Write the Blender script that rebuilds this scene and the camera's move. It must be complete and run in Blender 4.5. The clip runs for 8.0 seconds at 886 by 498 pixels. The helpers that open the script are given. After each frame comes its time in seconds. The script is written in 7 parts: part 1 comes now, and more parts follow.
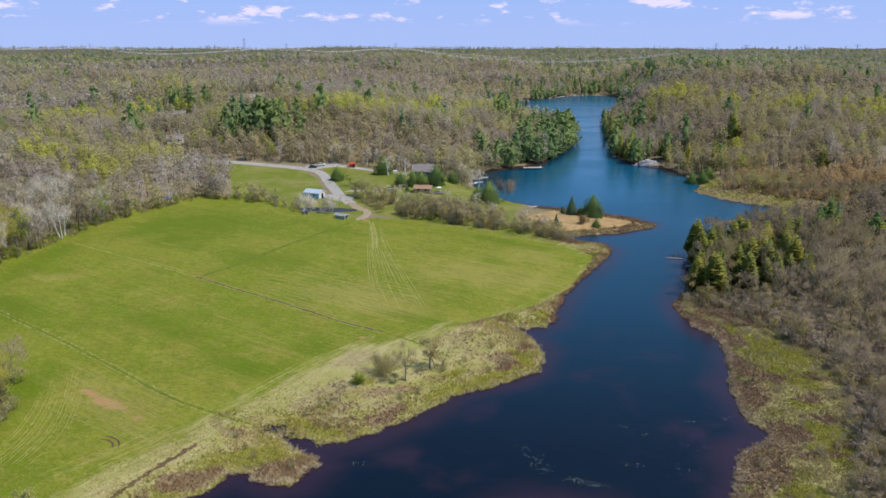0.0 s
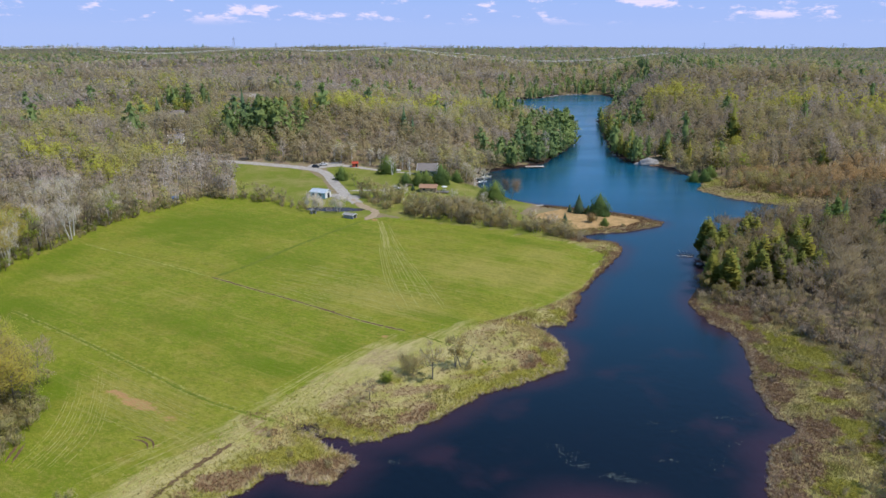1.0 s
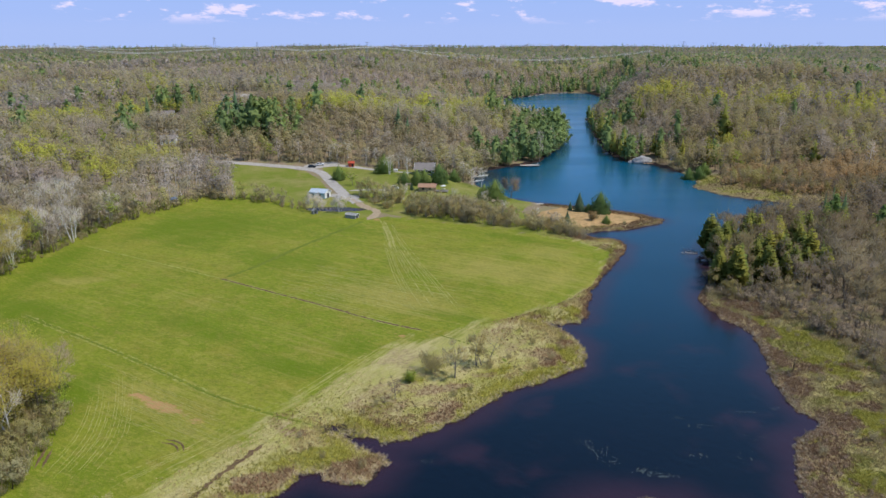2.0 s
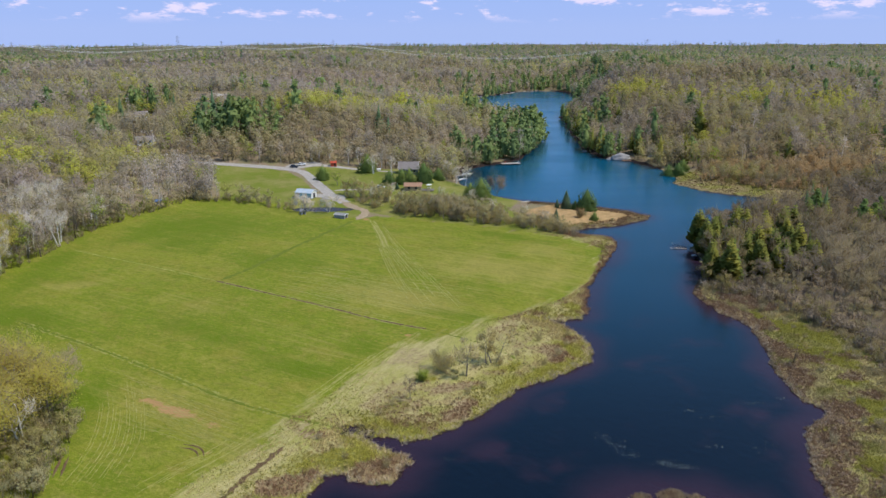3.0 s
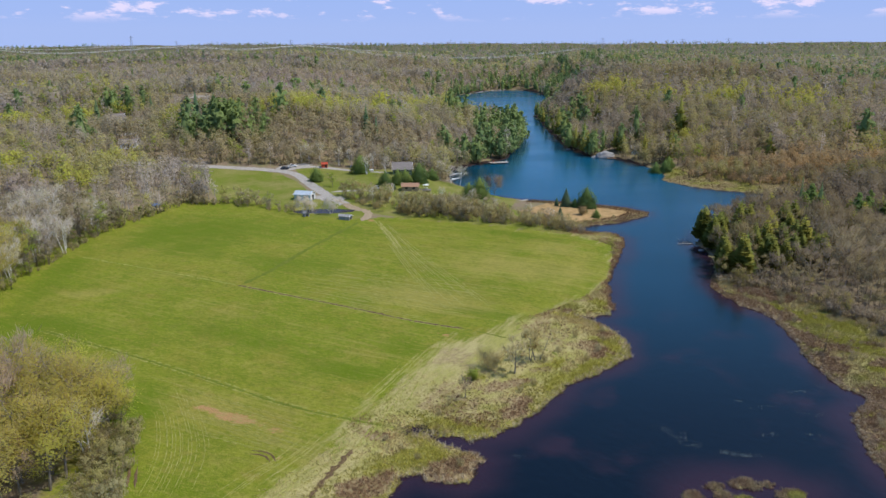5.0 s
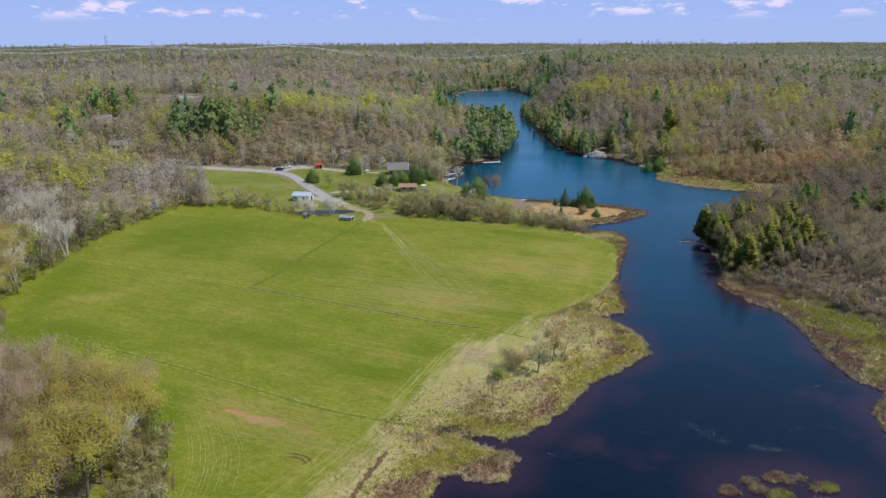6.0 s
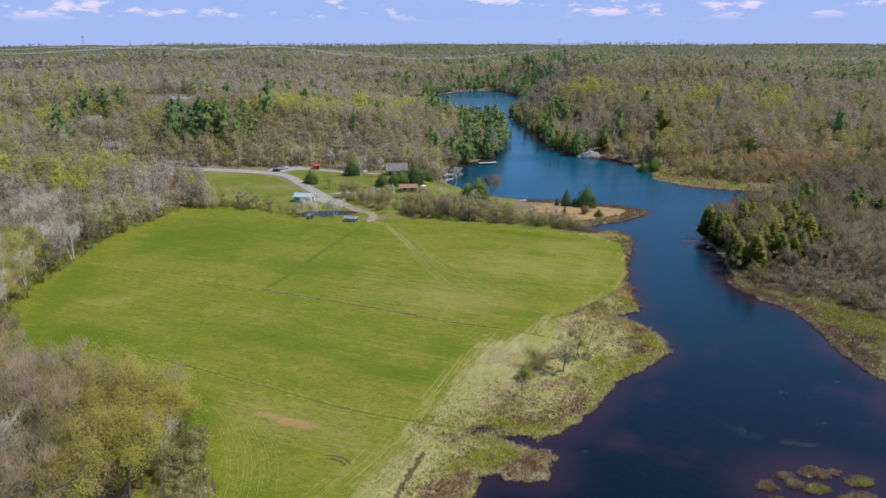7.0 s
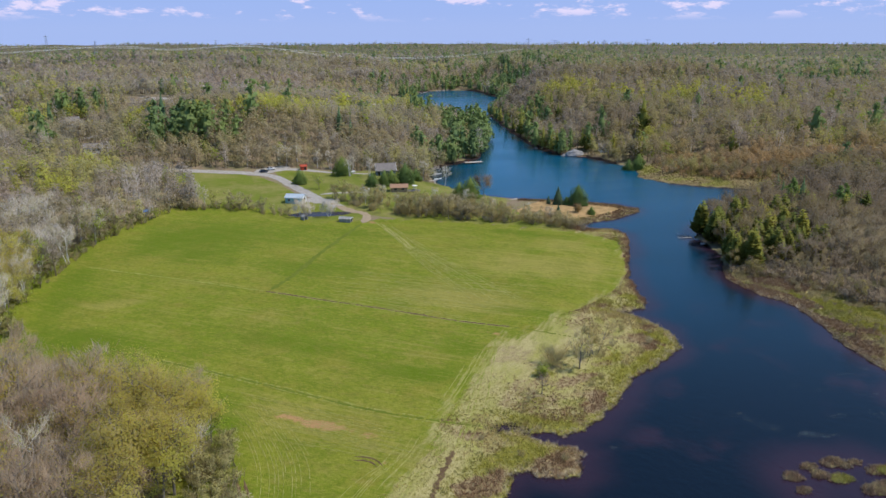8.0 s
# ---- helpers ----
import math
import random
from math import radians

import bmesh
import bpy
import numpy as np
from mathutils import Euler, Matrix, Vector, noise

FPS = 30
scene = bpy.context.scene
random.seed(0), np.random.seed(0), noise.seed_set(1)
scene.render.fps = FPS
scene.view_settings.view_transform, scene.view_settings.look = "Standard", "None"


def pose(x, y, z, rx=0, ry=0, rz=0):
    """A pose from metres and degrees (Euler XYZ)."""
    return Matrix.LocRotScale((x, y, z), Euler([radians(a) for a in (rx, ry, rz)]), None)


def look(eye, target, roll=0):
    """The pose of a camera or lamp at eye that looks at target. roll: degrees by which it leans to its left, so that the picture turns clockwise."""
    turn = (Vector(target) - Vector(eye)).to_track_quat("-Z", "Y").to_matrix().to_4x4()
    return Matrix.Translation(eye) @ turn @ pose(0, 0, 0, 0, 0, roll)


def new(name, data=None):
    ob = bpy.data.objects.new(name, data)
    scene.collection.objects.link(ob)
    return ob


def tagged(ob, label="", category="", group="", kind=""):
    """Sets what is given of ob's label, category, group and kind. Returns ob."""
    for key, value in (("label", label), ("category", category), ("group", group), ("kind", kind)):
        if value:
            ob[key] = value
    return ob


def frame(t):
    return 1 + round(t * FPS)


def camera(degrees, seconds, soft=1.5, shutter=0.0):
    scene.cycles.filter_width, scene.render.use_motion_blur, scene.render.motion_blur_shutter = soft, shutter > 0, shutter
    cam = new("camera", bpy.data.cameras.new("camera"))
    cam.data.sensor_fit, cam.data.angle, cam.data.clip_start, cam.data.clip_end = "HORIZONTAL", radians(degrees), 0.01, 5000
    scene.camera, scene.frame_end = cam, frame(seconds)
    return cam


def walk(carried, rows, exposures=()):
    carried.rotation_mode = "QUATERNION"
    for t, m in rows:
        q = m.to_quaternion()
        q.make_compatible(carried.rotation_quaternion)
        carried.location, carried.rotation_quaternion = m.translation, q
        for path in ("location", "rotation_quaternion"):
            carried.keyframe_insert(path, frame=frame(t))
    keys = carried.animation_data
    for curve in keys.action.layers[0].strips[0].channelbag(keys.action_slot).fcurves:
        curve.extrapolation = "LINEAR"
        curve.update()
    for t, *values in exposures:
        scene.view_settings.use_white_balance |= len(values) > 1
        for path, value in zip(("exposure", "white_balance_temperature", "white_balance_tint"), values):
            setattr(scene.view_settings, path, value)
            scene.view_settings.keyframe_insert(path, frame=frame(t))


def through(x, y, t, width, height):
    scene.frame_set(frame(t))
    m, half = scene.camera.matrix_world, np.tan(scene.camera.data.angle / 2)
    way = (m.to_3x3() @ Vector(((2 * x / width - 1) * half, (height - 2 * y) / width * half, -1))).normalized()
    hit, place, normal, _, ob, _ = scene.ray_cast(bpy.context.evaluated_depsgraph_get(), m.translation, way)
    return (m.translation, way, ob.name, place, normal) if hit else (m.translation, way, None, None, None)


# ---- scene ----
cam = camera(62.1, 8.0)
PATH = [
    (0, (-0.307, 0.307, 69.863), (-0.308, 2.233, 69.322), -0.0),
    (0.5, (-4.143, -0.028, 69.912), (-4.126, 1.897, 69.37), -0.1),
    (1, (-8.328, -0.221, 69.962), (-8.298, 1.704, 69.419), -0.0),
    (2.5, (-21.312, -0.382, 70.218), (-21.189, 1.537, 69.671), -0.2),
    (3, (-26.005, -0.339, 70.356), (-25.835, 1.576, 69.807), -0.2),
    (3.5, (-30.757, -0.141, 70.437), (-30.559, 1.772, 69.887), -0.2),
    (4, (-35.617, 0.079, 70.603), (-35.393, 1.988, 70.053), -0.2),
    (4.5, (-40.334, 0.394, 70.773), (-40.081, 2.299, 70.222), -0.3),
    (6, (-54.946, 2.11, 71.184), (-54.6, 4.001, 70.632), -0.3),
    (6.5, (-59.925, 2.894, 71.283), (-59.553, 4.78, 70.73), -0.3),
    (7, (-64.823, 3.775, 71.332), (-64.422, 5.655, 70.781), -0.2),
    (7.5, (-69.748, 4.831, 71.325), (-69.305, 6.702, 70.774), -0.2),
    (8, (-74.621, 5.898, 71.357), (-74.141, 7.759, 70.805), -0.2),
]
walk(cam, [(t, look(eye, target, roll)) for t, eye, target, roll in PATH], [(0, 0.18), (4, 0.13), (8, 0.08)])

SUN_DIR = Vector((0.52, -0.13, 0.84)).normalized()      # towards the sun

# ---------------------------------------------------------------- world, sun
def make_world():
    w = bpy.data.worlds.new("sky")
    scene.world = w
    w.use_nodes = True
    nt = w.node_tree
    nt.nodes.clear()
    N, L = nt.nodes.new, nt.links.new
    out, bg = N("ShaderNodeOutputWorld"), N("ShaderNodeBackground")
    tc = N("ShaderNodeTexCoord")
    sep = N("ShaderNodeSeparateXYZ")
    L(tc.outputs["Generated"], sep.inputs[0])
    mx = N("ShaderNodeMath"); mx.operation = "MAXIMUM"; mx.inputs[1].default_value = 0.012
    L(sep.outputs["Z"], mx.inputs[0])
    comb = N("ShaderNodeCombineXYZ")
    L(sep.outputs["X"], comb.inputs[0]); L(sep.outputs["Y"], comb.inputs[1]); L(mx.outputs[0], comb.inputs[2])
    sky = N("ShaderNodeTexSky")
    sky.sky_type, sky.sun_disc = "NISHITA", False
    sky.sun_elevation = math.asin(SUN_DIR.z)
    sky.sun_rotation = math.atan2(SUN_DIR.x, SUN_DIR.y)
    sky.air_density, sky.dust_density, sky.ozone_density = 1.0, 0.3, 2.0
    L(comb.outputs[0], sky.inputs[0])
    st = N("ShaderNodeVectorMath"); st.operation = "SCALE"; st.inputs["Scale"].default_value = SKY_GAIN
    L(sky.outputs[0], st.inputs[0])
    # pale violet-blue band of air above the horizon, deepening upwards
    ramp = N("ShaderNodeValToRGB")
    e = ramp.color_ramp.elements
    e[0].position, e[0].color = 0.0, (0.335, 0.455, 0.83, 1)
    e[1].position, e[1].color = 1.0, (0.03, 0.12, 0.36, 1)
    for pos, col in ((0.045, (0.285, 0.415, 0.83)), (0.10, (0.11, 0.33, 0.76)), (0.25, (0.03, 0.21, 0.54))):
        k = e.new(pos); k.color = (*col, 1)
    L(mx.outputs[0], ramp.inputs[0])
    mixf = N("ShaderNodeMapRange")
    mixf.inputs[1].default_value, mixf.inputs[2].default_value = 0.03, 0.6
    mixf.inputs[3].default_value, mixf.inputs[4].default_value = 0.95, 0.3
    L(mx.outputs[0], mixf.inputs[0])
    mix = N("ShaderNodeMix"); mix.data_type = "RGBA"
    L(mixf.outputs[0], mix.inputs[0]); L(st.outputs[0], mix.inputs[6]); L(ramp.outputs[0], mix.inputs[7])
    # small fair-weather clouds on a flat layer
    div = N("ShaderNodeVectorMath"); div.operation = "MULTIPLY"
    div.inputs[1].default_value = (17, 17, 58)
    L(comb.outputs[0], div.inputs[0])
    no = N("ShaderNodeTexNoise")
    no.inputs["Scale"].default_value, no.inputs["Detail"].default_value, no.inputs["Roughness"].default_value = 1.0, 7.0, 0.66
    L(div.outputs[0], no.inputs["Vector"])
    cr = N("ShaderNodeMapRange"); cr.interpolation_type = "SMOOTHSTEP"
    cr.inputs[1].default_value, cr.inputs[2].default_value = 0.53, 0.63
    L(no.outputs[0], cr.inputs[0])
    lo = N("ShaderNodeMapRange"); lo.interpolation_type = "SMOOTHSTEP"
    lo.inputs[1].default_value, lo.inputs[2].default_value = 0.018, 0.034
    L(mx.outputs[0], lo.inputs[0])
    hi = N("ShaderNodeMapRange")
    hi.inputs[1].default_value, hi.inputs[2].default_value = 0.07, 0.22
    hi.inputs[3].default_value, hi.inputs[4].default_value = 0.85, 0.0
    L(mx.outputs[0], hi.inputs[0])
    m1 = N("ShaderNodeMath"); m1.operation = "MULTIPLY"
    L(cr.outputs[0], m1.inputs[0]); L(lo.outputs[0], m1.inputs[1])
    m2 = N("ShaderNodeMath"); m2.operation = "MULTIPLY"
    L(m1.outputs[0], m2.inputs[0]); L(hi.outputs[0], m2.inputs[1])
    cm = N("ShaderNodeMix"); cm.data_type = "RGBA"
    cm.inputs[7].default_value = (0.80, 0.72, 0.95, 1)
    L(m2.outputs[0], cm.inputs[0]); L(mix.outputs[2], cm.inputs[6])
    L(cm.outputs[2], bg.inputs[0])
    bg.inputs[1].default_value = 1.0
    L(bg.outputs[0], out.inputs[0])


SKY_GAIN = 0.17
make_world()
sun = new("sun", bpy.data.lights.new("sun", "SUN"))
sun.data.energy, sun.data.angle, sun.data.color = 3.45, radians(0.6), (1.0, 0.95, 0.88)
sun.matrix_world = look(SUN_DIR * 300, (0, 0, 0))

# ---------------------------------------------------------------- plan of the place (metres)
WEST_SHORE = [(-120, -150), (-70, 60), (-46, 96), (-39, 103), (-36.5, 108), (-34, 108.5), (-32, 106.3), (-27.5, 105.3), (-24, 107),
    (-21.5, 111.8), (-23.2, 114.6), (-26.6, 116.6), (-29.6, 119.6), (-31.6, 121.6), (-30.4, 123.0), (-27.6, 120.9), (-25.6, 119.4), (-22.8, 117.9), (-17.4, 119.2), (-12, 122.7), (-5, 129),
    (1, 135.5), (7.4, 140), (13.6, 144), (20, 148.7), (22.5, 154), (23, 161), (22, 166.5), (19, 171.5), (15.3, 177.2), (20.5, 174.3),
    (26, 174.8), (29, 181), (32, 192), (36, 202), (44, 218), (51, 230), (58.5, 247), (58, 255), (49.5, 259.5), (46, 266)]
NORTH_SHORE = [(59, 268.5), (68, 271.5), (82, 280), (84, 285.5), (79, 294), (70, 302), (55, 311), (40, 318), (31, 327), (21, 345), (15, 364),
    (16, 385), (21, 401), (34, 414), (46.5, 421), (59, 433), (74, 471), (82, 489), (97, 538), (104, 590), (100, 650), (80, 720), (45, 800),
    (25, 860), (35, 890), (70, 908), (110, 937), (128, 955), (162, 1006), (190, 1021), (216, 1024), (229, 990), (224, 930), (218, 830)]
EAST_SHORE = [(142, 682), (140, 654), (128, 597), (116, 517), (108.5, 480), (109, 455), (112, 433), (123.5, 419), (129, 394), (134, 378),
    (121, 352), (127, 334), (137, 323), (148, 315), (160, 308), (172, 297), (140, 279), (112, 264), (92, 252), (80.5, 236), (78.5, 226), (75.5, 213), (66.5, 199),
    (62.8, 190), (63, 177), (66.8, 165.5), (63.5, 154), (62, 146), (59, 140), (57.5, 129), (59.5, 122), (52, 115.7), (45.5, 102), (42, 90),
    (50, 60), (60, -150)]
FIELD = [(-150, 92), (-137, 96), (-81, 97), (-81, 112), (-82.5, 126), (-87, 138), (-97, 144), (-106, 146), (-113, 153), (-122, 159), (-160, 164), (-160, 183), (-131, 188), (-136, 205), (-134, 225), (-131, 246), (-127, 270),
    (-119, 290), (-112, 306), (-105, 318), (-90, 316), (-69, 306), (-52, 291), (-33, 290), (-20, 291), (14, 271.5), (44, 250), (51, 238), (46, 224),
    (37, 204), (26, 190), (13, 180), (1.5, 174), (-14, 163), (-22, 160), (-30, 146), (-37, 136), (-44, 127), (-47, 119), (-55, 110), (-61, 104), (-66, 90), (-90, 60)]
MEADOW = [(-122, 393), (-96, 391), (-73, 385), (-63, 365), (-55, 335), (-45, 318), (-33, 304), (-33, 289), (-52, 290), (-69, 305), (-90, 316), (-94, 318), (-97, 331), (-103, 351), (-113, 380)]
YARD = [(-66, 396), (-56, 362), (-44, 322), (-35, 302), (-20, 290), (14, 271), (40, 252), (46, 262), (38, 282), (28, 296), (36, 318), (24, 341), (14, 362), (4, 372), (-2, 384), (-30, 392), (-50, 396)]
PENINSULA = [(44, 266), (62, 269), (82, 280), (84, 286), (70, 303), (50, 311), (40, 300), (30, 290), (34, 272)]
RIGHT_MARSH = [(48, 60), (62, 90), (70.5, 107), (78, 122), (85, 140), (86, 158), (80, 180), (75, 190), (69, 197), (66, 202), (58, 190), (58, 150), (50, 125), (36, 100)]
BAY_MARSH = [(119, 355), (132, 374), (152, 384), (175, 380), (205, 368), (250, 362), (285, 356), (280, 345), (225, 334), (195, 316), (167, 297), (148, 304), (120, 345)]


def smooth(a, b, x):
    t = np.clip((x - a) / (b - a), 0, 1)
    return t * t * (3 - 2 * t)


def lattice(ix, iy, seed):
    h = (ix.astype(np.int64) * 374761393 + iy.astype(np.int64) * 668265263 + seed * 974634777) & 0xFFFFFFFF
    h = ((h ^ (h >> 13)) * 1274126177) & 0xFFFFFFFF
    h = h ^ (h >> 16)
    return (h & 0xFFFFFF) / float(0xFFFFFF)


def vnoise(x, y, size, seed=0, octaves=3):
    """Value noise in 0..1 with features of about that size in metres."""
    total, amp, norm = 0, 1.0, 0.0
    for o in range(octaves):
        u, v = x / size * 2 ** o, y / size * 2 ** o
        ix, iy = np.floor(u), np.floor(v)
        fx, fy = u - ix, v - iy
        fx, fy = fx * fx * (3 - 2 * fx), fy * fy * (3 - 2 * fy)
        a, b = lattice(ix, iy, seed + o), lattice(ix + 1, iy, seed + o)
        c, d = lattice(ix, iy + 1, seed + o), lattice(ix + 1, iy + 1, seed + o)
        total = total + amp * ((a * (1 - fx) + b * fx) * (1 - fy) + (c * (1 - fx) + d * fx) * fy)
        norm += amp
        amp *= 0.5
    return total / norm


def line_distance(x, y, pts, closed=False):
    best = np.full(np.shape(x), 1e9)
    pts = [tuple(map(float, p)) for p in pts]
    for (ax, ay), (bx, by) in zip(pts, pts[1:] + pts[:1] if closed else pts[1:]):
        dx, dy = bx - ax, by - ay
        t = np.clip(((x - ax) * dx + (y - ay) * dy) / (dx * dx + dy * dy), 0, 1)
        best = np.minimum(best, (x - ax - t * dx) ** 2 + (y - ay - t * dy) ** 2)
    return np.sqrt(best)


def inside_distance(x, y, pts):
    """Metres inside the outline; outside it is negative."""
    odd = np.zeros(np.shape(x), bool)
    for (ax, ay), (bx, by) in zip(pts, pts[1:] + pts[:1]):
        if ay != by:
            odd ^= ((ay > y) != (by > y)) & (x < (bx - ax) * (y - ay) / (by - ay) + ax)
    d = line_distance(x, y, pts, True)
    return np.where(odd, d, -d)


WATER = WEST_SHORE + NORTH_SHORE + EAST_SHORE
ISLETS = [(9.5, 96.2, 1.5, 1.2), (14.2, 98.3, 1.2, 0.9), (19.0, 98.2, 1.9, 1.1), (20.2, 96.8, 1.0, 0.7), (14.2, 95.6, 1.1, 0.8), (16.9, 93.8, 2.0, 1.1), (23.0, 97.2, 0.8, 0.6), (25.0, 94.2, 2.2, 1.3), (8.4, 92.3, 1.1, 0.9), (20.8, 89.6, 3.4, 1.8)]
HILLS = [(-105, 500, 95, 62, 17), (-140, 600, 110, 80, 20), (-60, 455, 60, 40, 12), (40, 520, 40, 75, 11), (-30, 640, 90, 70, 7), (-190, 512, 45, 45, -6),
    (-260, 380, 110, 120, 8), (240, 480, 80, 70, 12), (300, 640, 120, 120, 30), (205, 690, 55, 110, 16), (420, 520, 150, 160, 12), (-330, 800, 200, 160, 16),
    (-80, 900, 150, 110, 16), (70, 1120, 160, 80, 22), (320, 1030, 85, 130, 38), (520, 950, 150, 120, 16), (-330, 1320, 380, 150, 22), (-60, 1260, 160, 110, 12), (-500, 600, 200, 260, 14), (150, 1400, 260, 140, 12), (110, 1230, 60, 60, 8),
    (-231, 950, 150, 85, 17), (-20, 965, 90, 45, 13), (-75, 960, 45, 40, 7), (95, 1005, 60, 35, 13), (250, 975, 42, 60, 14), (15, 445, 45, 32, 8), (48, 515, 28, 45, 5),
    (245, 405, 60, 42, 5), (185, 465, 40, 40, 2), (-88, 622, 50, 40, -7), (-232, 560, 55, 50, 9), (-366, 815, 90, 80, 6), (-185, 330, 60, 45, 6), (-172, 488, 30, 22, -7), (-130, 527, 36, 24, -10), (172, 552, 30, 60, 9), (260, 770, 90, 50, -8)]


def shore_distance(x, y):
    """Metres inland; negative over water."""
    wob = (vnoise(x, y, 5.0, 5, 3) - 0.5) * 2.2 + (vnoise(x, y, 1.6, 15, 2) - 0.5) * 1.3
    d = -inside_distance(x, y, WATER) + wob
    for cx, cy, rx, ry in ISLETS:
        e = 1 - np.sqrt(((x - cx) / rx) ** 2 + ((y - cy) / ry) ** 2)
        d = np.maximum(d, e * min(rx, ry) * 0.8 + wob * 0.30)
    return d


def height(x, y, d=None):
    d = shore_distance(x, y) if d is None else d
    r = np.hypot(x + 35, y)
    z = np.where(d > 0, 0.10 + 0.45 * smooth(0, 4, d) + 0.9 * smooth(4, 22, d), np.maximum(-2.5, d * 0.35))
    inland = smooth(10, 90, d)
    z = z + np.where(d > 0, 0.025 * np.clip(-x - 20, 0, 120) * inland, 0)
    hill = 0
    for cx, cy, sx, sy, h in HILLS:
        hill = hill + h * np.exp(-((x - cx) / sx) ** 2 - ((y - cy) / sy) ** 2)
    roll = (vnoise(x, y, 260, 31, 3) - 0.45) * 24 * smooth(330, 800, r) + 6 * smooth(500, 1500, r) + 10 * smooth(1800, 4300, r) \
        + (vnoise(x, y, 900, 41, 2) - 0.5) * 26 * smooth(1200, 2500, r) + (1 - np.abs(vnoise(x, y, 620, 43, 2) * 2 - 1) - 0.55) * 24 * smooth(1000, 1900, r)
    keep = np.where((x > 100) & (y > 440) & (y < 760), smooth(2, 42, d), smooth(4, 75, d))
    top = hill + roll
    top = np.where(r > 800, np.minimum(top, 34) + np.clip(top - 34, 0, 60) * 0.25, top)
    z = z + np.where(d > 0, np.maximum(top, 0) * keep, 0)
    z = z + np.where(d > 0, 3.4 * np.exp(-((x + 16) / 26) ** 2 - ((y - 369) / 26) ** 2) * smooth(2, 20, d), 0)
    flat = smooth(-30, 10, inside_distance(x, y, FIELD))
    z = np.where(d > 0, z * (1 - flat) + (np.minimum(z, 1.2 + 0.022 * np.clip(-x - 20, 0, 130))) * flat, z)
    # farmyard pond and the muddy pool
    pond = 1 - np.sqrt(((x + 50) / 15) ** 2 + ((y - 307.6 + 0.10 * (x + 50)) / 5.2) ** 2)
    z = np.where((pond > -0.6) & (d > 0), np.minimum(z, 1.35 - 1.4 * np.clip(pond + 0.15, -0.2, 1)), z)
    pool = 1 - np.sqrt(((x + 31.8) / 3.4) ** 2 + ((y - 123.8) / 1.9) ** 2)
    z = np.where((pool > -0.5) & (d > 0), np.minimum(z, 0.12 - 0.5 * pool), z)
    z = z + np.where(d > 2, (vnoise(x, y, 3.0, 8, 2) - 0.5) * 0.18, 0)
    return z


# grid lines: fine over the farm, wider towards the horizon
def grid_lines(a, b, fine, reach_lo, reach_hi, grow=1.13):
    mid = list(np.arange(a, b + fine, fine))
    step, lo = fine, [a]
    while lo[-1] > reach_lo:
        step *= grow
        lo.append(lo[-1] - step)
    step, hi = fine, [mid[-1]]
    while hi[-1] < reach_hi:
        step = min(step * grow, 140)
        hi.append(hi[-1] + step)
    return np.array(lo[:0:-1] + mid + hi[1:])


GX = grid_lines(-148, 110, 1.25, -5600, 5600)
GY = grid_lines(86, 335, 1.25, -2600, 6200, 1.05)
MX, MY = np.meshgrid(GX, GY)
MD = shore_distance(MX, MY)
MZ = height(MX, MY, MD)


def ground(x, y):
    """Height of the ground sheet at a place."""
    x, y = np.asarray(x, float), np.asarray(y, float)
    i = np.clip(np.searchsorted(GX, x) - 1, 0, len(GX) - 2)
    j = np.clip(np.searchsorted(GY, y) - 1, 0, len(GY) - 2)
    u, v = (x - GX[i]) / (GX[i + 1] - GX[i]), (y - GY[j]) / (GY[j + 1] - GY[j])
    return (MZ[j, i] * (1 - u) + MZ[j, i + 1] * u) * (1 - v) + (MZ[j + 1, i] * (1 - u) + MZ[j + 1, i + 1] * u) * v


def gz(x, y):
    return float(ground(x, y))


def raw_mesh(name, verts, faces, mats=(), index=None, colours=None, smooth_faces=False, normals=None):
    """A mesh from arrays of corners and of triangles or quads."""
    verts, faces = np.asarray(verts, np.float32), np.asarray(faces, np.int32)
    me = bpy.data.meshes.new(name)
    k = faces.shape[1]
    me.vertices.add(len(verts)); me.vertices.foreach_set("co", verts.ravel())
    me.loops.add(faces.size); me.loops.foreach_set("vertex_index", faces.ravel())
    me.polygons.add(len(faces)); me.polygons.foreach_set("loop_start", np.arange(0, faces.size, k, dtype=np.int32))
    for m in mats:
        me.materials.append(m)
    if index is not None:
        me.polygons.foreach_set("material_index", np.asarray(index, np.int32))
    if smooth_faces:
        me.polygons.foreach_set("use_smooth", np.ones(len(faces), bool))
    for key, values in (colours or {}).items():
        at = me.attributes.new(key, "FLOAT_COLOR", "POINT")
        rgba = np.ones((len(verts), 4), np.float32)
        rgba[:, :3] = values
        at.data.foreach_set("color", rgba.ravel())
    if normals is not None:
        me.attributes.new("custom_normal", "FLOAT_VECTOR", "POINT").data.foreach_set("vector", np.asarray(normals, np.float32).ravel())
    me.update(calc_edges=True)
    return me

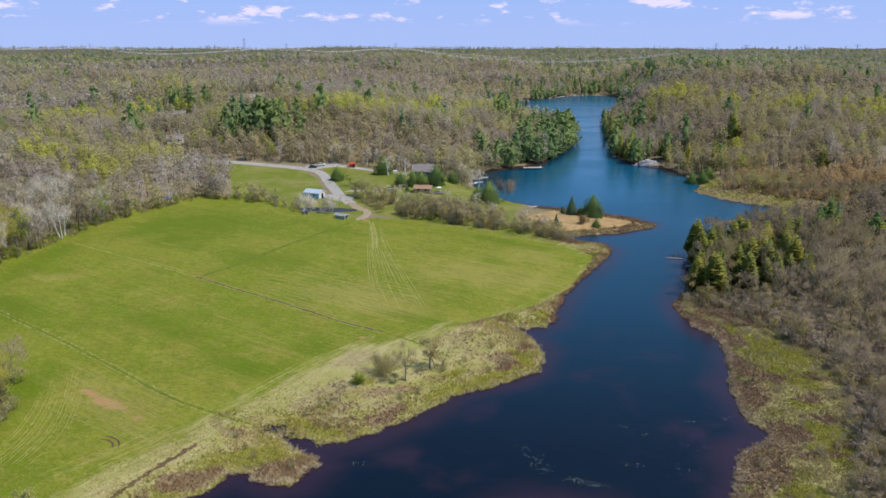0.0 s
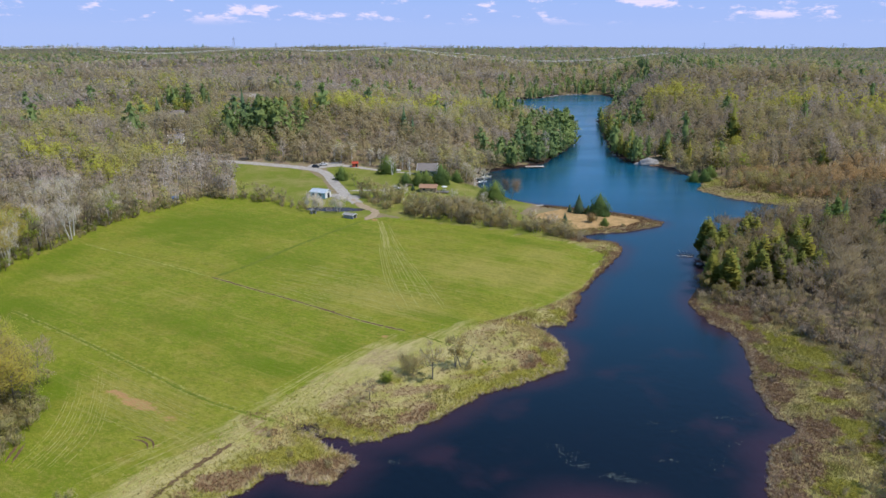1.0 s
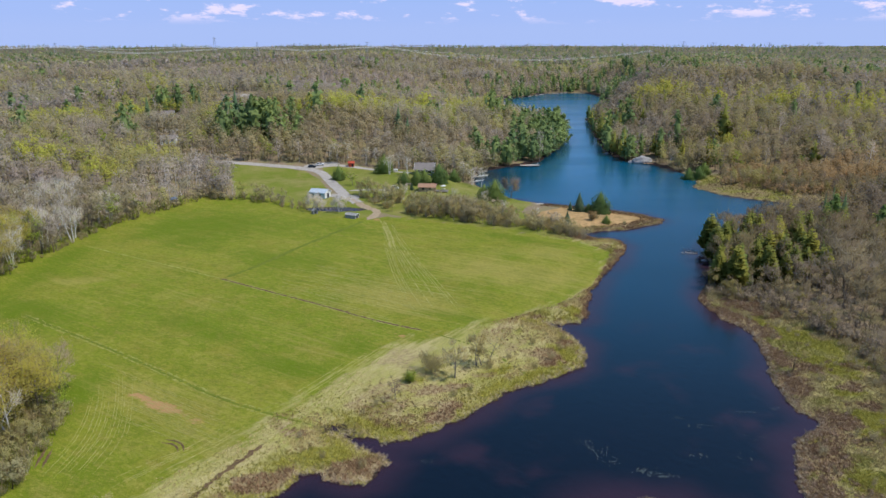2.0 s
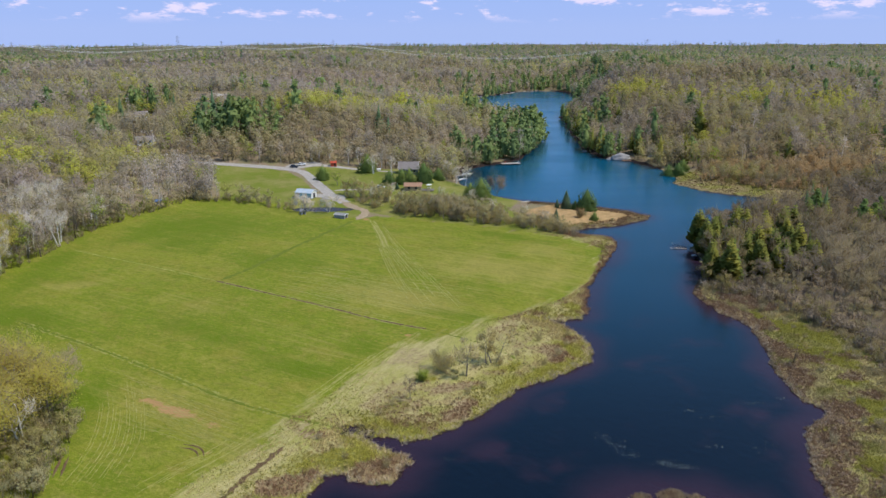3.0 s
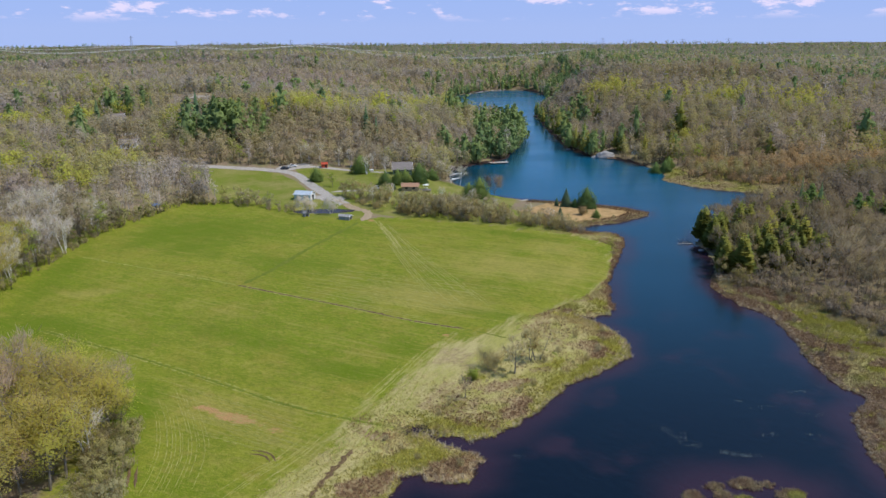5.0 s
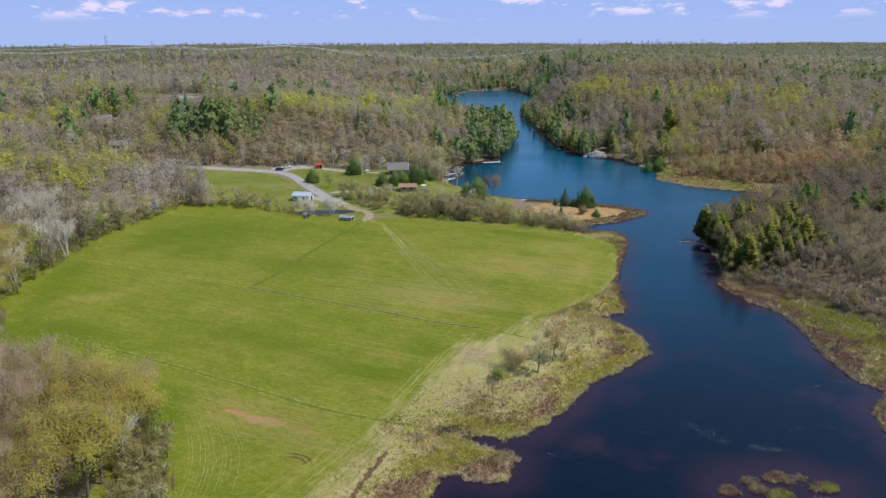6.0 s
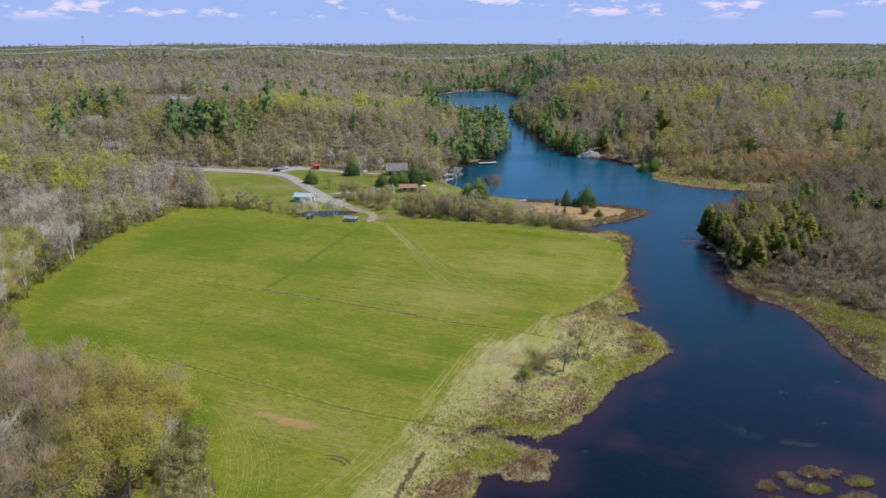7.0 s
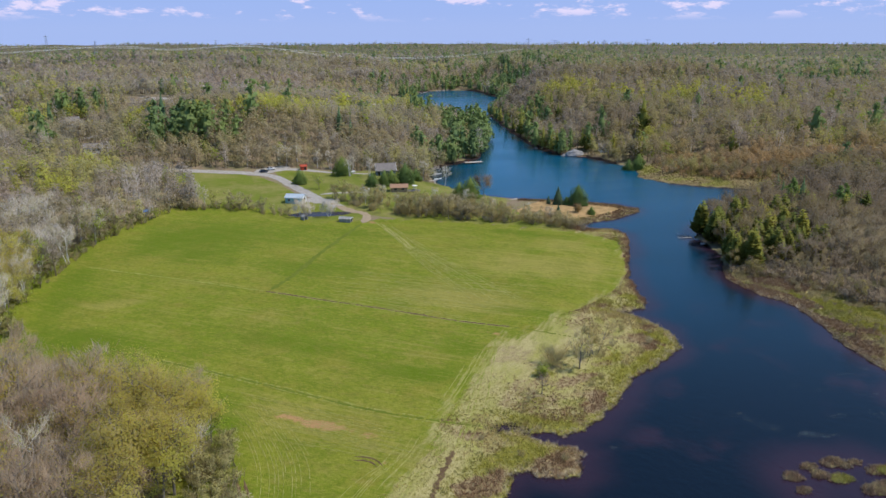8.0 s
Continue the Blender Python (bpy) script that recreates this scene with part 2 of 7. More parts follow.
# patches of the marsh: x, y, two radii, turn; brown brush and yellow-green moss
BROWN = [(-28.5, 108.0, 5.5, 3.4, 20), (-41, 107, 5, 2.5, 30), (-12.5, 126.5, 5, 2.0, 35), (-9.3, 130.6, 3.5, 2.0, 30), (12.3, 154, 4.5, 5, 60), (12.5, 149.5, 2.6, 1.6, 0), (-39, 121.8, 2.6, 1.3, 0), (-11, 138, 5, 1.7, 20), (20, 161, 3, 2.5, 0),
         (66, 172, 5, 10, 25), (66.5, 152, 4, 8, 20), (62, 137, 4.5, 7, 0), (73.5, 134, 4, 2.6, 10), (71, 126.5, 4.5, 3, 10), (61.7, 121.7, 5, 7, -30), (52, 108.5, 6, 6, -30), (74, 181, 4, 10, 35), (46, 100, 4, 5, -30)]
MOSS = [(-34.2, 113.4, 6, 2.2, 15), (-18, 121.8, 6, 1.8, 20), (-24, 130, 2.8, 2, 0), (17.5, 153, 3, 6, 20), (3, 139.5, 12, 2.0, 36), (-17, 142, 2.4, 1.5, 0), (27, 178, 2.5, 8, 15), (1, 146, 5, 2, 30),
        (72.5, 167, 3, 8, 20), (74, 145, 5.5, 9, 15), (71, 132, 3, 2, 0), (69, 117, 5.5, 7, -25), (57, 102.5, 4.5, 4, -20), (55, 116, 1.6, 1.8, 0), (78, 155, 3, 8, 10)]


def patch_mask(x, y, spots, seed):
    wob = (vnoise(x, y, 5, seed, 3) - 0.5) * 1.5 + (vnoise(x, y, 1.7, seed + 1, 2) - 0.5) * 0.7
    best = np.full(x.shape, 9.0)
    for cx, cy, rx, ry, turn in spots:
        c, q = math.cos(radians(turn)), math.sin(radians(turn))
        u, v = ((x - cx) * c + (y - cy) * q) / rx, (-(x - cx) * q + (y - cy) * c) / ry
        best = np.minimum(best, np.hypot(u, v))
    return smooth(1.25, 0.75, best + wob)


def brown_mask(x, y, d):
    rim = smooth(3.5, 1.0, d + (vnoise(x, y, 4, 105, 2) - 0.5) * 3) * np.where(y > 178, 1.0, np.where(x > 40, 0.65, 0.25))
    far = np.where((x > 100) | (y > 255), 0.20 + 0.60 * smooth(0.40, 0.55, vnoise(x, y, 9, 107, 3)), 0)
    loose = 0.6 * smooth(0.56, 0.66, vnoise(x, y, 6, 103, 3))
    return np.maximum.reduce([patch_mask(x, y, BROWN, 101), rim, loose, far])


def moss_mask(x, y, d):
    rim = 0.6 * smooth(6, 2.5, d + (vnoise(x, y, 6, 113, 2) - 0.5) * 7) * (y < 178) * (x < 40)
    return np.maximum(np.maximum(patch_mask(x, y, MOSS, 111), rim), np.where(x > 100, 0.85, 0.0)) * (1 - 0.85 * patch_mask(x, y, BROWN, 101)) * np.where((x > 4) & (x < 32) & (y < 104), 0.25, 1.0)

# ---------------------------------------------------------------- materials
class Nodes:
    """Short hand for node trees."""

    def __init__(self, name):
        self.mat = bpy.data.materials.new(name)
        self.mat.use_nodes = True
        self.nt = self.mat.node_tree
        self.bsdf = self.nt.nodes["Principled BSDF"]
        self.out = self.nt.nodes["Material Output"]
        self.pos = self.nt.nodes.new("ShaderNodeNewGeometry").outputs["Position"]

    def link(self, a, b):
        self.nt.links.new(a, b)

    def noise(self, size, detail=4, rough=0.55, vec=None, stretch=None, turn=0):
        n = self.nt.nodes.new("ShaderNodeTexNoise")
        n.inputs["Scale"].default_value, n.inputs["Detail"].default_value, n.inputs["Roughness"].default_value = 1.0, detail, rough
        m = self.nt.nodes.new("ShaderNodeMapping")
        s = stretch or (1, 1, 1)
        m.vector_type = "TEXTURE"
        m.inputs["Rotation"].default_value = (0, 0, radians(turn))
        m.inputs["Scale"].default_value = [size / q for q in s]
        self.link(vec or self.pos, m.inputs["Vector"])
        self.link(m.outputs[0], n.inputs["Vector"])
        return n.outputs["Fac"]

    def math(self, op, a, b=None, c=None):
        n = self.nt.nodes.new("ShaderNodeMath")
        n.operation = op
        for i, v in enumerate((a, b, c)):
            if v is None:
                continue
            if isinstance(v, (int, float)):
                n.inputs[i].default_value = v
            else:
                self.link(v, n.inputs[i])
        return n.outputs[0]

    def step(self, v, a, b, lo=0.0, hi=1.0):
        n = self.nt.nodes.new("ShaderNodeMapRange")
        n.interpolation_type = "SMOOTHSTEP"
        for i, q in enumerate((a, b, lo, hi)):
            n.inputs[i + 1].default_value = q
        self.link(v, n.inputs[0])
        return n.outputs[0]

    def mix(self, f, a, b, blend="MIX"):
        n = self.nt.nodes.new("ShaderNodeMix")
        n.data_type, n.blend_type = "RGBA", blend
        for i, v in ((0, f), (6, a), (7, b)):
            if isinstance(v, (int, float)):
                n.inputs[i].default_value = v
            elif isinstance(v, tuple):
                n.inputs[i].default_value = (*v, 1)
            else:
                self.link(v, n.inputs[i])
        return n.outputs[2]

    def ramp(self, v, stops):
        n = self.nt.nodes.new("ShaderNodeValToRGB")
        e = n.color_ramp.elements
        e[0].position, e[0].color = stops[0][0], (*stops[0][1], 1)
        e[1].position, e[1].color = stops[-1][0], (*stops[-1][1], 1)
        for p, c in stops[1:-1]:
            k = e.new(p)
            k.color = (*c, 1)
        self.link(v, n.inputs[0])
        return n.outputs[0]

    def attribute(self, key):
        n = self.nt.nodes.new("ShaderNodeAttribute")
        n.attribute_name = key
        return n.outputs["Color"]

    def split(self, colour):
        n = self.nt.nodes.new("ShaderNodeSeparateColor")
        self.link(colour, n.inputs[0])
        return n.outputs[0], n.outputs[1], n.outputs[2]

    def rand(self):
        return self.nt.nodes.new("ShaderNodeObjectInfo").outputs["Random"]

    def island(self):
        return self.nt.nodes.new("ShaderNodeNewGeometry").outputs["Random Per Island"]

    def bump(self, h, strength, dist):
        n = self.nt.nodes.new("ShaderNodeBump")
        n.inputs["Strength"].default_value, n.inputs["Distance"].default_value = strength, dist
        self.link(h, n.inputs["Height"])
        self.link(n.outputs[0], self.bsdf.inputs["Normal"])

    def done(self, colour, rough=0.9, spec=0.15, metal=0.0):
        if isinstance(colour, tuple):
            self.bsdf.inputs["Base Color"].default_value = (*colour, 1)
        else:
            self.link(colour, self.bsdf.inputs["Base Color"])
        if isinstance(rough, (int, float)):
            self.bsdf.inputs["Roughness"].default_value = rough
        else:
            self.link(rough, self.bsdf.inputs["Roughness"])
        self.bsdf.inputs["Specular IOR Level"].default_value = spec
        self.bsdf.inputs["Metallic"].default_value = metal
        return self.mat


def ground_material():
    n = Nodes("ground")
    field, marsh, bare = n.split(n.attribute("zone"))
    lawn, dry, wet = n.split(n.attribute("zone_more"))
    big, mid, fine = n.noise(38, 3), n.noise(9, 4), n.noise(1.1, 5, 0.65)
    streak = n.noise(1.0, 4, 0.6, stretch=(0.05, 0.9, 1), turn=-34)
    streak2 = n.noise(1.0, 3, 0.6, stretch=(0.35, 0.04, 1), turn=8)
    # hay meadow: drier and lusher parts, patches, mown streaks
    dry_hay, lush, _ = n.split(n.attribute("hay"))
    patchy = n.math("MULTIPLY", n.math("SUBTRACT", n.noise(13, 5, 0.62, stretch=(1, 0.6, 1), turn=-30), 0.5), 1.1)
    g = n.mix(n.step(n.math("ADD", big, n.math("MULTIPLY", patchy, 0.35)), 0.36, 0.64), (0.165, 0.222, 0.016), (0.222, 0.246, 0.028))
    g = n.mix(n.math("MULTIPLY", n.step(n.math("ADD", dry_hay, n.math("MULTIPLY", patchy, 1.5)), 0.12, 0.78), 0.90), g, (0.305, 0.284, 0.056))
    g = n.mix(n.math("MULTIPLY", n.step(n.math("ADD", lush, n.math("MULTIPLY", patchy, 0.9)), 0.12, 0.70), 0.95), g, (0.118, 0.190, 0.010))
    g = n.mix(n.math("MULTIPLY", n.step(mid, 0.48, 0.70), 0.55), g, (0.242, 0.208, 0.036))
    g = n.mix(n.math("MULTIPLY", n.step(streak, 0.50, 0.66), 0.34), g, (0.270, 0.262, 0.055))
    g = n.mix(n.math("MULTIPLY", n.step(streak2, 0.54, 0.68), 0.25), g, (0.105, 0.152, 0.012))
    g = n.mix(n.math("MULTIPLY", n.step(n.noise(17, 6, 0.7, stretch=(1, 0.6, 1), turn=20), 0.55, 0.68), 0.42), g, (0.265, 0.222, 0.050))
    g = n.mix(n.math("MULTIPLY", n.step(n.noise(5.0, 6, 0.7, stretch=(0.5, 1, 1), turn=-34), 0.50, 0.66), 0.30), g, (0.255, 0.256, 0.050))
    g = n.mix(n.math("MULTIPLY", n.step(n.noise(7.0, 6, 0.72, stretch=(0.55, 1, 1), turn=-32), 0.47, 0.62), 0.42), g, (0.106, 0.156, 0.011))
    g = n.mix(n.math("MULTIPLY", n.step(n.noise(4.0, 6, 0.75, stretch=(0.5, 1, 1), turn=-40), 0.53, 0.66), 0.55), g, (0.310, 0.285, 0.060))
    g = n.mix(n.math("MULTIPLY", n.step(n.noise(2.2, 5, 0.75, stretch=(0.6, 1, 1), turn=-28), 0.53, 0.66), 0.45), g, (0.225, 0.185, 0.050))
    g = n.mix(n.math("MULTIPLY", n.step(fine, 0.44, 0.66), 0.55), g, (0.108, 0.152, 0.010))
    g = n.mix(n.math("MULTIPLY", n.step(n.noise(0.55, 4, 0.7, stretch=(0.45, 1, 1), turn=-34), 0.50, 0.66), 0.55), g, (0.300, 0.285, 0.058))
    g = n.mix(n.math("MULTIPLY", n.step(n.noise(3.2, 5, 0.7), 0.52, 0.70), 0.40), g, (0.105, 0.135, 0.014))
    g = n.mix(n.math("MULTIPLY", n.step(n.math("ADD", dry_hay, n.math("ADD", n.math("MULTIPLY", patchy, 0.6), n.math("MULTIPLY", n.math("SUBTRACT", streak, 0.5), 2.6))), 0.18, 0.95), 0.50), g, (0.325, 0.290, 0.080))
    g = n.mix(n.math("MULTIPLY", n.step(n.math("ADD", lush, n.math("MULTIPLY", patchy, 0.8)), 0.20, 0.75), 0.55), g, (0.104, 0.160, 0.008))
    g = n.mix(1.0, g, (1.04, 0.985, 1.0), "MULTIPLY")
    g = n.mix(n.step(n.noise(0.28, 3, 0.7), 0.40, 0.64, 0.0, 0.36), g, (0.090, 0.120, 0.010))
    # sedge marsh: straw, moss green and red-brown
    bank, far, moss = n.split(n.attribute("zone_bank"))
    m = n.mix(n.step(n.noise(6, 5, 0.65, stretch=(1, 0.35, 1), turn=-38), 0.40, 0.62), (0.445, 0.385, 0.168), (0.345, 0.330, 0.092))
    m = n.mix(n.math("MULTIPLY", n.step(n.noise(0.9, 5, 0.75, stretch=(1, 0.3, 1), turn=-38), 0.44, 0.66), 0.5), m, (0.200, 0.190, 0.055))
    m = n.mix(n.math("MULTIPLY", n.step(n.noise(0.6, 4, 0.7), 0.47, 0.7), 0.45), m, (0.44, 0.365, 0.185))
    speck = n.math("MULTIPLY", n.math("SUBTRACT", n.noise(1.3, 5, 0.75), 0.5), 2.2)
    m = n.mix(n.math("MULTIPLY", n.step(n.math("ADD", moss, speck), 0.20, 0.95), 0.85), m, n.mix(n.step(n.noise(0.8, 4, 0.7), 0.4, 0.65), (0.235, 0.220, 0.036), (0.150, 0.145, 0.032)))
    m = n.mix(n.math("MULTIPLY", n.step(n.math("ADD", bank, speck), 0.22, 1.0), 0.80), m, n.mix(n.step(n.noise(0.9, 4, 0.7), 0.4, 0.65), (0.245, 0.165, 0.095), (0.360, 0.275, 0.165)))
    m = n.mix(n.step(n.noise(0.30, 3, 0.7), 0.42, 0.62, 0.0, 0.32), m, n.mix(1.0, m, (0.5, 0.47, 0.45), "MULTIPLY"))
    # leaf litter under the trees
    f = n.mix(n.step(n.noise(6, 4), 0.4, 0.65), (0.250, 0.190, 0.125), (0.225, 0.200, 0.090))
    f = n.mix(n.math("MULTIPLY", n.step(n.noise(1.6, 4, 0.7), 0.45, 0.7), 0.6), f, (0.17, 0.13, 0.085))
    # treetops too far off to tell apart
    tops = n.mix(n.step(n.noise(70, 4, 0.6), 0.38, 0.62), (0.150, 0.125, 0.090), (0.150, 0.145, 0.060))
    tops = n.mix(n.math("MULTIPLY", n.step(n.noise(160, 4, 0.65), 0.54, 0.64), 0.8), tops, (0.050, 0.080, 0.040))
    tops = n.mix(n.math("MULTIPLY", n.step(n.noise(14, 4, 0.7), 0.42, 0.66), 0.5), tops, (0.085, 0.072, 0.048))
    f = n.mix(far, f, tops)
    # short lawn and pasture
    l = n.mix(n.step(n.noise(16, 4), 0.4, 0.65), (0.155, 0.185, 0.026), (0.235, 0.222, 0.066))
    l = n.mix(n.math("MULTIPLY", n.step(fine, 0.45, 0.75), 0.4), l, (0.115, 0.135, 0.024))
    l = n.mix(n.math("MULTIPLY", n.step(n.noise(6, 5, 0.65), 0.50, 0.66), 0.5), l, (0.250, 0.215, 0.075))
    l = n.mix(n.math("MULTIPLY", n.step(n.noise(11, 5, 0.65), 0.52, 0.66), 0.5), l, (0.130, 0.160, 0.020))
    dryc = n.mix(n.step(n.noise(3, 4), 0.4, 0.65), (0.47, 0.305, 0.14), (0.34, 0.225, 0.095))
    dryc = n.mix(n.math("MULTIPLY", n.step(fine, 0.4, 0.7), 0.5), dryc, (0.22, 0.16, 0.08))
    wob = n.math("MULTIPLY", n.math("SUBTRACT", n.noise(2.6, 5, 0.65), 0.5), 0.9)

    def mask(v):
        return n.step(n.math("ADD", v, wob), 0.40, 0.60)

    c = n.mix(mask(marsh), f, m)
    c = n.mix(mask(lawn), c, l)
    edge = n.math("MULTIPLY", n.math("SUBTRACT", n.noise(2.2, 5, 0.7, stretch=(1, 0.18, 1), turn=-38), 0.5), 1.6)
    c = n.mix(n.step(n.math("ADD", n.math("ADD", field, edge), n.math("MULTIPLY", wob, 0.5)), 0.30, 0.72), c, g)
    c = n.mix(mask(dry), c, dryc)
    c = n.mix(n.math("MULTIPLY", n.step(n.math("ADD", bare, n.math("MULTIPLY", n.math("SUBTRACT", n.noise(2.4, 6, 0.75), 0.5), 3.2)), 0.45, 1.15), 0.8), c, (0.43, 0.235, 0.115))
    c = n.mix(mask(wet), c, (0.035, 0.024, 0.020))
    n.bump(n.noise(0.45, 5, 0.7), 0.8, 0.25)
    return n.done(c, 0.95, 0.08)


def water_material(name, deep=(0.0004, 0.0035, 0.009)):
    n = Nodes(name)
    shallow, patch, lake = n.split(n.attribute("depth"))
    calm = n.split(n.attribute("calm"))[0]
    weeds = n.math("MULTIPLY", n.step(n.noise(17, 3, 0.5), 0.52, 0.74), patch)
    # lake: sky's blue put into the base colour, less where calm water mirrors trees
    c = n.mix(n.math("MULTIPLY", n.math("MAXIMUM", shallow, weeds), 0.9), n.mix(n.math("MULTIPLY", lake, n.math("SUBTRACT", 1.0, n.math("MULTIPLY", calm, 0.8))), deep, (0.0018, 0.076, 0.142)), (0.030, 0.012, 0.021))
    n.bump(n.math("MULTIPLY", n.noise(1.3, 4, 0.6, stretch=(1, 0.55, 1), turn=20), n.math("SUBTRACT", 1.0, n.math("MULTIPLY", calm, 0.85))), 0.55, 0.14)
    rough = n.step(n.noise(60, 3, 0.5, stretch=(0.6, 1.6, 1)), 0.3, 0.7, 0.14, 0.26)
    n.done(c, rough, 0.5)
    n.bsdf.inputs["IOR"].default_value = 1.33
    return n.mat


def leaf_material(name, stops, through=0.25, attr=False, airy=0.0):
    """Foliage whose tone changes from plant to plant and a little inside each crown."""
    n = Nodes(name)
    c = n.attribute("tint") if attr else n.ramp(n.rand(), stops)
    c = n.mix(n.step(n.noise(1.7, 3, 0.6), 0.3, 0.75, 0.0, 0.12 if attr else 0.32), c, n.mix(1.0, c, (0.72, 0.68, 0.64), "MULTIPLY"))
    c = n.mix(n.math("MULTIPLY", n.island(), 0.05 if attr else 0.14), c, n.mix(1.0, c, (1.5, 1.45, 1.3), "MULTIPLY"))
    n.done(c, 0.85, 0.12)
    if through:
        t = n.nt.nodes.new("ShaderNodeBsdfTranslucent")
        n.link(c, t.inputs[0])
        mx = n.nt.nodes.new("ShaderNodeMixShader")
        mx.inputs[0].default_value = through
        n.link(n.bsdf.outputs[0], mx.inputs[1]); n.link(t.outputs[0], mx.inputs[2])
        n.link(mx.outputs[0], n.out.inputs[0])
        if airy:
            # twigs too fine to build: part of the light passes between them
            a = n.nt.nodes.new("ShaderNodeBsdfTransparent")
            m2 = n.nt.nodes.new("ShaderNodeMixShader")
            n.link(n.step(n.noise(0.9, 3, 0.7), 0.35, 0.65, airy * 0.75, min(1.0, airy * 1.25)), m2.inputs[0])
            n.link(mx.outputs[0], m2.inputs[1]); n.link(a.outputs[0], m2.inputs[2])
            n.link(m2.outputs[0], n.out.inputs[0])
    return n.mat


def plain(name, a, b, size=0.6, rough=0.85, spec=0.2, metal=0.0, bump=0.0, stretch=None):
    """A worn surface between two tones."""
    n = Nodes(name)
    c = n.mix(n.step(n.noise(size, 5, 0.6, stretch=stretch), 0.35, 0.68), a, b)
    c = n.mix(n.math("MULTIPLY", n.step(n.noise(size * 6, 3), 0.5, 0.75), 0.3), c, tuple(q * 0.6 for q in a))
    if bump:
        n.bump(n.noise(size * 0.5, 4), bump, 0.05)
    return n.done(c, rough, spec, metal)


M_GROUND = ground_material()
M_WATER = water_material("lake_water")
# pale base colour holds the sky's reflection on the pond
M_POND = water_material("pond_water", (0.16, 0.21, 0.25))
M_BARK = plain("grey_bark", (0.17, 0.145, 0.12), (0.28, 0.245, 0.21), 0.5, bump=0.4, stretch=(1, 1, 0.3))
M_BIRCH = plain("white_bark", (0.70, 0.67, 0.63), (0.50, 0.47, 0.43), 0.7, bump=0.2, stretch=(0.4, 0.4, 1.6))
M_DARKBARK = plain("dark_bark", (0.055, 0.042, 0.032), (0.11, 0.085, 0.065), 0.5, bump=0.4)
M_TWIG = leaf_material("bare_twigs", [(0.0, (0.265, 0.205, 0.15)), (0.35, (0.305, 0.24, 0.178)), (0.7, (0.29, 0.235, 0.14)), (1.0, (0.335, 0.275, 0.215))], 0.5, airy=0.3)
M_MAUVE = leaf_material("mauve_twigs", [(0.0, (0.52, 0.39, 0.27)), (0.5, (0.57, 0.445, 0.315)), (1.0, (0.59, 0.485, 0.37))], 0.6, airy=0.3)
M_PALE = leaf_material("pale_twigs", [(0.0, (0.66, 0.58, 0.51)), (0.5, (0.68, 0.63, 0.49)), (1.0, (0.74, 0.67, 0.61))], 0.5, airy=0.25)
M_BUD = leaf_material("spring_buds", [(0.0, (0.50, 0.435, 0.115)), (0.4, (0.60, 0.54, 0.11)), (0.75, (0.54, 0.45, 0.14)), (1.0, (0.57, 0.58, 0.10))], 0.6, airy=0.2)
M_OLIVE = leaf_material("budding_twigs", [(0.0, (0.50, 0.41, 0.20)), (1.0, (0.56, 0.46, 0.24))], 0.55, airy=0.25)
M_FRESH = leaf_material("fresh_leaves", [(0.0, (0.30, 0.38, 0.06)), (1.0, (0.42, 0.47, 0.08))], 0.5)
M_PINE = leaf_material("pine_needles", [(0.0, (0.140, 0.215, 0.070)), (0.6, (0.190, 0.270, 0.076)), (1.0, (0.240, 0.305, 0.080))], 0.45)
M_SPRUCE = leaf_material("spruce_needles", [(0.0, (0.095, 0.150, 0.085)), (1.0, (0.135, 0.195, 0.105))], 0.3)
M_SCRUB = leaf_material("scrub_twigs", [(0.0, (0.50, 0.41, 0.19)), (0.5, (0.57, 0.48, 0.23)), (1.0, (0.62, 0.53, 0.31))], 0.6, airy=0.3)
M_SCRUBBUD = leaf_material("scrub_buds", [(0.0, (0.36, 0.32, 0.11)), (1.0, (0.42, 0.39, 0.13))], 0.5, airy=0.2)
M_RUSSET = leaf_material("russet_twigs", [(0.0, (0.36, 0.25, 0.12)), (1.0, (0.42, 0.30, 0.15))], 0.45, airy=0.2)
M_CEDAR = leaf_material("cedar_sprays", [(0.0, (0.215, 0.250, 0.066)), (0.5, (0.310, 0.315, 0.070)), (1.0, (0.400, 0.380, 0.082))], 0.45)
M_WOODLAND = leaf_material("woodland", None, 0.46, True, 0.20)
M_EVERGREEN = leaf_material("evergreen", None, 0.35, True)
M_SEDGE = leaf_material("sedge", None, 0.2, True)

# ---------------------------------------------------------------- ground and water
# drier and lusher parts of the hay: x, y, two radii, turn, strength
DRY_HAY = [(12, 216, 34, 17, -35, 0.75), (-20, 192, 26, 9, -32, 0.9), (-113, 207, 11, 5, 10, 0.7), (-66, 134, 16, 7, -30, 0.55), (-52, 118, 12, 7, -40, 0.5), (30, 232, 16, 12, -35, 0.6), (-60, 252, 9, 3, -10, 0.5), (-14, 258, 20, 5, -25, 0.35), (-82, 192, 18, 5, -20, 0.35), (-48, 170, 12, 4, -30, 0.4), (-95, 222, 10, 4, -15, 0.4)]
LUSH_HAY = [(-92, 275, 36, 30, 0, 0.8), (-60, 232, 24, 12, -30, 0.6), (-72, 172, 26, 7, -30, 0.7), (-118, 180, 22, 8, -20, 0.8), (-45, 150, 20, 6, -35, 0.6), (-6, 178, 12, 4, -32, 0.6), (-40, 270, 26, 10, -12, 0.5), (20, 256, 24, 5, -35, 0.6), (-86, 128, 6, 22, 0, 0.7), (-128, 225, 7, 40, 0, 0.6), (-30, 158, 8, 5, -40, 0.5)]


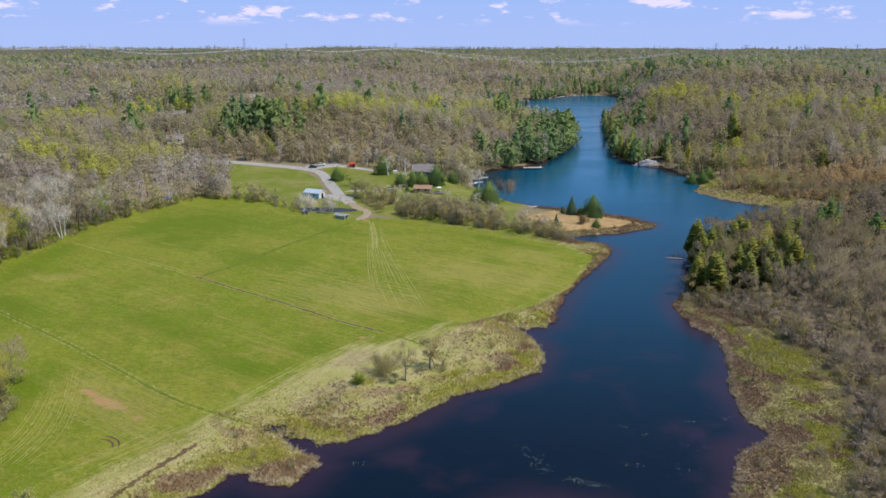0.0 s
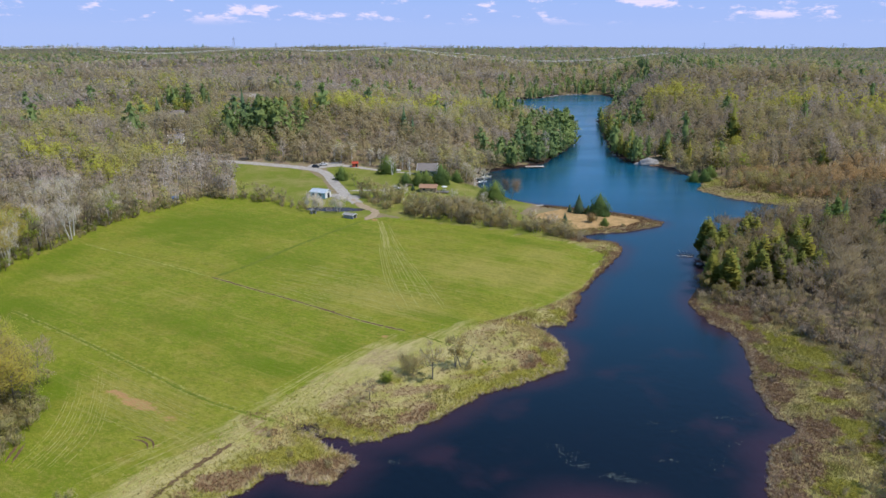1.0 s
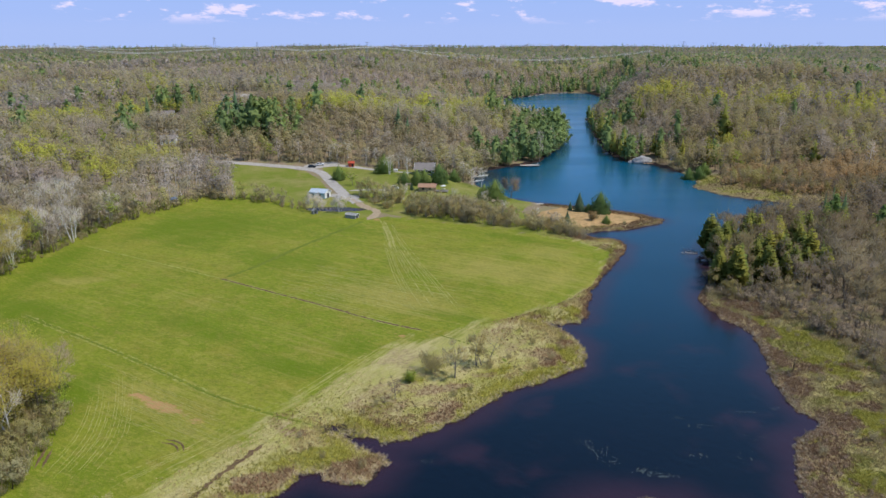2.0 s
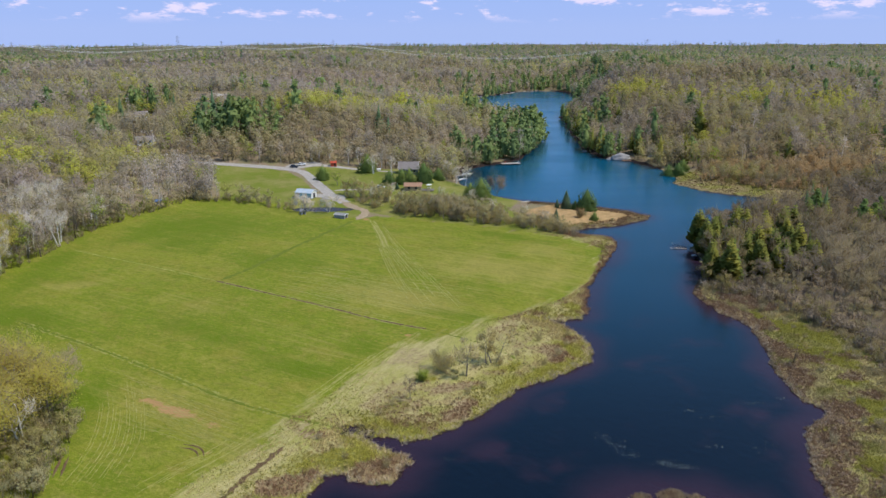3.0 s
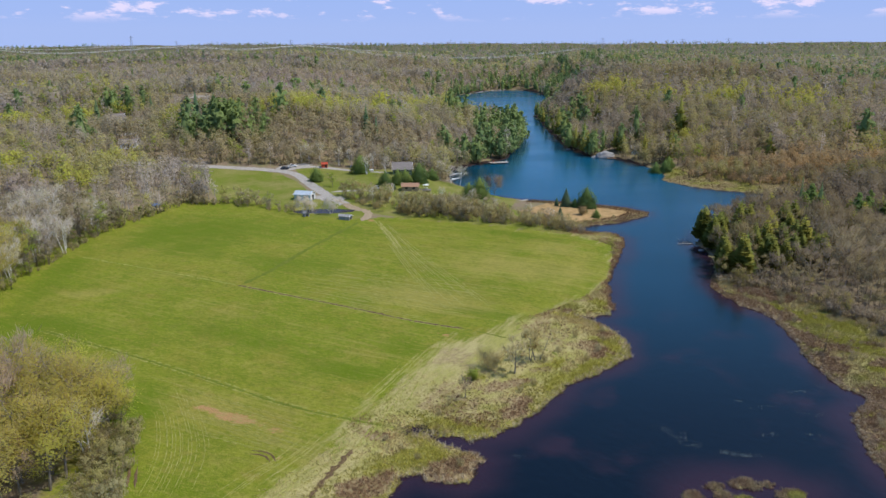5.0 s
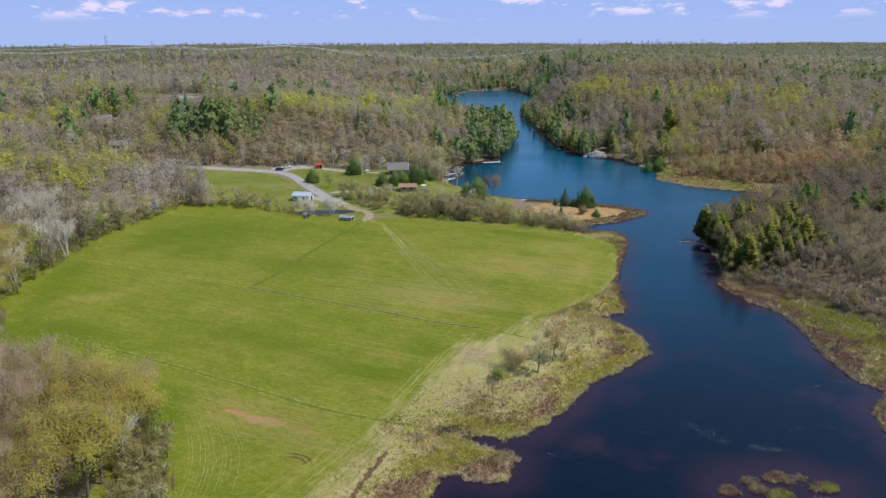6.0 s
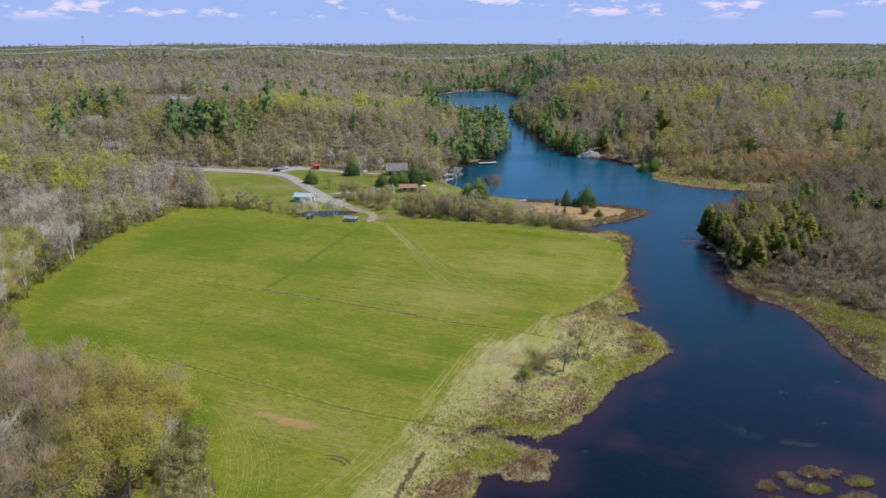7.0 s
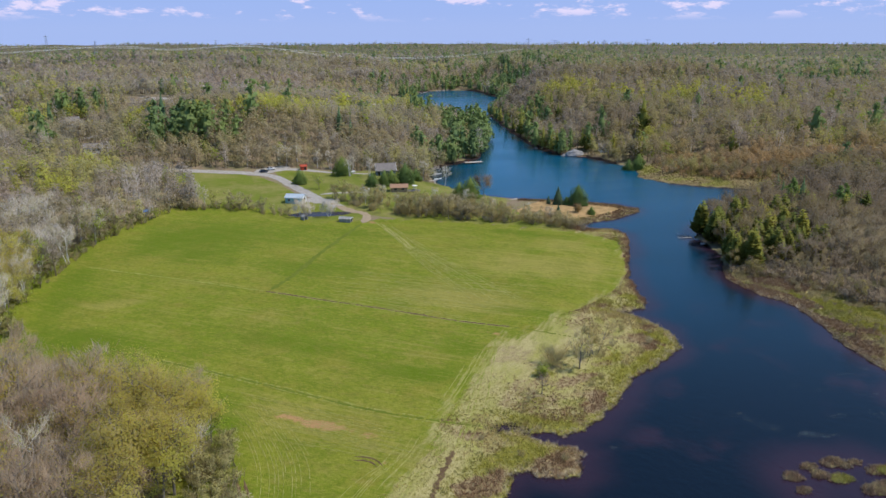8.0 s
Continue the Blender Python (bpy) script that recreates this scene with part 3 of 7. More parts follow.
def hay_mask(x, y, spots, seed):
    wob = 1 + (vnoise(x, y, 14, seed, 3) - 0.5) * 1.5
    best = np.zeros_like(x)
    for cx, cy, rx, ry, turn, k in spots:
        c, q = math.cos(radians(turn)), math.sin(radians(turn))
        u, v = ((x - cx) * c + (y - cy) * q) / rx, (-(x - cx) * q + (y - cy) * c) / ry
        best = np.maximum(best, k * np.exp(-(u * u + v * v) * wob))
    return best


fld = smooth(-12.0, 7.0, inside_distance(MX, MY, FIELD) + np.where(MX < -62, np.where(MY < 178, 8.0, 5.0), -2.2 * smooth(-62, -50, MX)))
mdw = smooth(-1.5, 1.5, np.maximum(inside_distance(MX, MY, MEADOW), inside_distance(MX, MY, YARD)))
pen = smooth(-2, 2, inside_distance(MX, MY, PENINSULA)) * smooth(3.5, 6.5, MD)
west = smooth(44, 40, line_distance(MX, MY, WEST_SHORE)) * (MY < 262) * (MX < 62)
rgt = np.maximum(smooth(-2, 2, inside_distance(MX, MY, RIGHT_MARSH)), smooth(-3, 3, inside_distance(MX, MY, BAY_MARSH)))
pin = smooth(-2, 3, inside_distance(MX, MY, PENINSULA))
isl = np.zeros_like(MX)
for cx, cy, rx, ry in ISLETS:
    isl = np.maximum(isl, (np.hypot((MX - cx) / rx, (MY - cy) / ry) < 1.6) * 1.0)
mar = np.clip(np.maximum.reduce([west, rgt, pin, isl]), 0, 1) * (MY < 420)
# low wet ground; past y 395 a dark strip 3 to 7 m inland
wet_dark = np.where(MY > 395, smooth(7, 3, MD), smooth(0.35, -0.15, MZ) * (MD < 3)) + smooth(0.3, 0.0, MZ) * (np.hypot((MX + 32.2) / 5.5, (MY - 124.2) / 3.4) < 1)
bald = sum(np.exp(-(((MX - a) / c) ** 2 + ((MY - b + 0.5 * (MX - a)) / d) ** 2)) for a, b, c, d in ((-68, 132.5, 4.5, 2.2), (-64, 130, 3.4, 1.8), (-58, 125.2, 2.6, 1.3), (-73, 136, 2.0, 1.0), (-57, 116.2, 1.6, 0.9), (-31, 286, 2.0, 3.0), (-20, 166, 4, 1)))
verts = np.stack([MX, MY, MZ], -1).reshape(-1, 3)
ny, nx = MX.shape
q = (np.arange(ny - 1)[:, None] * nx + np.arange(nx - 1)[None, :]).ravel()
ground_mesh = raw_mesh("ground", verts, np.stack([q, q + 1, q + nx + 1, q + nx], 1), [M_GROUND], smooth_faces=True, colours={
    "zone": np.stack([fld, mar, bald], -1).reshape(-1, 3), "zone_more": np.stack([mdw, pen, np.clip(wet_dark, 0, 1)], -1).reshape(-1, 3),
    "hay": np.stack([hay_mask(MX, MY, DRY_HAY, 161), hay_mask(MX, MY, LUSH_HAY, 163), MX * 0], -1).reshape(-1, 3),
    "zone_bank": np.stack([brown_mask(MX, MY, MD), smooth(900, 1900, np.hypot(MX + 35, MY)), np.maximum(moss_mask(MX, MY, MD), 0.75 * smooth(-3, 3, inside_distance(MX, MY, BAY_MARSH)))], -1).reshape(-1, 3)})
tagged(new("ground", ground_mesh), "gently rolling land with a green hay field, straw-coloured marsh and wooded hills", "ground", kind="structure")


def sheet(name, xs, ys, z, mat, label, kind="structure"):
    x, y = np.meshgrid(xs, ys)
    d = -shore_distance(x, y)
    near = smooth(7.5, -0.5, d + (vnoise(x, y, 9, 77, 2) - 0.5) * 5) * (y < 330)
    spot = smooth(210, 130, y) * smooth(0, 9, d) * 0.8
    calm = np.maximum(np.exp(-((x - 20) / 20) ** 2 - ((y - 392) / 34) ** 2), 0.7 * smooth(9, 1, d) * (y > 395))
    v = np.stack([x, y, np.full_like(x, z)], -1).reshape(-1, 3)
    h, w = x.shape
    k = (np.arange(h - 1)[:, None] * w + np.arange(w - 1)[None, :]).ravel()
    # third channel of depth: how much painted sky blue, growing with y
    me = raw_mesh(name, v, np.stack([k, k + 1, k + w + 1, k + w], 1), [mat], smooth_faces=True,
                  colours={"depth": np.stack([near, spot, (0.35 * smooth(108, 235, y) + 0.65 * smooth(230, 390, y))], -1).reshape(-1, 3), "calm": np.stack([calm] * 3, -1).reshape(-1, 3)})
    return tagged(new(name, me), label, "water", kind=kind)


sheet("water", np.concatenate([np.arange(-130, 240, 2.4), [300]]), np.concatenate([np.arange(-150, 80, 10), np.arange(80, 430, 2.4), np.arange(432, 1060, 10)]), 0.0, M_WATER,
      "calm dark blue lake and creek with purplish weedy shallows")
sheet("pond", np.arange(-76, -30, 1.0), np.arange(298, 318, 1.0), 0.95, M_POND, "small still farm pond reflecting the sky")

# ---------------------------------------------------------------- plants: shapes
class Soup:
    """Corners, triangles and a material number for each triangle."""

    def __init__(self):
        self.v, self.t, self.m, self.n = [], [], [], 0

    def add(self, v, t, m=0):
        v, t = np.asarray(v, float), np.asarray(t, int)
        self.v.append(v); self.t.append(t + self.n); self.m.append(np.full(len(t), m))
        self.n += len(v)

    def tube(self, a, b, ra, rb, n=3, m=0):
        a, b = np.asarray(a, float), np.asarray(b, float)
        w = (b - a) / (np.linalg.norm(b - a) + 1e-9)
        u = np.cross(w, (0.3, 0.9, 0.2)); u /= np.linalg.norm(u)
        s = np.cross(w, u)
        an = np.arange(n) * 2 * np.pi / n
        ring = np.cos(an)[:, None] * u + np.sin(an)[:, None] * s
        v = np.concatenate([a + ring * ra, b + ring * rb])
        i, j = np.arange(n), (np.arange(n) + 1) % n
        self.add(v, np.concatenate([np.stack([i, j, j + n], 1), np.stack([i, j + n, i + n], 1)]), m)

    def slivers(self, p, way, width, length, rng, m=0):
        """Thin triangles from p along way."""
        side = np.cross(way, rng.normal(size=way.shape)); side /= np.linalg.norm(side, axis=1)[:, None] + 1e-9
        k = len(p)
        v = np.concatenate([p - side * width[:, None] / 2, p + side * width[:, None] / 2, p + way * length[:, None]])
        i = np.arange(k)
        self.add(v, np.stack([i, i + k, i + 2 * k], 1), m)

    def flakes(self, p, nrm, size, rng, m=0):
        """Small uneven triangles that face about along nrm."""
        a = np.cross(nrm, rng.normal(size=nrm.shape)); a /= np.linalg.norm(a, axis=1)[:, None] + 1e-9
        b = np.cross(nrm, a)
        k, s = len(p), size[:, None]
        r = rng.uniform(0.55, 1.15, (k, 3, 1))
        v = np.concatenate([p + a * s * r[:, 0], p + (-0.5 * a + 0.87 * b) * s * r[:, 1], p + (-0.5 * a - 0.87 * b) * s * r[:, 2]])
        i = np.arange(k)
        self.add(v, np.stack([i, i + k, i + 2 * k], 1), m)

    def arrays(self):
        return np.concatenate(self.v), np.concatenate(self.t), np.concatenate(self.m)


def unit(v):
    return v / (np.linalg.norm(v, axis=-1, keepdims=True) + 1e-9)


def rounded(v, t, mix=0.75):
    """Foliage shaded as a mass: normals that lean out from the crown's middle, and triangles turned to suit them."""
    H = v[:, 2].max()
    out = unit((v - (0, 0, H * 0.42)) * (1, 1, 0.8) + (0, 0, H * 0.10))
    face = unit(np.cross(v[t[:, 1]] - v[t[:, 0]], v[t[:, 2]] - v[t[:, 0]]))
    flip = (face * out[t].mean(1)).sum(1) < 0
    t = np.where(flip[:, None], t[:, ::-1], t)
    own = np.zeros_like(v)
    for j in range(3):
        np.add.at(own, t[:, j], np.where(flip[:, None], -face, face))
    return t, unit(out * mix + unit(own) * (1 - mix))


def broadleaf(rng, H, R, twigs, leaves, limbs=8, sliver=(0.10, 1.1), flake=0.3, lean=0.06, stems=1, low=0.25, slim=1.0):
    """A leafless or budding tree: trunk, limbs and branches; crown of twigs and buds in lobes."""
    wood, crown = Soup(), Soup()
    tips = []
    for s in range(stems):
        off = np.array([rng.normal(0, 0.25), rng.normal(0, 0.25), 0]) * (stems > 1)
        top = np.array([rng.normal(0, lean * H) + off[0] * 5, rng.normal(0, lean * H) + off[1] * 5, H * 0.82])
        r0 = (H * 0.0135 / math.sqrt(stems) + 0.03) * slim
        k1 = off + (top - off) * 0.35 + np.array([rng.normal(0, 0.02 * H), rng.normal(0, 0.02 * H), 0])
        wood.tube(off - (0, 0, 0.3), k1, r0 * 1.25, r0 * 0.85, 5)
        wood.tube(k1, top, r0 * 0.85, r0 * 0.2, 4)
        n = max(3, limbs // stems)
        for i in range(n):
            f = low + (0.98 - low) * (i + rng.uniform(0, 0.8)) / n
            base = off + (k1 - off) * (f / 0.35) if f < 0.35 else k1 + (top - k1) * ((f - 0.35) / 0.65)
            az = i * 2.4 + rng.uniform(-0.5, 0.5) + s * 1.7
            reach = R * (1.05 - 0.55 * abs(f - 0.5)) * rng.uniform(0.7, 1.05)
            end = base + np.array([math.cos(az) * reach, math.sin(az) * reach, reach * rng.uniform(0.45, 1.0) * (1.15 - 0.5 * f) + 0.06 * H])
            end[2] = min(end[2], H * 0.97)
            midp = (base + end) / 2 + np.array([0, 0, -0.06 * reach])
            wood.tube(base, midp, r0 * 0.45, r0 * 0.28, 3)
            wood.tube(midp, end, r0 * 0.28, r0 * 0.08, 3)
            for _ in range(3):
                b0 = base + (end - base) * rng.uniform(0.4, 0.95)
                e0 = b0 + unit(end - base + rng.normal(0, reach * 0.55, 3) + (0, 0, reach * 0.25)) * reach * rng.uniform(0.3, 0.5)
                wood.tube(b0, e0, r0 * 0.15, r0 * 0.05, 3)
                tips.append(e0)
            tips.append(end)
        tips.append(top)
    tips = np.array(tips)
    mid = np.array([0, 0, H * 0.45])
    if twigs:
        p = tips[rng.integers(len(tips), size=twigs)] + rng.normal(0, R * 0.15, (twigs, 3))
        way = unit(unit(p - mid) * 0.8 + (0, 0, 0.45) + rng.normal(0, 0.45, (twigs, 3)))
        crown.slivers(p - way * sliver[1] * 0.4, way, sliver[0] * rng.uniform(0.6, 1.4, twigs), sliver[1] * rng.uniform(0.6, 1.5, twigs), rng, 0)
    if leaves:
        p = tips[rng.integers(len(tips), size=leaves)] + rng.normal(0, R * 0.19, (leaves, 3))
        crown.flakes(p, unit(unit(p - mid) + (0, 0, 0.2) + rng.normal(0, 0.36, (leaves, 3))), flake * rng.uniform(0.6, 1.3, leaves), rng, 1)
    return wood.arrays(), crown.arrays()


def conifer(rng, H, R, sprays, kind="pine", start=0.10, core=True):
    """A conifer: trunk, an inner cone of shaded needles and tiers of kite-shaped sprays."""
    wood, crown = Soup(), Soup()
    r0 = 0.013 * H + 0.04
    wood.tube((0, 0, -0.3), (0, 0, H * 0.55), r0, r0 * 0.6, 5)
    wood.tube((0, 0, H * 0.55), (rng.normal(0, 0.1), rng.normal(0, 0.1), H * 0.97), r0 * 0.6, 0.02, 4)
    tiers = max(5, int(H * (0.85 if kind == "pine" else 1.25)))
    wild = rng.uniform(0.80, 1.15, tiers) if kind == "pine" else rng.uniform(0.86, 1.06, tiers)
    g = rng.uniform(0, 1, sprays * 3)
    g = g[rng.uniform(size=len(g)) < 1.06 - g][:sprays]
    k = len(g)
    tier = np.clip((g * tiers).astype(int), 0, tiers - 1)
    g = (tier + rng.uniform(0.25, 0.6, k)) / tiers
    if kind == "pine":
        prof = np.clip(0.62 + g * 1.6, 0, 1) * (1.02 - g) ** 0.36
    elif kind == "cedar":
        prof = np.clip(0.7 + g * 2, 0, 1) * (1.02 - g) ** 0.62
    else:
        prof = (1.03 - g) ** 0.92
    reach = R * prof * wild[tier] + 0.15
    az = rng.uniform(0, 6.283, k) + tier * 1.3
    lobe = 1 + (0.22 if kind == "pine" else 0.08) * np.sin(az * 3 + tier * 2.1)
    reach = reach * lobe * rng.uniform(0.88, 1.1, k)
    out = np.stack([np.cos(az), np.sin(az), 0 * az], 1)
    sid = np.stack([-np.sin(az), np.cos(az), 0 * az], 1)
    slope = {"pine": 0.12, "cedar": 0.45, "spruce": -0.28}[kind]
    z0 = H * (start + (0.97 - start) * g)
    inner = reach * rng.uniform(0.15, 0.55, k)
    a = out * inner[:, None] + np.stack([0 * az, 0 * az, z0], 1)
    ln = reach - inner
    b = out * reach[:, None] + np.stack([0 * az, 0 * az, z0 + slope * ln], 1)
    w = (0.34 * ln + 0.16) * rng.uniform(0.7, 1.3, k) * (1.25 if sprays < 120 else 1.0)
    m0 = a * 0.45 + b * 0.55 + rng.normal(0, 0.07, (k, 3))
    dn = np.stack([0 * az, 0 * az, 0.22 * w], 1)
    v = np.concatenate([a, m0 + sid * w[:, None] - dn, b + rng.normal(0, 0.06, (k, 3)), m0 - sid * w[:, None] - dn, m0 + dn])
    i0 = np.arange(k)
    tri = [np.stack([i0, i0 + k, i0 + 4 * k], 1), np.stack([i0 + k, i0 + 2 * k, i0 + 4 * k], 1), np.stack([i0 + 2 * k, i0 + 3 * k, i0 + 4 * k], 1), np.stack([i0 + 3 * k, i0, i0 + 4 * k], 1)]
    if sprays < 120:
        tri = [np.stack([i0, i0 + k, i0 + 2 * k], 1), np.stack([i0, i0 + 2 * k, i0 + 3 * k], 1)]
    crown.add(v, np.concatenate(tri), 0)
    if core:
        crown.tube((0, 0, H * (start + 0.03)), (0, 0, H * 0.5), R * 0.42, R * 0.30, 6)
        crown.tube((0, 0, H * 0.5), (0, 0, H * 0.96), R * 0.30, 0.03, 6)
    crown.slivers(np.stack([rng.normal(0, 0.05, 3), rng.normal(0, 0.05, 3), np.full(3, H * 0.93)], 1), unit(np.array([[0, 0, 1.0]] * 3) + rng.normal(0, 0.1, (3, 3))), np.full(3, 0.22), np.full(3, H * 0.08), rng)
    return wood.arrays(), crown.arrays()


def clumped(rng, H, R, clumps, per, size, start=0.18):
    """A broad white pine: trunk, level limbs and flattened clumps of needles in a rounded, uneven crown."""
    wood, crown = Soup(), Soup()
    r0 = 0.013 * H + 0.05
    lean = rng.normal(0, 0.02 * H, 2)
    top = np.array([lean[0], lean[1], H * 0.95])
    wood.tube((0, 0, -0.3), top * 0.55, r0, r0 * 0.6, 5)
    wood.tube(top * 0.55, top, r0 * 0.6, 0.03, 4)
    for i in range(clumps):
        f = start + (0.97 - start) * (i + rng.uniform(0.1, 0.9)) / clumps
        g = (f - start) / (0.97 - start)
        wide = R * min(1.0, 0.62 + 1.5 * g) * (1.04 - g) ** 0.68
        az, r = i * 2.4 + rng.uniform(-0.5, 0.5), wide * rng.uniform(0.35, 0.72) * (g < 0.92)
        c = top * (f / 0.95) + np.array([math.cos(az) * r, math.sin(az) * r, rng.normal(0, 0.02 * H)])
        rx, rz = wide * rng.uniform(0.42, 0.62) + 0.25, H * rng.uniform(0.06, 0.09)
        wood.tube(top * (f / 0.95 - 0.04), c - (0, 0, rz * 0.3), r0 * 0.3, r0 * 0.1, 3)
        d = unit(rng.normal(size=(per, 3)) * (1, 1, 0.8) + (0, 0, 0.35))
        p = c + d * (rx, rx, rz) * rng.uniform(0.72, 1.12, (per, 1))
        crown.flakes(p, unit(d * (1, 1, 0.9) + (0, 0, 0.25) + rng.normal(0, 0.32, (per, 3))), size * rng.uniform(0.65, 1.3, per), rng, 0)
    crown.tube((0, 0, H * (start + 0.06)), top * 0.55, R * 0.34, R * 0.30, 6)
    crown.tube(top * 0.55, top, R * 0.30, 0.05, 6)
    return wood.arrays(), crown.arrays()


def full_conifer(rng, H, R, n, size, power=0.62, tiers=9):
    """A garden conifer, dense and full to the ground: trunk, shaded inner mass and tiers of needle sprays."""
    wood, crown = Soup(), Soup()
    wood.tube((0, 0, -0.3), (0, 0, H * 0.9), 0.013 * H + 0.05, 0.03, 5)
    g = 1 - np.sqrt(rng.uniform(0, 1, n))
    az = rng.uniform(0, 6.283, n)
    tier = 0.5 + 0.5 * np.cos((g * tiers + 0.6 * np.sin(az * 2 + rng.uniform(0, 6)) / 2) * 6.283)
    lump = 1 + 0.15 * np.sin(az * 3 + g * 11 + rng.uniform(0, 6)) + 0.10 * np.sin(az * 5 - g * 23 + rng.uniform(0, 6))
    r = R * np.minimum(1, 0.78 + g * 1.6) * (1.0 - g) ** power * (0.84 + 0.20 * tier) * lump * rng.uniform(0.82, 1.04, n)
    d = np.stack([np.cos(az), np.sin(az), 0.35 + g], 1)
    p = np.stack([np.cos(az) * r, np.sin(az) * r, H * (0.02 + 0.96 * g) - 0.10 * r], 1)
    crown.flakes(p, unit(unit(d) + (0, 0, 0.15) + rng.normal(0, 0.30, (n, 3))), size * rng.uniform(0.6, 1.3, n) * (1.05 - 0.45 * g), rng, 0)
    crown.tube((0, 0, 0.02 * H), (0, 0, H * 0.30), R * 0.62, R * 0.58, 9)
    crown.tube((0, 0, H * 0.30), (0, 0, H * 0.93), R * 0.58, 0.05, 9)
    crown.slivers(np.array([[0, 0, H * 0.93]] * 3), unit(np.array([[0, 0, 1.0]] * 3) + rng.normal(0, 0.12, (3, 3))), np.full(3, 0.2), np.full(3, H * 0.08), rng)
    return wood.arrays(), crown.arrays()


def clumps_far(rng, H, R, clumps, per, size):
    (v0, t0, m0), (v1, t1, m1) = clumped(rng, H, R, clumps, per, size, 0.08)
    s = Soup()
    s.add(v0[:10], t0[:10], 1)
    s.add(v1, t1, 0)
    return s.arrays()


def shrub(rng, H, R, twigs, leaves, flake=0.22, sliver=(0.07, 0.9), spread=0.25):
    """A thicket of upright stems from one root, twiggy from the ground up."""
    wood, crown = Soup(), Soup()
    foot, tip = [], []
    for i in range(8):
        az, r = i * 2.4 + rng.uniform(-0.4, 0.4), R * math.sqrt((i + 0.5) / 8)
        a = np.array([math.cos(az) * r * 0.35, math.sin(az) * r * 0.35, -0.2])
        b = np.array([math.cos(az) * r * 0.85, math.sin(az) * r * 0.85, H * rng.uniform(0.6, 0.98)])
        wood.tube(a, b, 0.04, 0.012, 3)
        foot.append(a); tip.append(b)
    foot, tip = np.array(foot), np.array(tip)
    k = rng.integers(8, size=twigs)
    p = foot[k] + (tip - foot)[k] * rng.uniform(0.12, 1.0, (twigs, 1)) ** 0.8 + rng.normal(0, R * 0.17, (twigs, 3)) * (1, 1, 0.6)
    p[:, 2] = np.maximum(p[:, 2], 0.05)
    way = unit(np.array((0, 0, 1.0)) + unit(p * (1, 1, 0)) * spread + rng.normal(0, 0.25, (twigs, 3)))
    crown.slivers(p, way, sliver[0] * rng.uniform(0.6, 1.4, twigs), sliver[1] * rng.uniform(0.6, 1.4, twigs), rng, 0)
    if leaves:
        k = rng.integers(8, size=leaves)
        p = foot[k] + (tip - foot)[k] * rng.uniform(0.2, 1.05, (leaves, 1)) + rng.normal(0, R * 0.2, (leaves, 3)) * (1, 1, 0.6)
        p[:, 2] = np.maximum(p[:, 2], 0.1)
        crown.flakes(p, unit(rng.normal(0, 0.6, (leaves, 3)) + (0, 0, 1)), flake * rng.uniform(0.6, 1.3, leaves), rng, 1)
    return wood.arrays(), crown.arrays()


def dome(rng, H, R, flakes, size, twigs=0, wide=0.30, core=0.72, tall=1.6):
    """A far crown: a lobed inner mass, and round it upright sprays of twigs and flakes of buds, over a trunk."""
    s = Soup()
    s.tube((0, 0, -0.5), (rng.normal(0, 0.3), rng.normal(0, 0.3), H * 0.6), 0.22, 0.12, 3, 1)
    na, rows_ = (6, 1)
    deep, mid = 0.42 * H, 0.50 * H
    ph, bumps = rng.uniform(0, 6), rng.integers(2, 5)
    shell, tri = [(rng.normal(0, 0.2 * R), rng.normal(0, 0.2 * R), mid + deep * core * rng.uniform(0.8, 1.0))], []
    for i in range(rows_ + 1):
        el = math.pi / 2 * (1 - 1.42 * (i + 1) / (rows_ + 1))
        for j in range(na):
            az = (j + 0.5 * (i % 2)) * 2 * math.pi / na + rng.normal(0, 0.12)
            k = core * (0.90 + 0.2 * math.sin(bumps * az + ph)) * rng.uniform(0.75, 1.15)
            shell.append((math.cos(az) * math.cos(el) * R * k, math.sin(az) * math.cos(el) * R * k, mid + math.sin(el) * deep * k))
    for j in range(na):
        tri.append((0, 1 + j, 1 + (j + 1) % na))
        for i in range(rows_):
            a, b = 1 + i * na + j, 1 + i * na + (j + 1) % na
            tri += [(a, a + na, b), (b, a + na, b + na)]
    if core:
        s.add(shell, tri, 0)

    def places(n, lo):
        d = unit(rng.normal(size=(n, 3)) + (0, 0, 0.45))
        lob = (0.86 + 0.2 * np.sin(bumps * np.arctan2(d[:, 1], d[:, 0]) + ph) * (1 - d[:, 2] ** 2)) * rng.uniform(lo, 1.18, n)
        return d, d * lob[:, None] * (R, R, deep) + (0, 0, mid)

    if flakes:
        d, p = places(flakes, 0.55)
        s.flakes(p, unit(d * (0.85, 0.85, 1.0) + (0, 0, 0.45) + rng.normal(0, 0.22, (flakes, 3))), size * rng.uniform(0.6, 1.3, flakes), rng, 0)
    if twigs:
        d, p = places(twigs, 0.5)
        way = unit(d * 0.7 + (0, 0, 0.9) + rng.normal(0, 0.3, (twigs, 3)))
        s.slivers(p - way * tall * 0.45, way, wide * rng.uniform(0.6, 1.4, twigs), tall * rng.uniform(0.6, 1.4, twigs), rng, 0)
    return s.arrays()


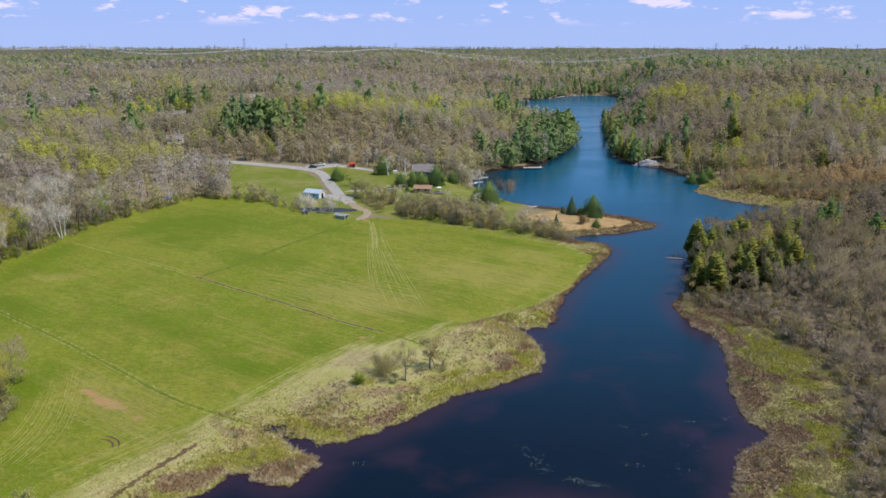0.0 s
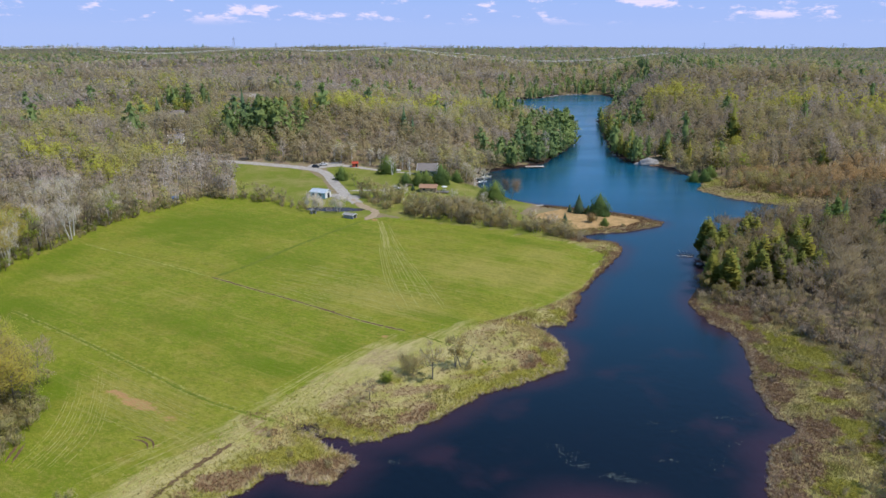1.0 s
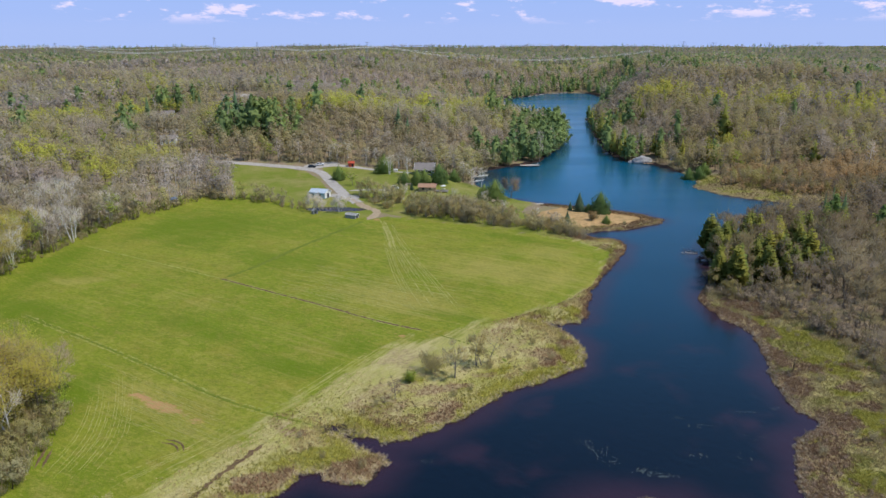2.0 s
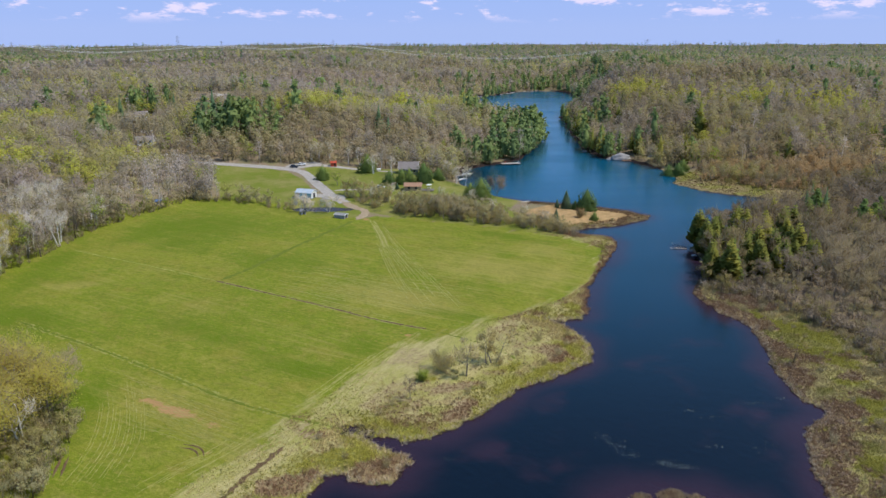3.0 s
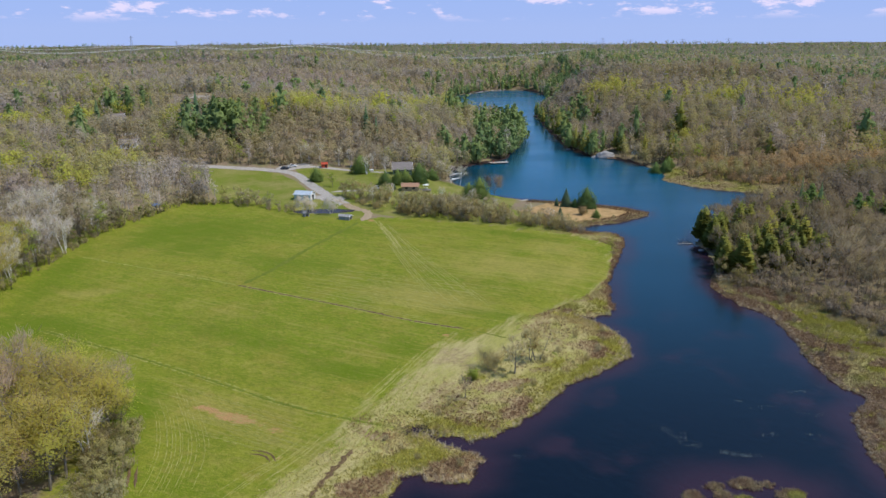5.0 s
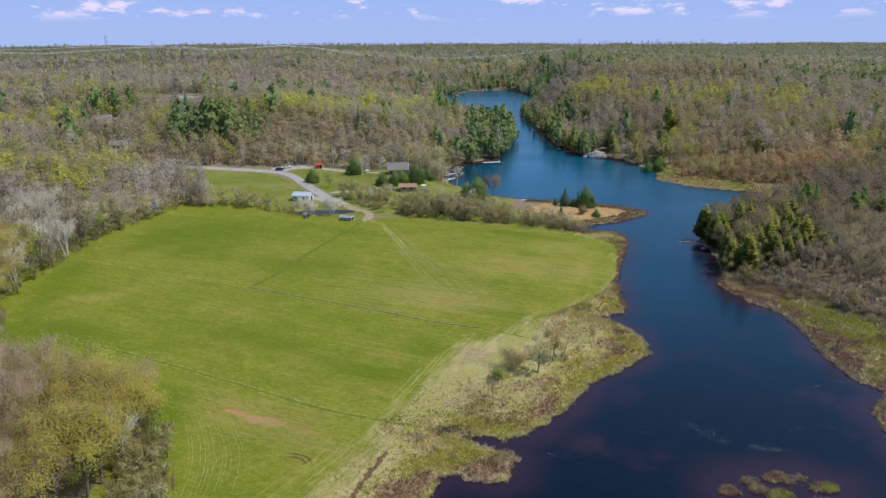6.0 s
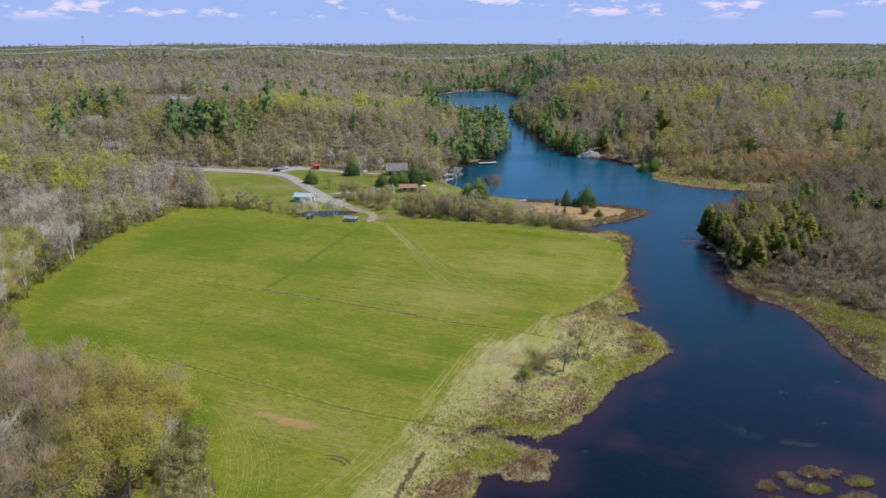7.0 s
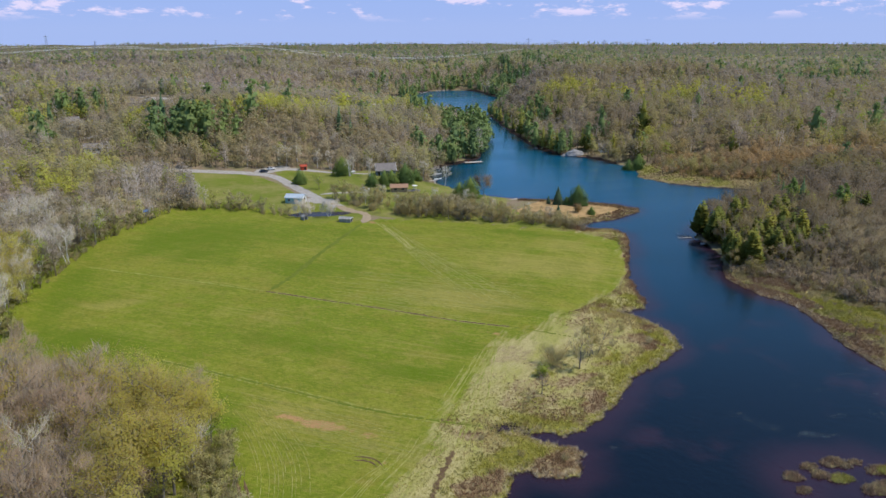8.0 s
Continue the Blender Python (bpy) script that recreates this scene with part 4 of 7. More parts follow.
def puff(rng, H, R, lobes, per, size, twigs=0, low=0.40):
    """A hardwood seen from afar: a trunk under an open crown of several uneven lobes, each filled with flakes of buds and twigs."""
    s = Soup()
    s.tube((0, 0, -0.5), (rng.normal(0, 0.2), rng.normal(0, 0.2), H * 0.7), 0.20, 0.10, 3, 1)
    for i in range(lobes):
        f = i / max(1, lobes - 1)
        az, out = i * 2.4 + rng.uniform(-0.5, 0.5), R * (0.62 - 0.5 * f) * rng.uniform(0.8, 1.15)
        r = R * rng.uniform(0.50, 0.68)
        c = np.array([math.cos(az) * out, math.sin(az) * out, H * (low + (0.98 - low) * f * rng.uniform(0.85, 1.0)) - r * 0.7 * f])
        shape = np.array([r, r, r * rng.uniform(0.95, 1.25)])
        d = unit(rng.normal(size=(per, 3)) + (0, 0, 0.25))
        p = c + d * shape * rng.uniform(0.45, 1.08, (per, 1))
        s.flakes(p, unit(d * 0.85 + (0, 0, 0.35) + rng.normal(0, 0.30, (per, 3))), size * rng.uniform(0.55, 1.3, per), rng, 0)
        if twigs:
            d = unit(rng.normal(size=(twigs, 3)) + (0, 0, 0.6))
            way = unit(d * 0.7 + (0, 0, 0.9) + rng.normal(0, 0.25, (twigs, 3)))
            s.slivers(c + d * shape * 0.7, way, 0.22 * rng.uniform(0.6, 1.3, twigs), 1.6 * rng.uniform(0.6, 1.3, twigs), rng, 0)
    return s.arrays()


def spire(rng, H, R, sprays, kind, start=0.1):
    (v0, t0, m0), (v1, t1, m1) = conifer(rng, H, R, sprays, kind, start)
    s = Soup()
    s.add(v0[:10], t0[:10], 1)
    s.add(v1, t1, 0)
    return s.arrays()


def both(pair):
    """Wood and crown of a near tree as one soup; crown twigs 0, wood 1, buds 2."""
    (v0, t0, m0), (v1, t1, m1) = pair
    s = Soup()
    s.add(v0, t0, 1)
    v, t, m = s.v, s.t, s.m
    s.v.append(v1); s.t.append(t1 + s.n); s.m.append(np.where(m1 == 1, 2, 0)); s.n += len(v1)
    return s.arrays()


rng = np.random.default_rng(7)
# kinds: 0 bare, 1 budding, 2 birch, 3 pine, 4 cedar, 5 spruce, 6 fresh, 7 scrub
NEAR = {
    0: [broadleaf(rng, 11.5, 3.5, 950, 90, 10, sliver=(0.105, 1.0), flake=0.16) for _ in range(5)],
    1: [broadleaf(rng, 11.0, 3.8, 650, 3300, 14, sliver=(0.07, 1.0), flake=0.165) for _ in range(5)],
    2: [broadleaf(rng, 11.5, 2.8, 760, 160, 12, sliver=(0.08, 1.0), flake=0.13, low=0.34, stems=k, slim=1.25) for k in (1, 2, 3, 2, 1)],
    3: [clumped(rng, 13.0, 5.0, 22, 46, 0.48, 0.08) for _ in range(4)],
    4: [conifer(rng, 9.8, 2.7, 560, "cedar", 0.05) for _ in range(4)],
    5: [conifer(rng, 9.5, 2.7, 320, "spruce", 0.05) for _ in range(2)],
    6: [broadleaf(rng, 9.5, 3.0, 150, 1100, 9, flake=0.21) for _ in range(2)],
    7: [shrub(rng, 4.0, 2.1, 760, 260, 0.11) for _ in range(4)],
    12: [full_conifer(rng, 9.0, 4.7, 2600, 0.36, 0.44, 7) for _ in range(3)],
    16: [full_conifer(rng, 8.4, 2.9, 1700, 0.26, 0.92, 12) for _ in range(2)],
    17: [full_conifer(rng, 3.6, 2.0, 1200, 0.20, 0.42, 4)],
    13: [shrub(rng, 3.0, 1.6, 700, 500, 0.13)],
    15: [shrub(rng, 3.0, 1.8, 200, 1800, 0.13)],
    8: [broadleaf(rng, 7.0, 3.6, 1300, 120, 12, sliver=(0.17, 1.0), flake=0.2, low=0.12, stems=k) for k in (3, 4)],
    9: [broadleaf(rng, 9.0, 4.3, 1500, 100, 14, sliver=(0.17, 1.1), flake=0.2, low=0.22) for _ in range(2)],
    11: [shrub(rng, 4.6, 3.6, 2400, 900, 0.09, (0.06, 0.9), 0.6)],
    10: [broadleaf(rng, 6.5, 1.9, 420, 90, 9, sliver=(0.15, 0.9), flake=0.22, low=0.2, stems=k) for k in (1, 2, 2)],
}
NEAR[14] = NEAR[0]
LIGHT = {
    0: [broadleaf(rng, 11.5, 3.5, 330, 40, 6, sliver=(0.22, 1.2), flake=0.30) for _ in range(5)],
    1: [broadleaf(rng, 11.0, 3.6, 100, 320, 6, sliver=(0.18, 1.1), flake=0.40) for _ in range(5)],
    2: [broadleaf(rng, 11.5, 2.8, 260, 50, 7, sliver=(0.15, 1.0), flake=0.22, low=0.34, stems=k, slim=1.1) for k in (1, 2, 3)],
    3: [clumped(rng, 13.0, 5.0, 15, 18, 0.80, 0.08) for _ in range(4)],
    4: [conifer(rng, 9.5, 3.1, 150, "cedar", 0.05) for _ in range(3)],
    5: [conifer(rng, 9.5, 2.7, 130, "spruce", 0.05) for _ in range(2)],
    6: [broadleaf(rng, 9.5, 3.0, 60, 320, 6, flake=0.38) for _ in range(2)],
    7: [shrub(rng, 4.0, 2.1, 190, 90, 0.20, (0.14, 1.0)) for _ in range(4)],
}
MIDDLE = {
    0: [puff(rng, 12.5, 3.9, 5, 28, 0.60, 5) for _ in range(8)], 1: [puff(rng, 12.0, 4.0, 5, 32, 0.62) for _ in range(8)],
    2: [puff(rng, 12.5, 3.0, 4, 18, 0.46, 10, 0.45) for _ in range(4)], 3: [clumps_far(rng, 13.2, 5.0, 14, 9, 1.0) for _ in range(6)],
    4: [spire(rng, 11.5, 3.2, 60, "cedar") for _ in range(3)], 5: [spire(rng, 12.5, 3.0, 60, "spruce") for _ in range(2)],
    6: [puff(rng, 11.0, 3.4, 5, 26, 0.54) for _ in range(2)], 7: [dome(rng, 4.0, 2.2, 10, 0.4, 30, 0.25, 0.4, 1.2) for _ in range(3)],
}
FAR = {
    0: [puff(rng, 12.5, 4.6, 4, 12, 1.1) for _ in range(8)], 1: [puff(rng, 12.2, 4.7, 4, 13, 1.1) for _ in range(8)],
    2: [puff(rng, 12.5, 3.6, 3, 11, 0.8, 3, 0.5) for _ in range(3)], 3: [clumps_far(rng, 13.0, 5.4, 8, 6, 1.5) for _ in range(5)],
    4: [spire(rng, 12.0, 3.6, 22, "cedar") for _ in range(3)], 5: [spire(rng, 14.0, 3.6, 22, "spruce") for _ in range(2)],
    6: [puff(rng, 11, 4.0, 3, 14, 0.95) for _ in range(2)], 7: [dome(rng, 4.5, 2.6, 12, 0.7, 8, 0.4, 0.5) for _ in range(3)],
}
VAST = {k: [puff(rng, 11.0, 5.4, 3, 5, 2.0) for _ in range(6)] for k in (0, 1, 2, 6, 7)}
VAST.update({k: [puff(rng, 12.0, 4.6, 3, 5, 1.7, 0, 0.3) for _ in range(3)] for k in (3, 4, 5)})
SOFT = {3: 0.30, 4: 0.42, 5: 0.30, 7: 0.35, 10: 0.35, 12: 0.45, 16: 0.45, 17: 0.5}      # how far a crown is shaded as one mass
TONES = {  # two ends of each kind's colour, and its wood
    0: ((0.430, 0.352, 0.295), (0.530, 0.450, 0.400), (0.31, 0.27, 0.225)), 1: ((0.470, 0.400, 0.145), (0.545, 0.510, 0.125), (0.24, 0.20, 0.14)),
    2: ((0.50, 0.43, 0.37), (0.60, 0.54, 0.47), (0.58, 0.55, 0.50)), 3: ((0.165, 0.245, 0.100), (0.265, 0.335, 0.108), (0.09, 0.07, 0.05)),
    4: ((0.19, 0.210, 0.048), (0.33, 0.31, 0.065), (0.10, 0.08, 0.06)), 5: ((0.120, 0.200, 0.105), (0.190, 0.260, 0.110), (0.08, 0.06, 0.05)),
    6: ((0.27, 0.33, 0.05), (0.37, 0.42, 0.07), (0.26, 0.22, 0.18)), 7: ((0.44, 0.365, 0.205), (0.53, 0.45, 0.255), (0.26, 0.22, 0.17)),
}

# ---------------------------------------------------------------- where plants stand
ROAD = [(-150, 398), (-121, 396.2), (-98, 393.7), (-75, 389), (-64, 381), (-56.5, 358.5), (-50, 338.5), (-46.8, 328.8), (-40.7, 315.5), (-33.6, 304.8), (-31.8, 295.5), (-35, 285)]
DRIVE = [(-72, 389), (-60.5, 396), (-49, 395.2), (-37, 390), (-27, 382), (-17, 372)]
LANE = [(-47, 340), (-41, 342), (-35, 342), (-25, 340)]
CONIFER_SPOTS = [(-108, 437, 21, 14, 0.95), (-82, 446, 24, 9, 0.30), (-22, 437, 5, 6, 0.5), (22, 436, 4, 6, 0.9), (72, 458, 20, 28, 0.97), (88, 510, 18, 42, 0.97), (58, 500, 24, 50, 0.5), (72, 570, 30, 50, 0.6), (95, 600, 16, 60, 0.9), (52, 438, 14, 12, 0.95),
    (86, 227, 18, 24, 0.55), (78, 210, 9, 12, 0.60), (100, 222, 14, 16, 0.45), (92, 204, 16, 5, 0.5), (106, 200, 8, 5, 0.5), (122, 244, 26, 15, 0.5), (137, 254, 9, 7, 0.9), (142, 236, 9, 6, 0.9), (112, 470, 8, 40, 0.8), (130, 440, 16, 10, 0.7), (140, 560, 12, 60, 0.65), (150, 410, 10, 10, 0.6), (143, 386, 6, 6, 0.95),
    (-88, 622, 36, 9, 0.70), (-172, 600, 22, 8, 0.6), (-140, 640, 20, 8, 0.5), (-50, 660, 30, 8, 0.4), (-250, 640, 30, 9, 0.6), (-300, 560, 12, 7, 0.6), (30, 850, 26, 16, 0.75), (125, 985, 40, 22, 0.80), (93, 1000, 14, 8, 0.8), (210, 1050, 70, 22, 0.7),
    (270, 930, 46, 90, 0.95), (320, 1010, 70, 80, 0.86), (-70, 955, 40, 14, 0.5), (-230, 960, 40, 12, 0.45), (290, 640, 40, 10, 0.5), (250, 395, 5, 4, 0.8), (0, 1010, 60, 14, 0.4)]


# stands of the wood: x, y and two radii; yellow-green buds, mauve bare crowns, olive-brown buds
YELLOW = [(-183, 336, 24, 14), (-245, 490, 30, 22), (-212, 514, 16, 14), (-153, 318, 14, 10), (-186, 530, 14, 10), (-99, 463, 18, 9), (-75, 463, 25, 10), (-45, 505, 30, 40), (0, 560, 45, 32), (-324, 735, 40, 20), (-138, 473, 14, 10),
          (-150, 378, 18, 14), (-93, 331, 8, 12), (175, 570, 30, 30), (200, 520, 30, 25), (235, 495, 30, 22), (267, 480, 40, 30), (174, 431, 10, 8), (246, 367, 10, 6), (-220, 590, 30, 12)]
MAUVE = [(-188, 398, 26, 13), (-164, 302, 18, 18), (-408, 1235, 220, 140), (-155, 836, 110, 60), (-53, 884, 80, 45), (187, 1077, 60, 50), (168, 450, 18, 10), (219, 412, 32, 10), (258, 409, 30, 12), (-242, 540, 32, 14), (-14, 876, 40, 25), (-212, 433, 26, 16),
         (-128, 327, 14, 12), (-122, 389, 14, 10), (-350, 1000, 160, 100), (340, 1250, 150, 100), (300, 420, 40, 30), (-60, 650, 50, 20)]
OLIVE = [(-39, 435, 36, 20), (-13, 431, 30, 17), (12, 418, 16, 9), (-45, 402, 32, 9), (-64, 422, 26, 14), (150, 453, 14, 12), (161, 395, 17, 9), (205, 358, 32, 11), (-204, 552, 20, 14), (-120, 408, 14, 8), (141, 613, 12, 20)]


CEDAR_BANK = [(69, 206), (75, 195), (92, 201), (108, 214), (113, 232), (98, 244), (84, 241), (79, 228), (73, 216)]
RUSSET = [(165, 376, 24, 8), (205, 366, 30, 9), (255, 356, 34, 9), (200, 350, 30, 8), (290, 348, 30, 10)]


def stands(x, y, spots):
    best = np.zeros_like(x)
    wob = 1 + (vnoise(x, y, 22, 141, 2) - 0.5) * 0.9
    for cx, cy, sx, sy in spots:
        best = np.maximum(best, np.exp(-((((x - cx) / sx) ** 2 + ((y - cy) / sy) ** 2) * wob) ** 1.6))
    return best


def forest_room(x, y, d):
    """1 where woodland stands."""
    open_ = np.maximum.reduce([inside_distance(x, y, p) for p in (FIELD, MEADOW, YARD, PENINSULA)])
    keep = (open_ < -0.8) & (d > np.where(y > 395, 0.3, 1.5))
    keep &= ~((line_distance(x, y, WEST_SHORE) < 44) & (x < 60) & (d > 0) & (y < 262))
    keep &= inside_distance(x, y, RIGHT_MARSH) < 0
    keep &= inside_distance(x, y, BAY_MARSH) < 0
    keep &= (line_distance(x, y, ROAD) > 5) & (line_distance(x, y, DRIVE) > 4)
    keep &= ~((x > -80) & (x < 60) & (y < 322) & (y > 200) & (d > 0))
    keep &= ~((x > -72) & (x < 0) & (y < 350) & (y > 90))
    keep &= np.hypot((x + 139) / 15, (y - 556) / 14) > 1
    # gardens, lanes and clearings: x, y, two radii
    for cx, cy, rx, ry in ((-126, 386, 15, 10), (-180, 498, 10, 27), (-134, 545, 9, 14), (-155, 421, 8, 16), (-157, 507, 6, 14), (-172, 496, 12, 5), (121, 430, 11, 7), (192, 421, 10, 7), (224, 398, 9, 7), (254, 385, 11, 7), (140, 425, 5, 6), (138, 385, 9, 8)):
        keep &= np.hypot((x - cx) / rx, (y - cy) / ry) > 1
    keep &= np.hypot((x - 52) / 7, (y - 427) / 5) > 1
    keep &= ~((y < 100) & (x > -90) & (x < 60))
    return keep


def scatter(r0, r1, gap, jitter=0.42):
    """Uneven rows of places in the wedge of land ahead, between two distances."""
    xs, ys = np.arange(-r1 * 0.75 - 60, r1 * 0.85 + 60, gap), np.arange(-10, r1 + 20, gap)
    x, y = np.meshgrid(xs, ys)
    x, y = x.ravel() + rng.uniform(-jitter, jitter, x.size) * gap, y.ravel() + rng.uniform(-jitter, jitter, y.size) * gap
    r, a = np.hypot(x + 35, y), np.degrees(np.arctan2(x + 35, y))
    ok = (r >= r0) & (r < r1) & (a > -41) & (a < 51)
    x, y = x[ok], y[ok]
    d = shore_distance(x, y)
    ok = forest_room(x, y, d)
    return x[ok], y[ok], d[ok]


def choose_kind(x, y, d):
    con = np.zeros_like(x)
    for cx, cy, sx, sy, p in CONIFER_SPOTS:
        con = np.maximum(con, p * np.exp(-(((x - cx) / sx) ** 2 + ((y - cy) / sy) ** 2) ** 1.6))
    r = np.hypot(x + 35, y)
    con = np.maximum(con, 0.014 + 0.5 * smooth(0.66, 0.74, vnoise(x, y, 95, 51, 3)) * smooth(380, 560, r))
    con = np.maximum(con, np.where(x > 60, 0.85, 0.55) * smooth(16, 4, d) * (y > 420))
    # far off, added conifers and fewer buds stand in for blue haze
    con = np.maximum(con, 0.60 * smooth(820, 1150, r) * smooth(40, 260, x) * smooth(0.44, 0.54, vnoise(x, y, 180, 55, 3)))
    con = np.maximum(con, 0.75 * smooth(1300, 2000, r) * smooth(0.42, 0.56, vnoise(x, y, 320, 53, 3)))
    con = np.where((x < -60) & (y < 410), con * np.where(y < 350, 0.0, 0.25), con)
    con = np.where((x > 55) & (y < 192), con * 0.1, con)
    con = np.maximum(con, 0.58 * smooth(-3, 2, inside_distance(x, y, CEDAR_BANK)))
    u, v = rng.uniform(size=len(x)), rng.uniform(size=len(x))
    kind = np.zeros(len(x), int)
    bud = smooth(0.44, 0.53, vnoise(x, y, 62, 61, 3) * 0.66 + vnoise(x, y, 16, 63, 2) * 0.34)
    bud = np.where((y < 180) & (x < -70), 0.48 + 0.25 * smooth(-112, -92, x) + 0.40 * smooth(0.42, 0.54, vnoise(x, y, 14, 65, 2)), bud) * (1 - 0.7 * smooth(480, 850, r))
    bud = np.where((x > 55) & (y < 300), bud * 0.05, bud)
    bud = np.maximum.reduce([bud * (0.74 - 0.55 * stands(x, y, MAUVE)), 0.92 * stands(x, y, YELLOW), 0.72 * stands(x, y, OLIVE)])
    kind[v < np.where((x > 55) & (y < 300), 0.02, 0.08) + 0.80 * bud] = 1
    kind[(kind == 1) & (x > 55) & (y < 300) & (rng.uniform(size=len(x)) < 0.7)] = 0
    kind[(v > 0.95) & ~((x > 55) & (y < 300))] = 6
    kind[(v > 0.90) & (v < 0.93) & ~((x > 55) & (y < 320))] = 2
    edge = inside_distance(x, y, FIELD)
    kind[(edge > -26) & (x < -95) & (y > 186) & (v > 0.30) & (v < 0.82)] = 2
    spruce = rng.uniform(size=len(x))
    near_cedar = (x > 60) & (y < 320)
    kind = np.where(u < con, np.where(near_cedar, np.where(spruce < 0.92, 4, 5), np.where(spruce < np.where((x > 100) & (y < 700), 0.40, 0.88), 3, np.where((x > 100) & (y < 700), 4, 5))), kind)
    # conifers stand wider apart
    ever = (kind >= 3) & (kind <= 5) & (r > 300)
    kind = np.where(ever & (rng.uniform(size=len(x)) < 0.42) & (con < 0.85), 1, kind)
    return kind


def tints(kind, n, x, y):
    """Colours by stand, with small differences from tree to tree."""
    f = np.clip(rng.uniform(size=(n, 1)) * 0.45 + vnoise(x, y, 45, 71, 2)[:, None] * 1.3 - 0.38, 0, 1)
    lo = np.array([TONES[k][0] for k in range(8)])[kind]
    hi = np.array([TONES[k][1] for k in range(8)])[kind]
    c = lo + (hi - lo) * f
    s1, s2 = smooth(0.46, 0.58, vnoise(x, y, 48, 73, 3))[:, None], smooth(0.44, 0.56, vnoise(x, y, 60, 75, 3))[:, None]
    mau = stands(x, y, MAUVE)[:, None]
    yel, oli = stands(x, y, YELLOW)[:, None], stands(x, y, OLIVE)[:, None]
    s1 = np.clip(s1 * 0.5 + yel, 0, 1) * (1 - 0.8 * oli)
    s2 = np.clip(s2 * 0.8 + oli, 0, 1) * (1 - 0.7 * mau)
    bare = (np.array((0.385, 0.335, 0.320)) + np.array((0.065, 0.035, 0.035)) * mau) * (1 - s2) + np.array((0.390, 0.325, 0.245)) * s2
    bud = np.array((0.435, 0.372, 0.190)) * (1 - s1) + np.array((0.540, 0.545, 0.085)) * s1
    w = rng.uniform(0.12, 0.45, (n, 1)) * (1 - 0.75 * yel)
    c = np.where((kind == 0)[:, None], bare * (1 - w) + bud * w, c)
    c = np.where((kind == 1)[:, None], bud * (1 - w) + bare * w, c)
    rus = 0.85 * stands(x, y, RUSSET)[:, None]
    c = np.where((kind <= 1)[:, None], c * (1 - rus) + np.array((0.60, 0.415, 0.205)) * rus, c)
    return c * rng.uniform(0.88, 1.07, (n, 1))


def stand_height(x, y):
    """Stands of taller and lower trees."""
    return (0.72 + 0.52 * vnoise(x, y, 30, 131, 3)) * np.where(rng.uniform(size=len(x)) < 0.08, 1.3, 1.0)


def plant(name, x, y, kind, scale, templates, label, tone=None):
    """One mesh of many plants."""
    V, T, C, K, N, base = [], [], [], [], [], 0
    col = tints(kind, len(x), x, y)
    # east-shore hardwoods: dimmer light there painted into the tint, with browner twigs
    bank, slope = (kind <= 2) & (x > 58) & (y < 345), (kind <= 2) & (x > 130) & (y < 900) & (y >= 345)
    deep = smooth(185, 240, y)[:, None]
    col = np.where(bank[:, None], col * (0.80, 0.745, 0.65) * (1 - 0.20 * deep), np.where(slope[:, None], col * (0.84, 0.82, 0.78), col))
    if tone is not None:
        col = np.where((kind == 7)[:, None], np.array(tone) * rng.uniform(0.75, 1.25, (len(x), 1)), col)
    z = ground(x, y) - 0.05
    pick = rng.integers(0, 1000, len(x))
    turn = rng.uniform(0, 6.283, len(x))
    for k in np.unique(kind):
        for i, (tv, tt, tm) in enumerate(templates[k]):
            tt, tn = rounded(tv, tt, SOFT.get(k, 0.7))
            sel = np.nonzero((kind == k) & (pick % len(templates[k]) == i))[0]
            if not len(sel):
                continue
            c, s = np.cos(turn[sel])[:, None], np.sin(turn[sel])[:, None]
            sc = scale[sel][:, None]
            wide = sc * rng.uniform(0.85, 1.15, (len(sel), 1))
            P = np.stack([(tv[:, 0] * c - tv[:, 1] * s) * wide + x[sel][:, None], (tv[:, 0] * s + tv[:, 1] * c) * wide + y[sel][:, None], tv[:, 2] * sc + z[sel][:, None]], -1)
            N.append(np.stack([tn[:, 0] * c - tn[:, 1] * s, tn[:, 0] * s + tn[:, 1] * c, np.broadcast_to(tn[:, 2], (len(sel), len(tv)))], -1).reshape(-1, 3))
            role = np.zeros(len(tv), int)
            role[tt.ravel()] = np.repeat(tm, 3)
            woodc = np.array(TONES[k][2])
            cc = np.where((role == 1)[None, :, None], woodc, col[sel][:, None, :])
            if (role == 2).any():
                cc = np.where((role == 0)[None, :, None] & (k in (1, 6)), np.array((0.30, 0.255, 0.12)), cc)
            V.append(P.reshape(-1, 3)); C.append(np.broadcast_to(cc, P.shape).reshape(-1, 3))
            T.append((tt[None] + base + (np.arange(len(sel)) * len(tv))[:, None, None]).reshape(-1, 3))
            base += len(sel) * len(tv)
            K.append(np.full(len(sel) * len(tt), 1 if k in (3, 4, 5) else 0))
    me = raw_mesh(name, np.concatenate(V), np.concatenate(T), [M_WOODLAND, M_EVERGREEN], np.concatenate(K), smooth_faces=True, colours={"tint": np.concatenate(C)}, normals=np.concatenate(N))
    return tagged(new(name, me), label, "woodland", kind="stuff")


def part(name, me, parent, label=""):
    ob = new(name, me)
    ob.parent = parent
    return tagged(ob, label)


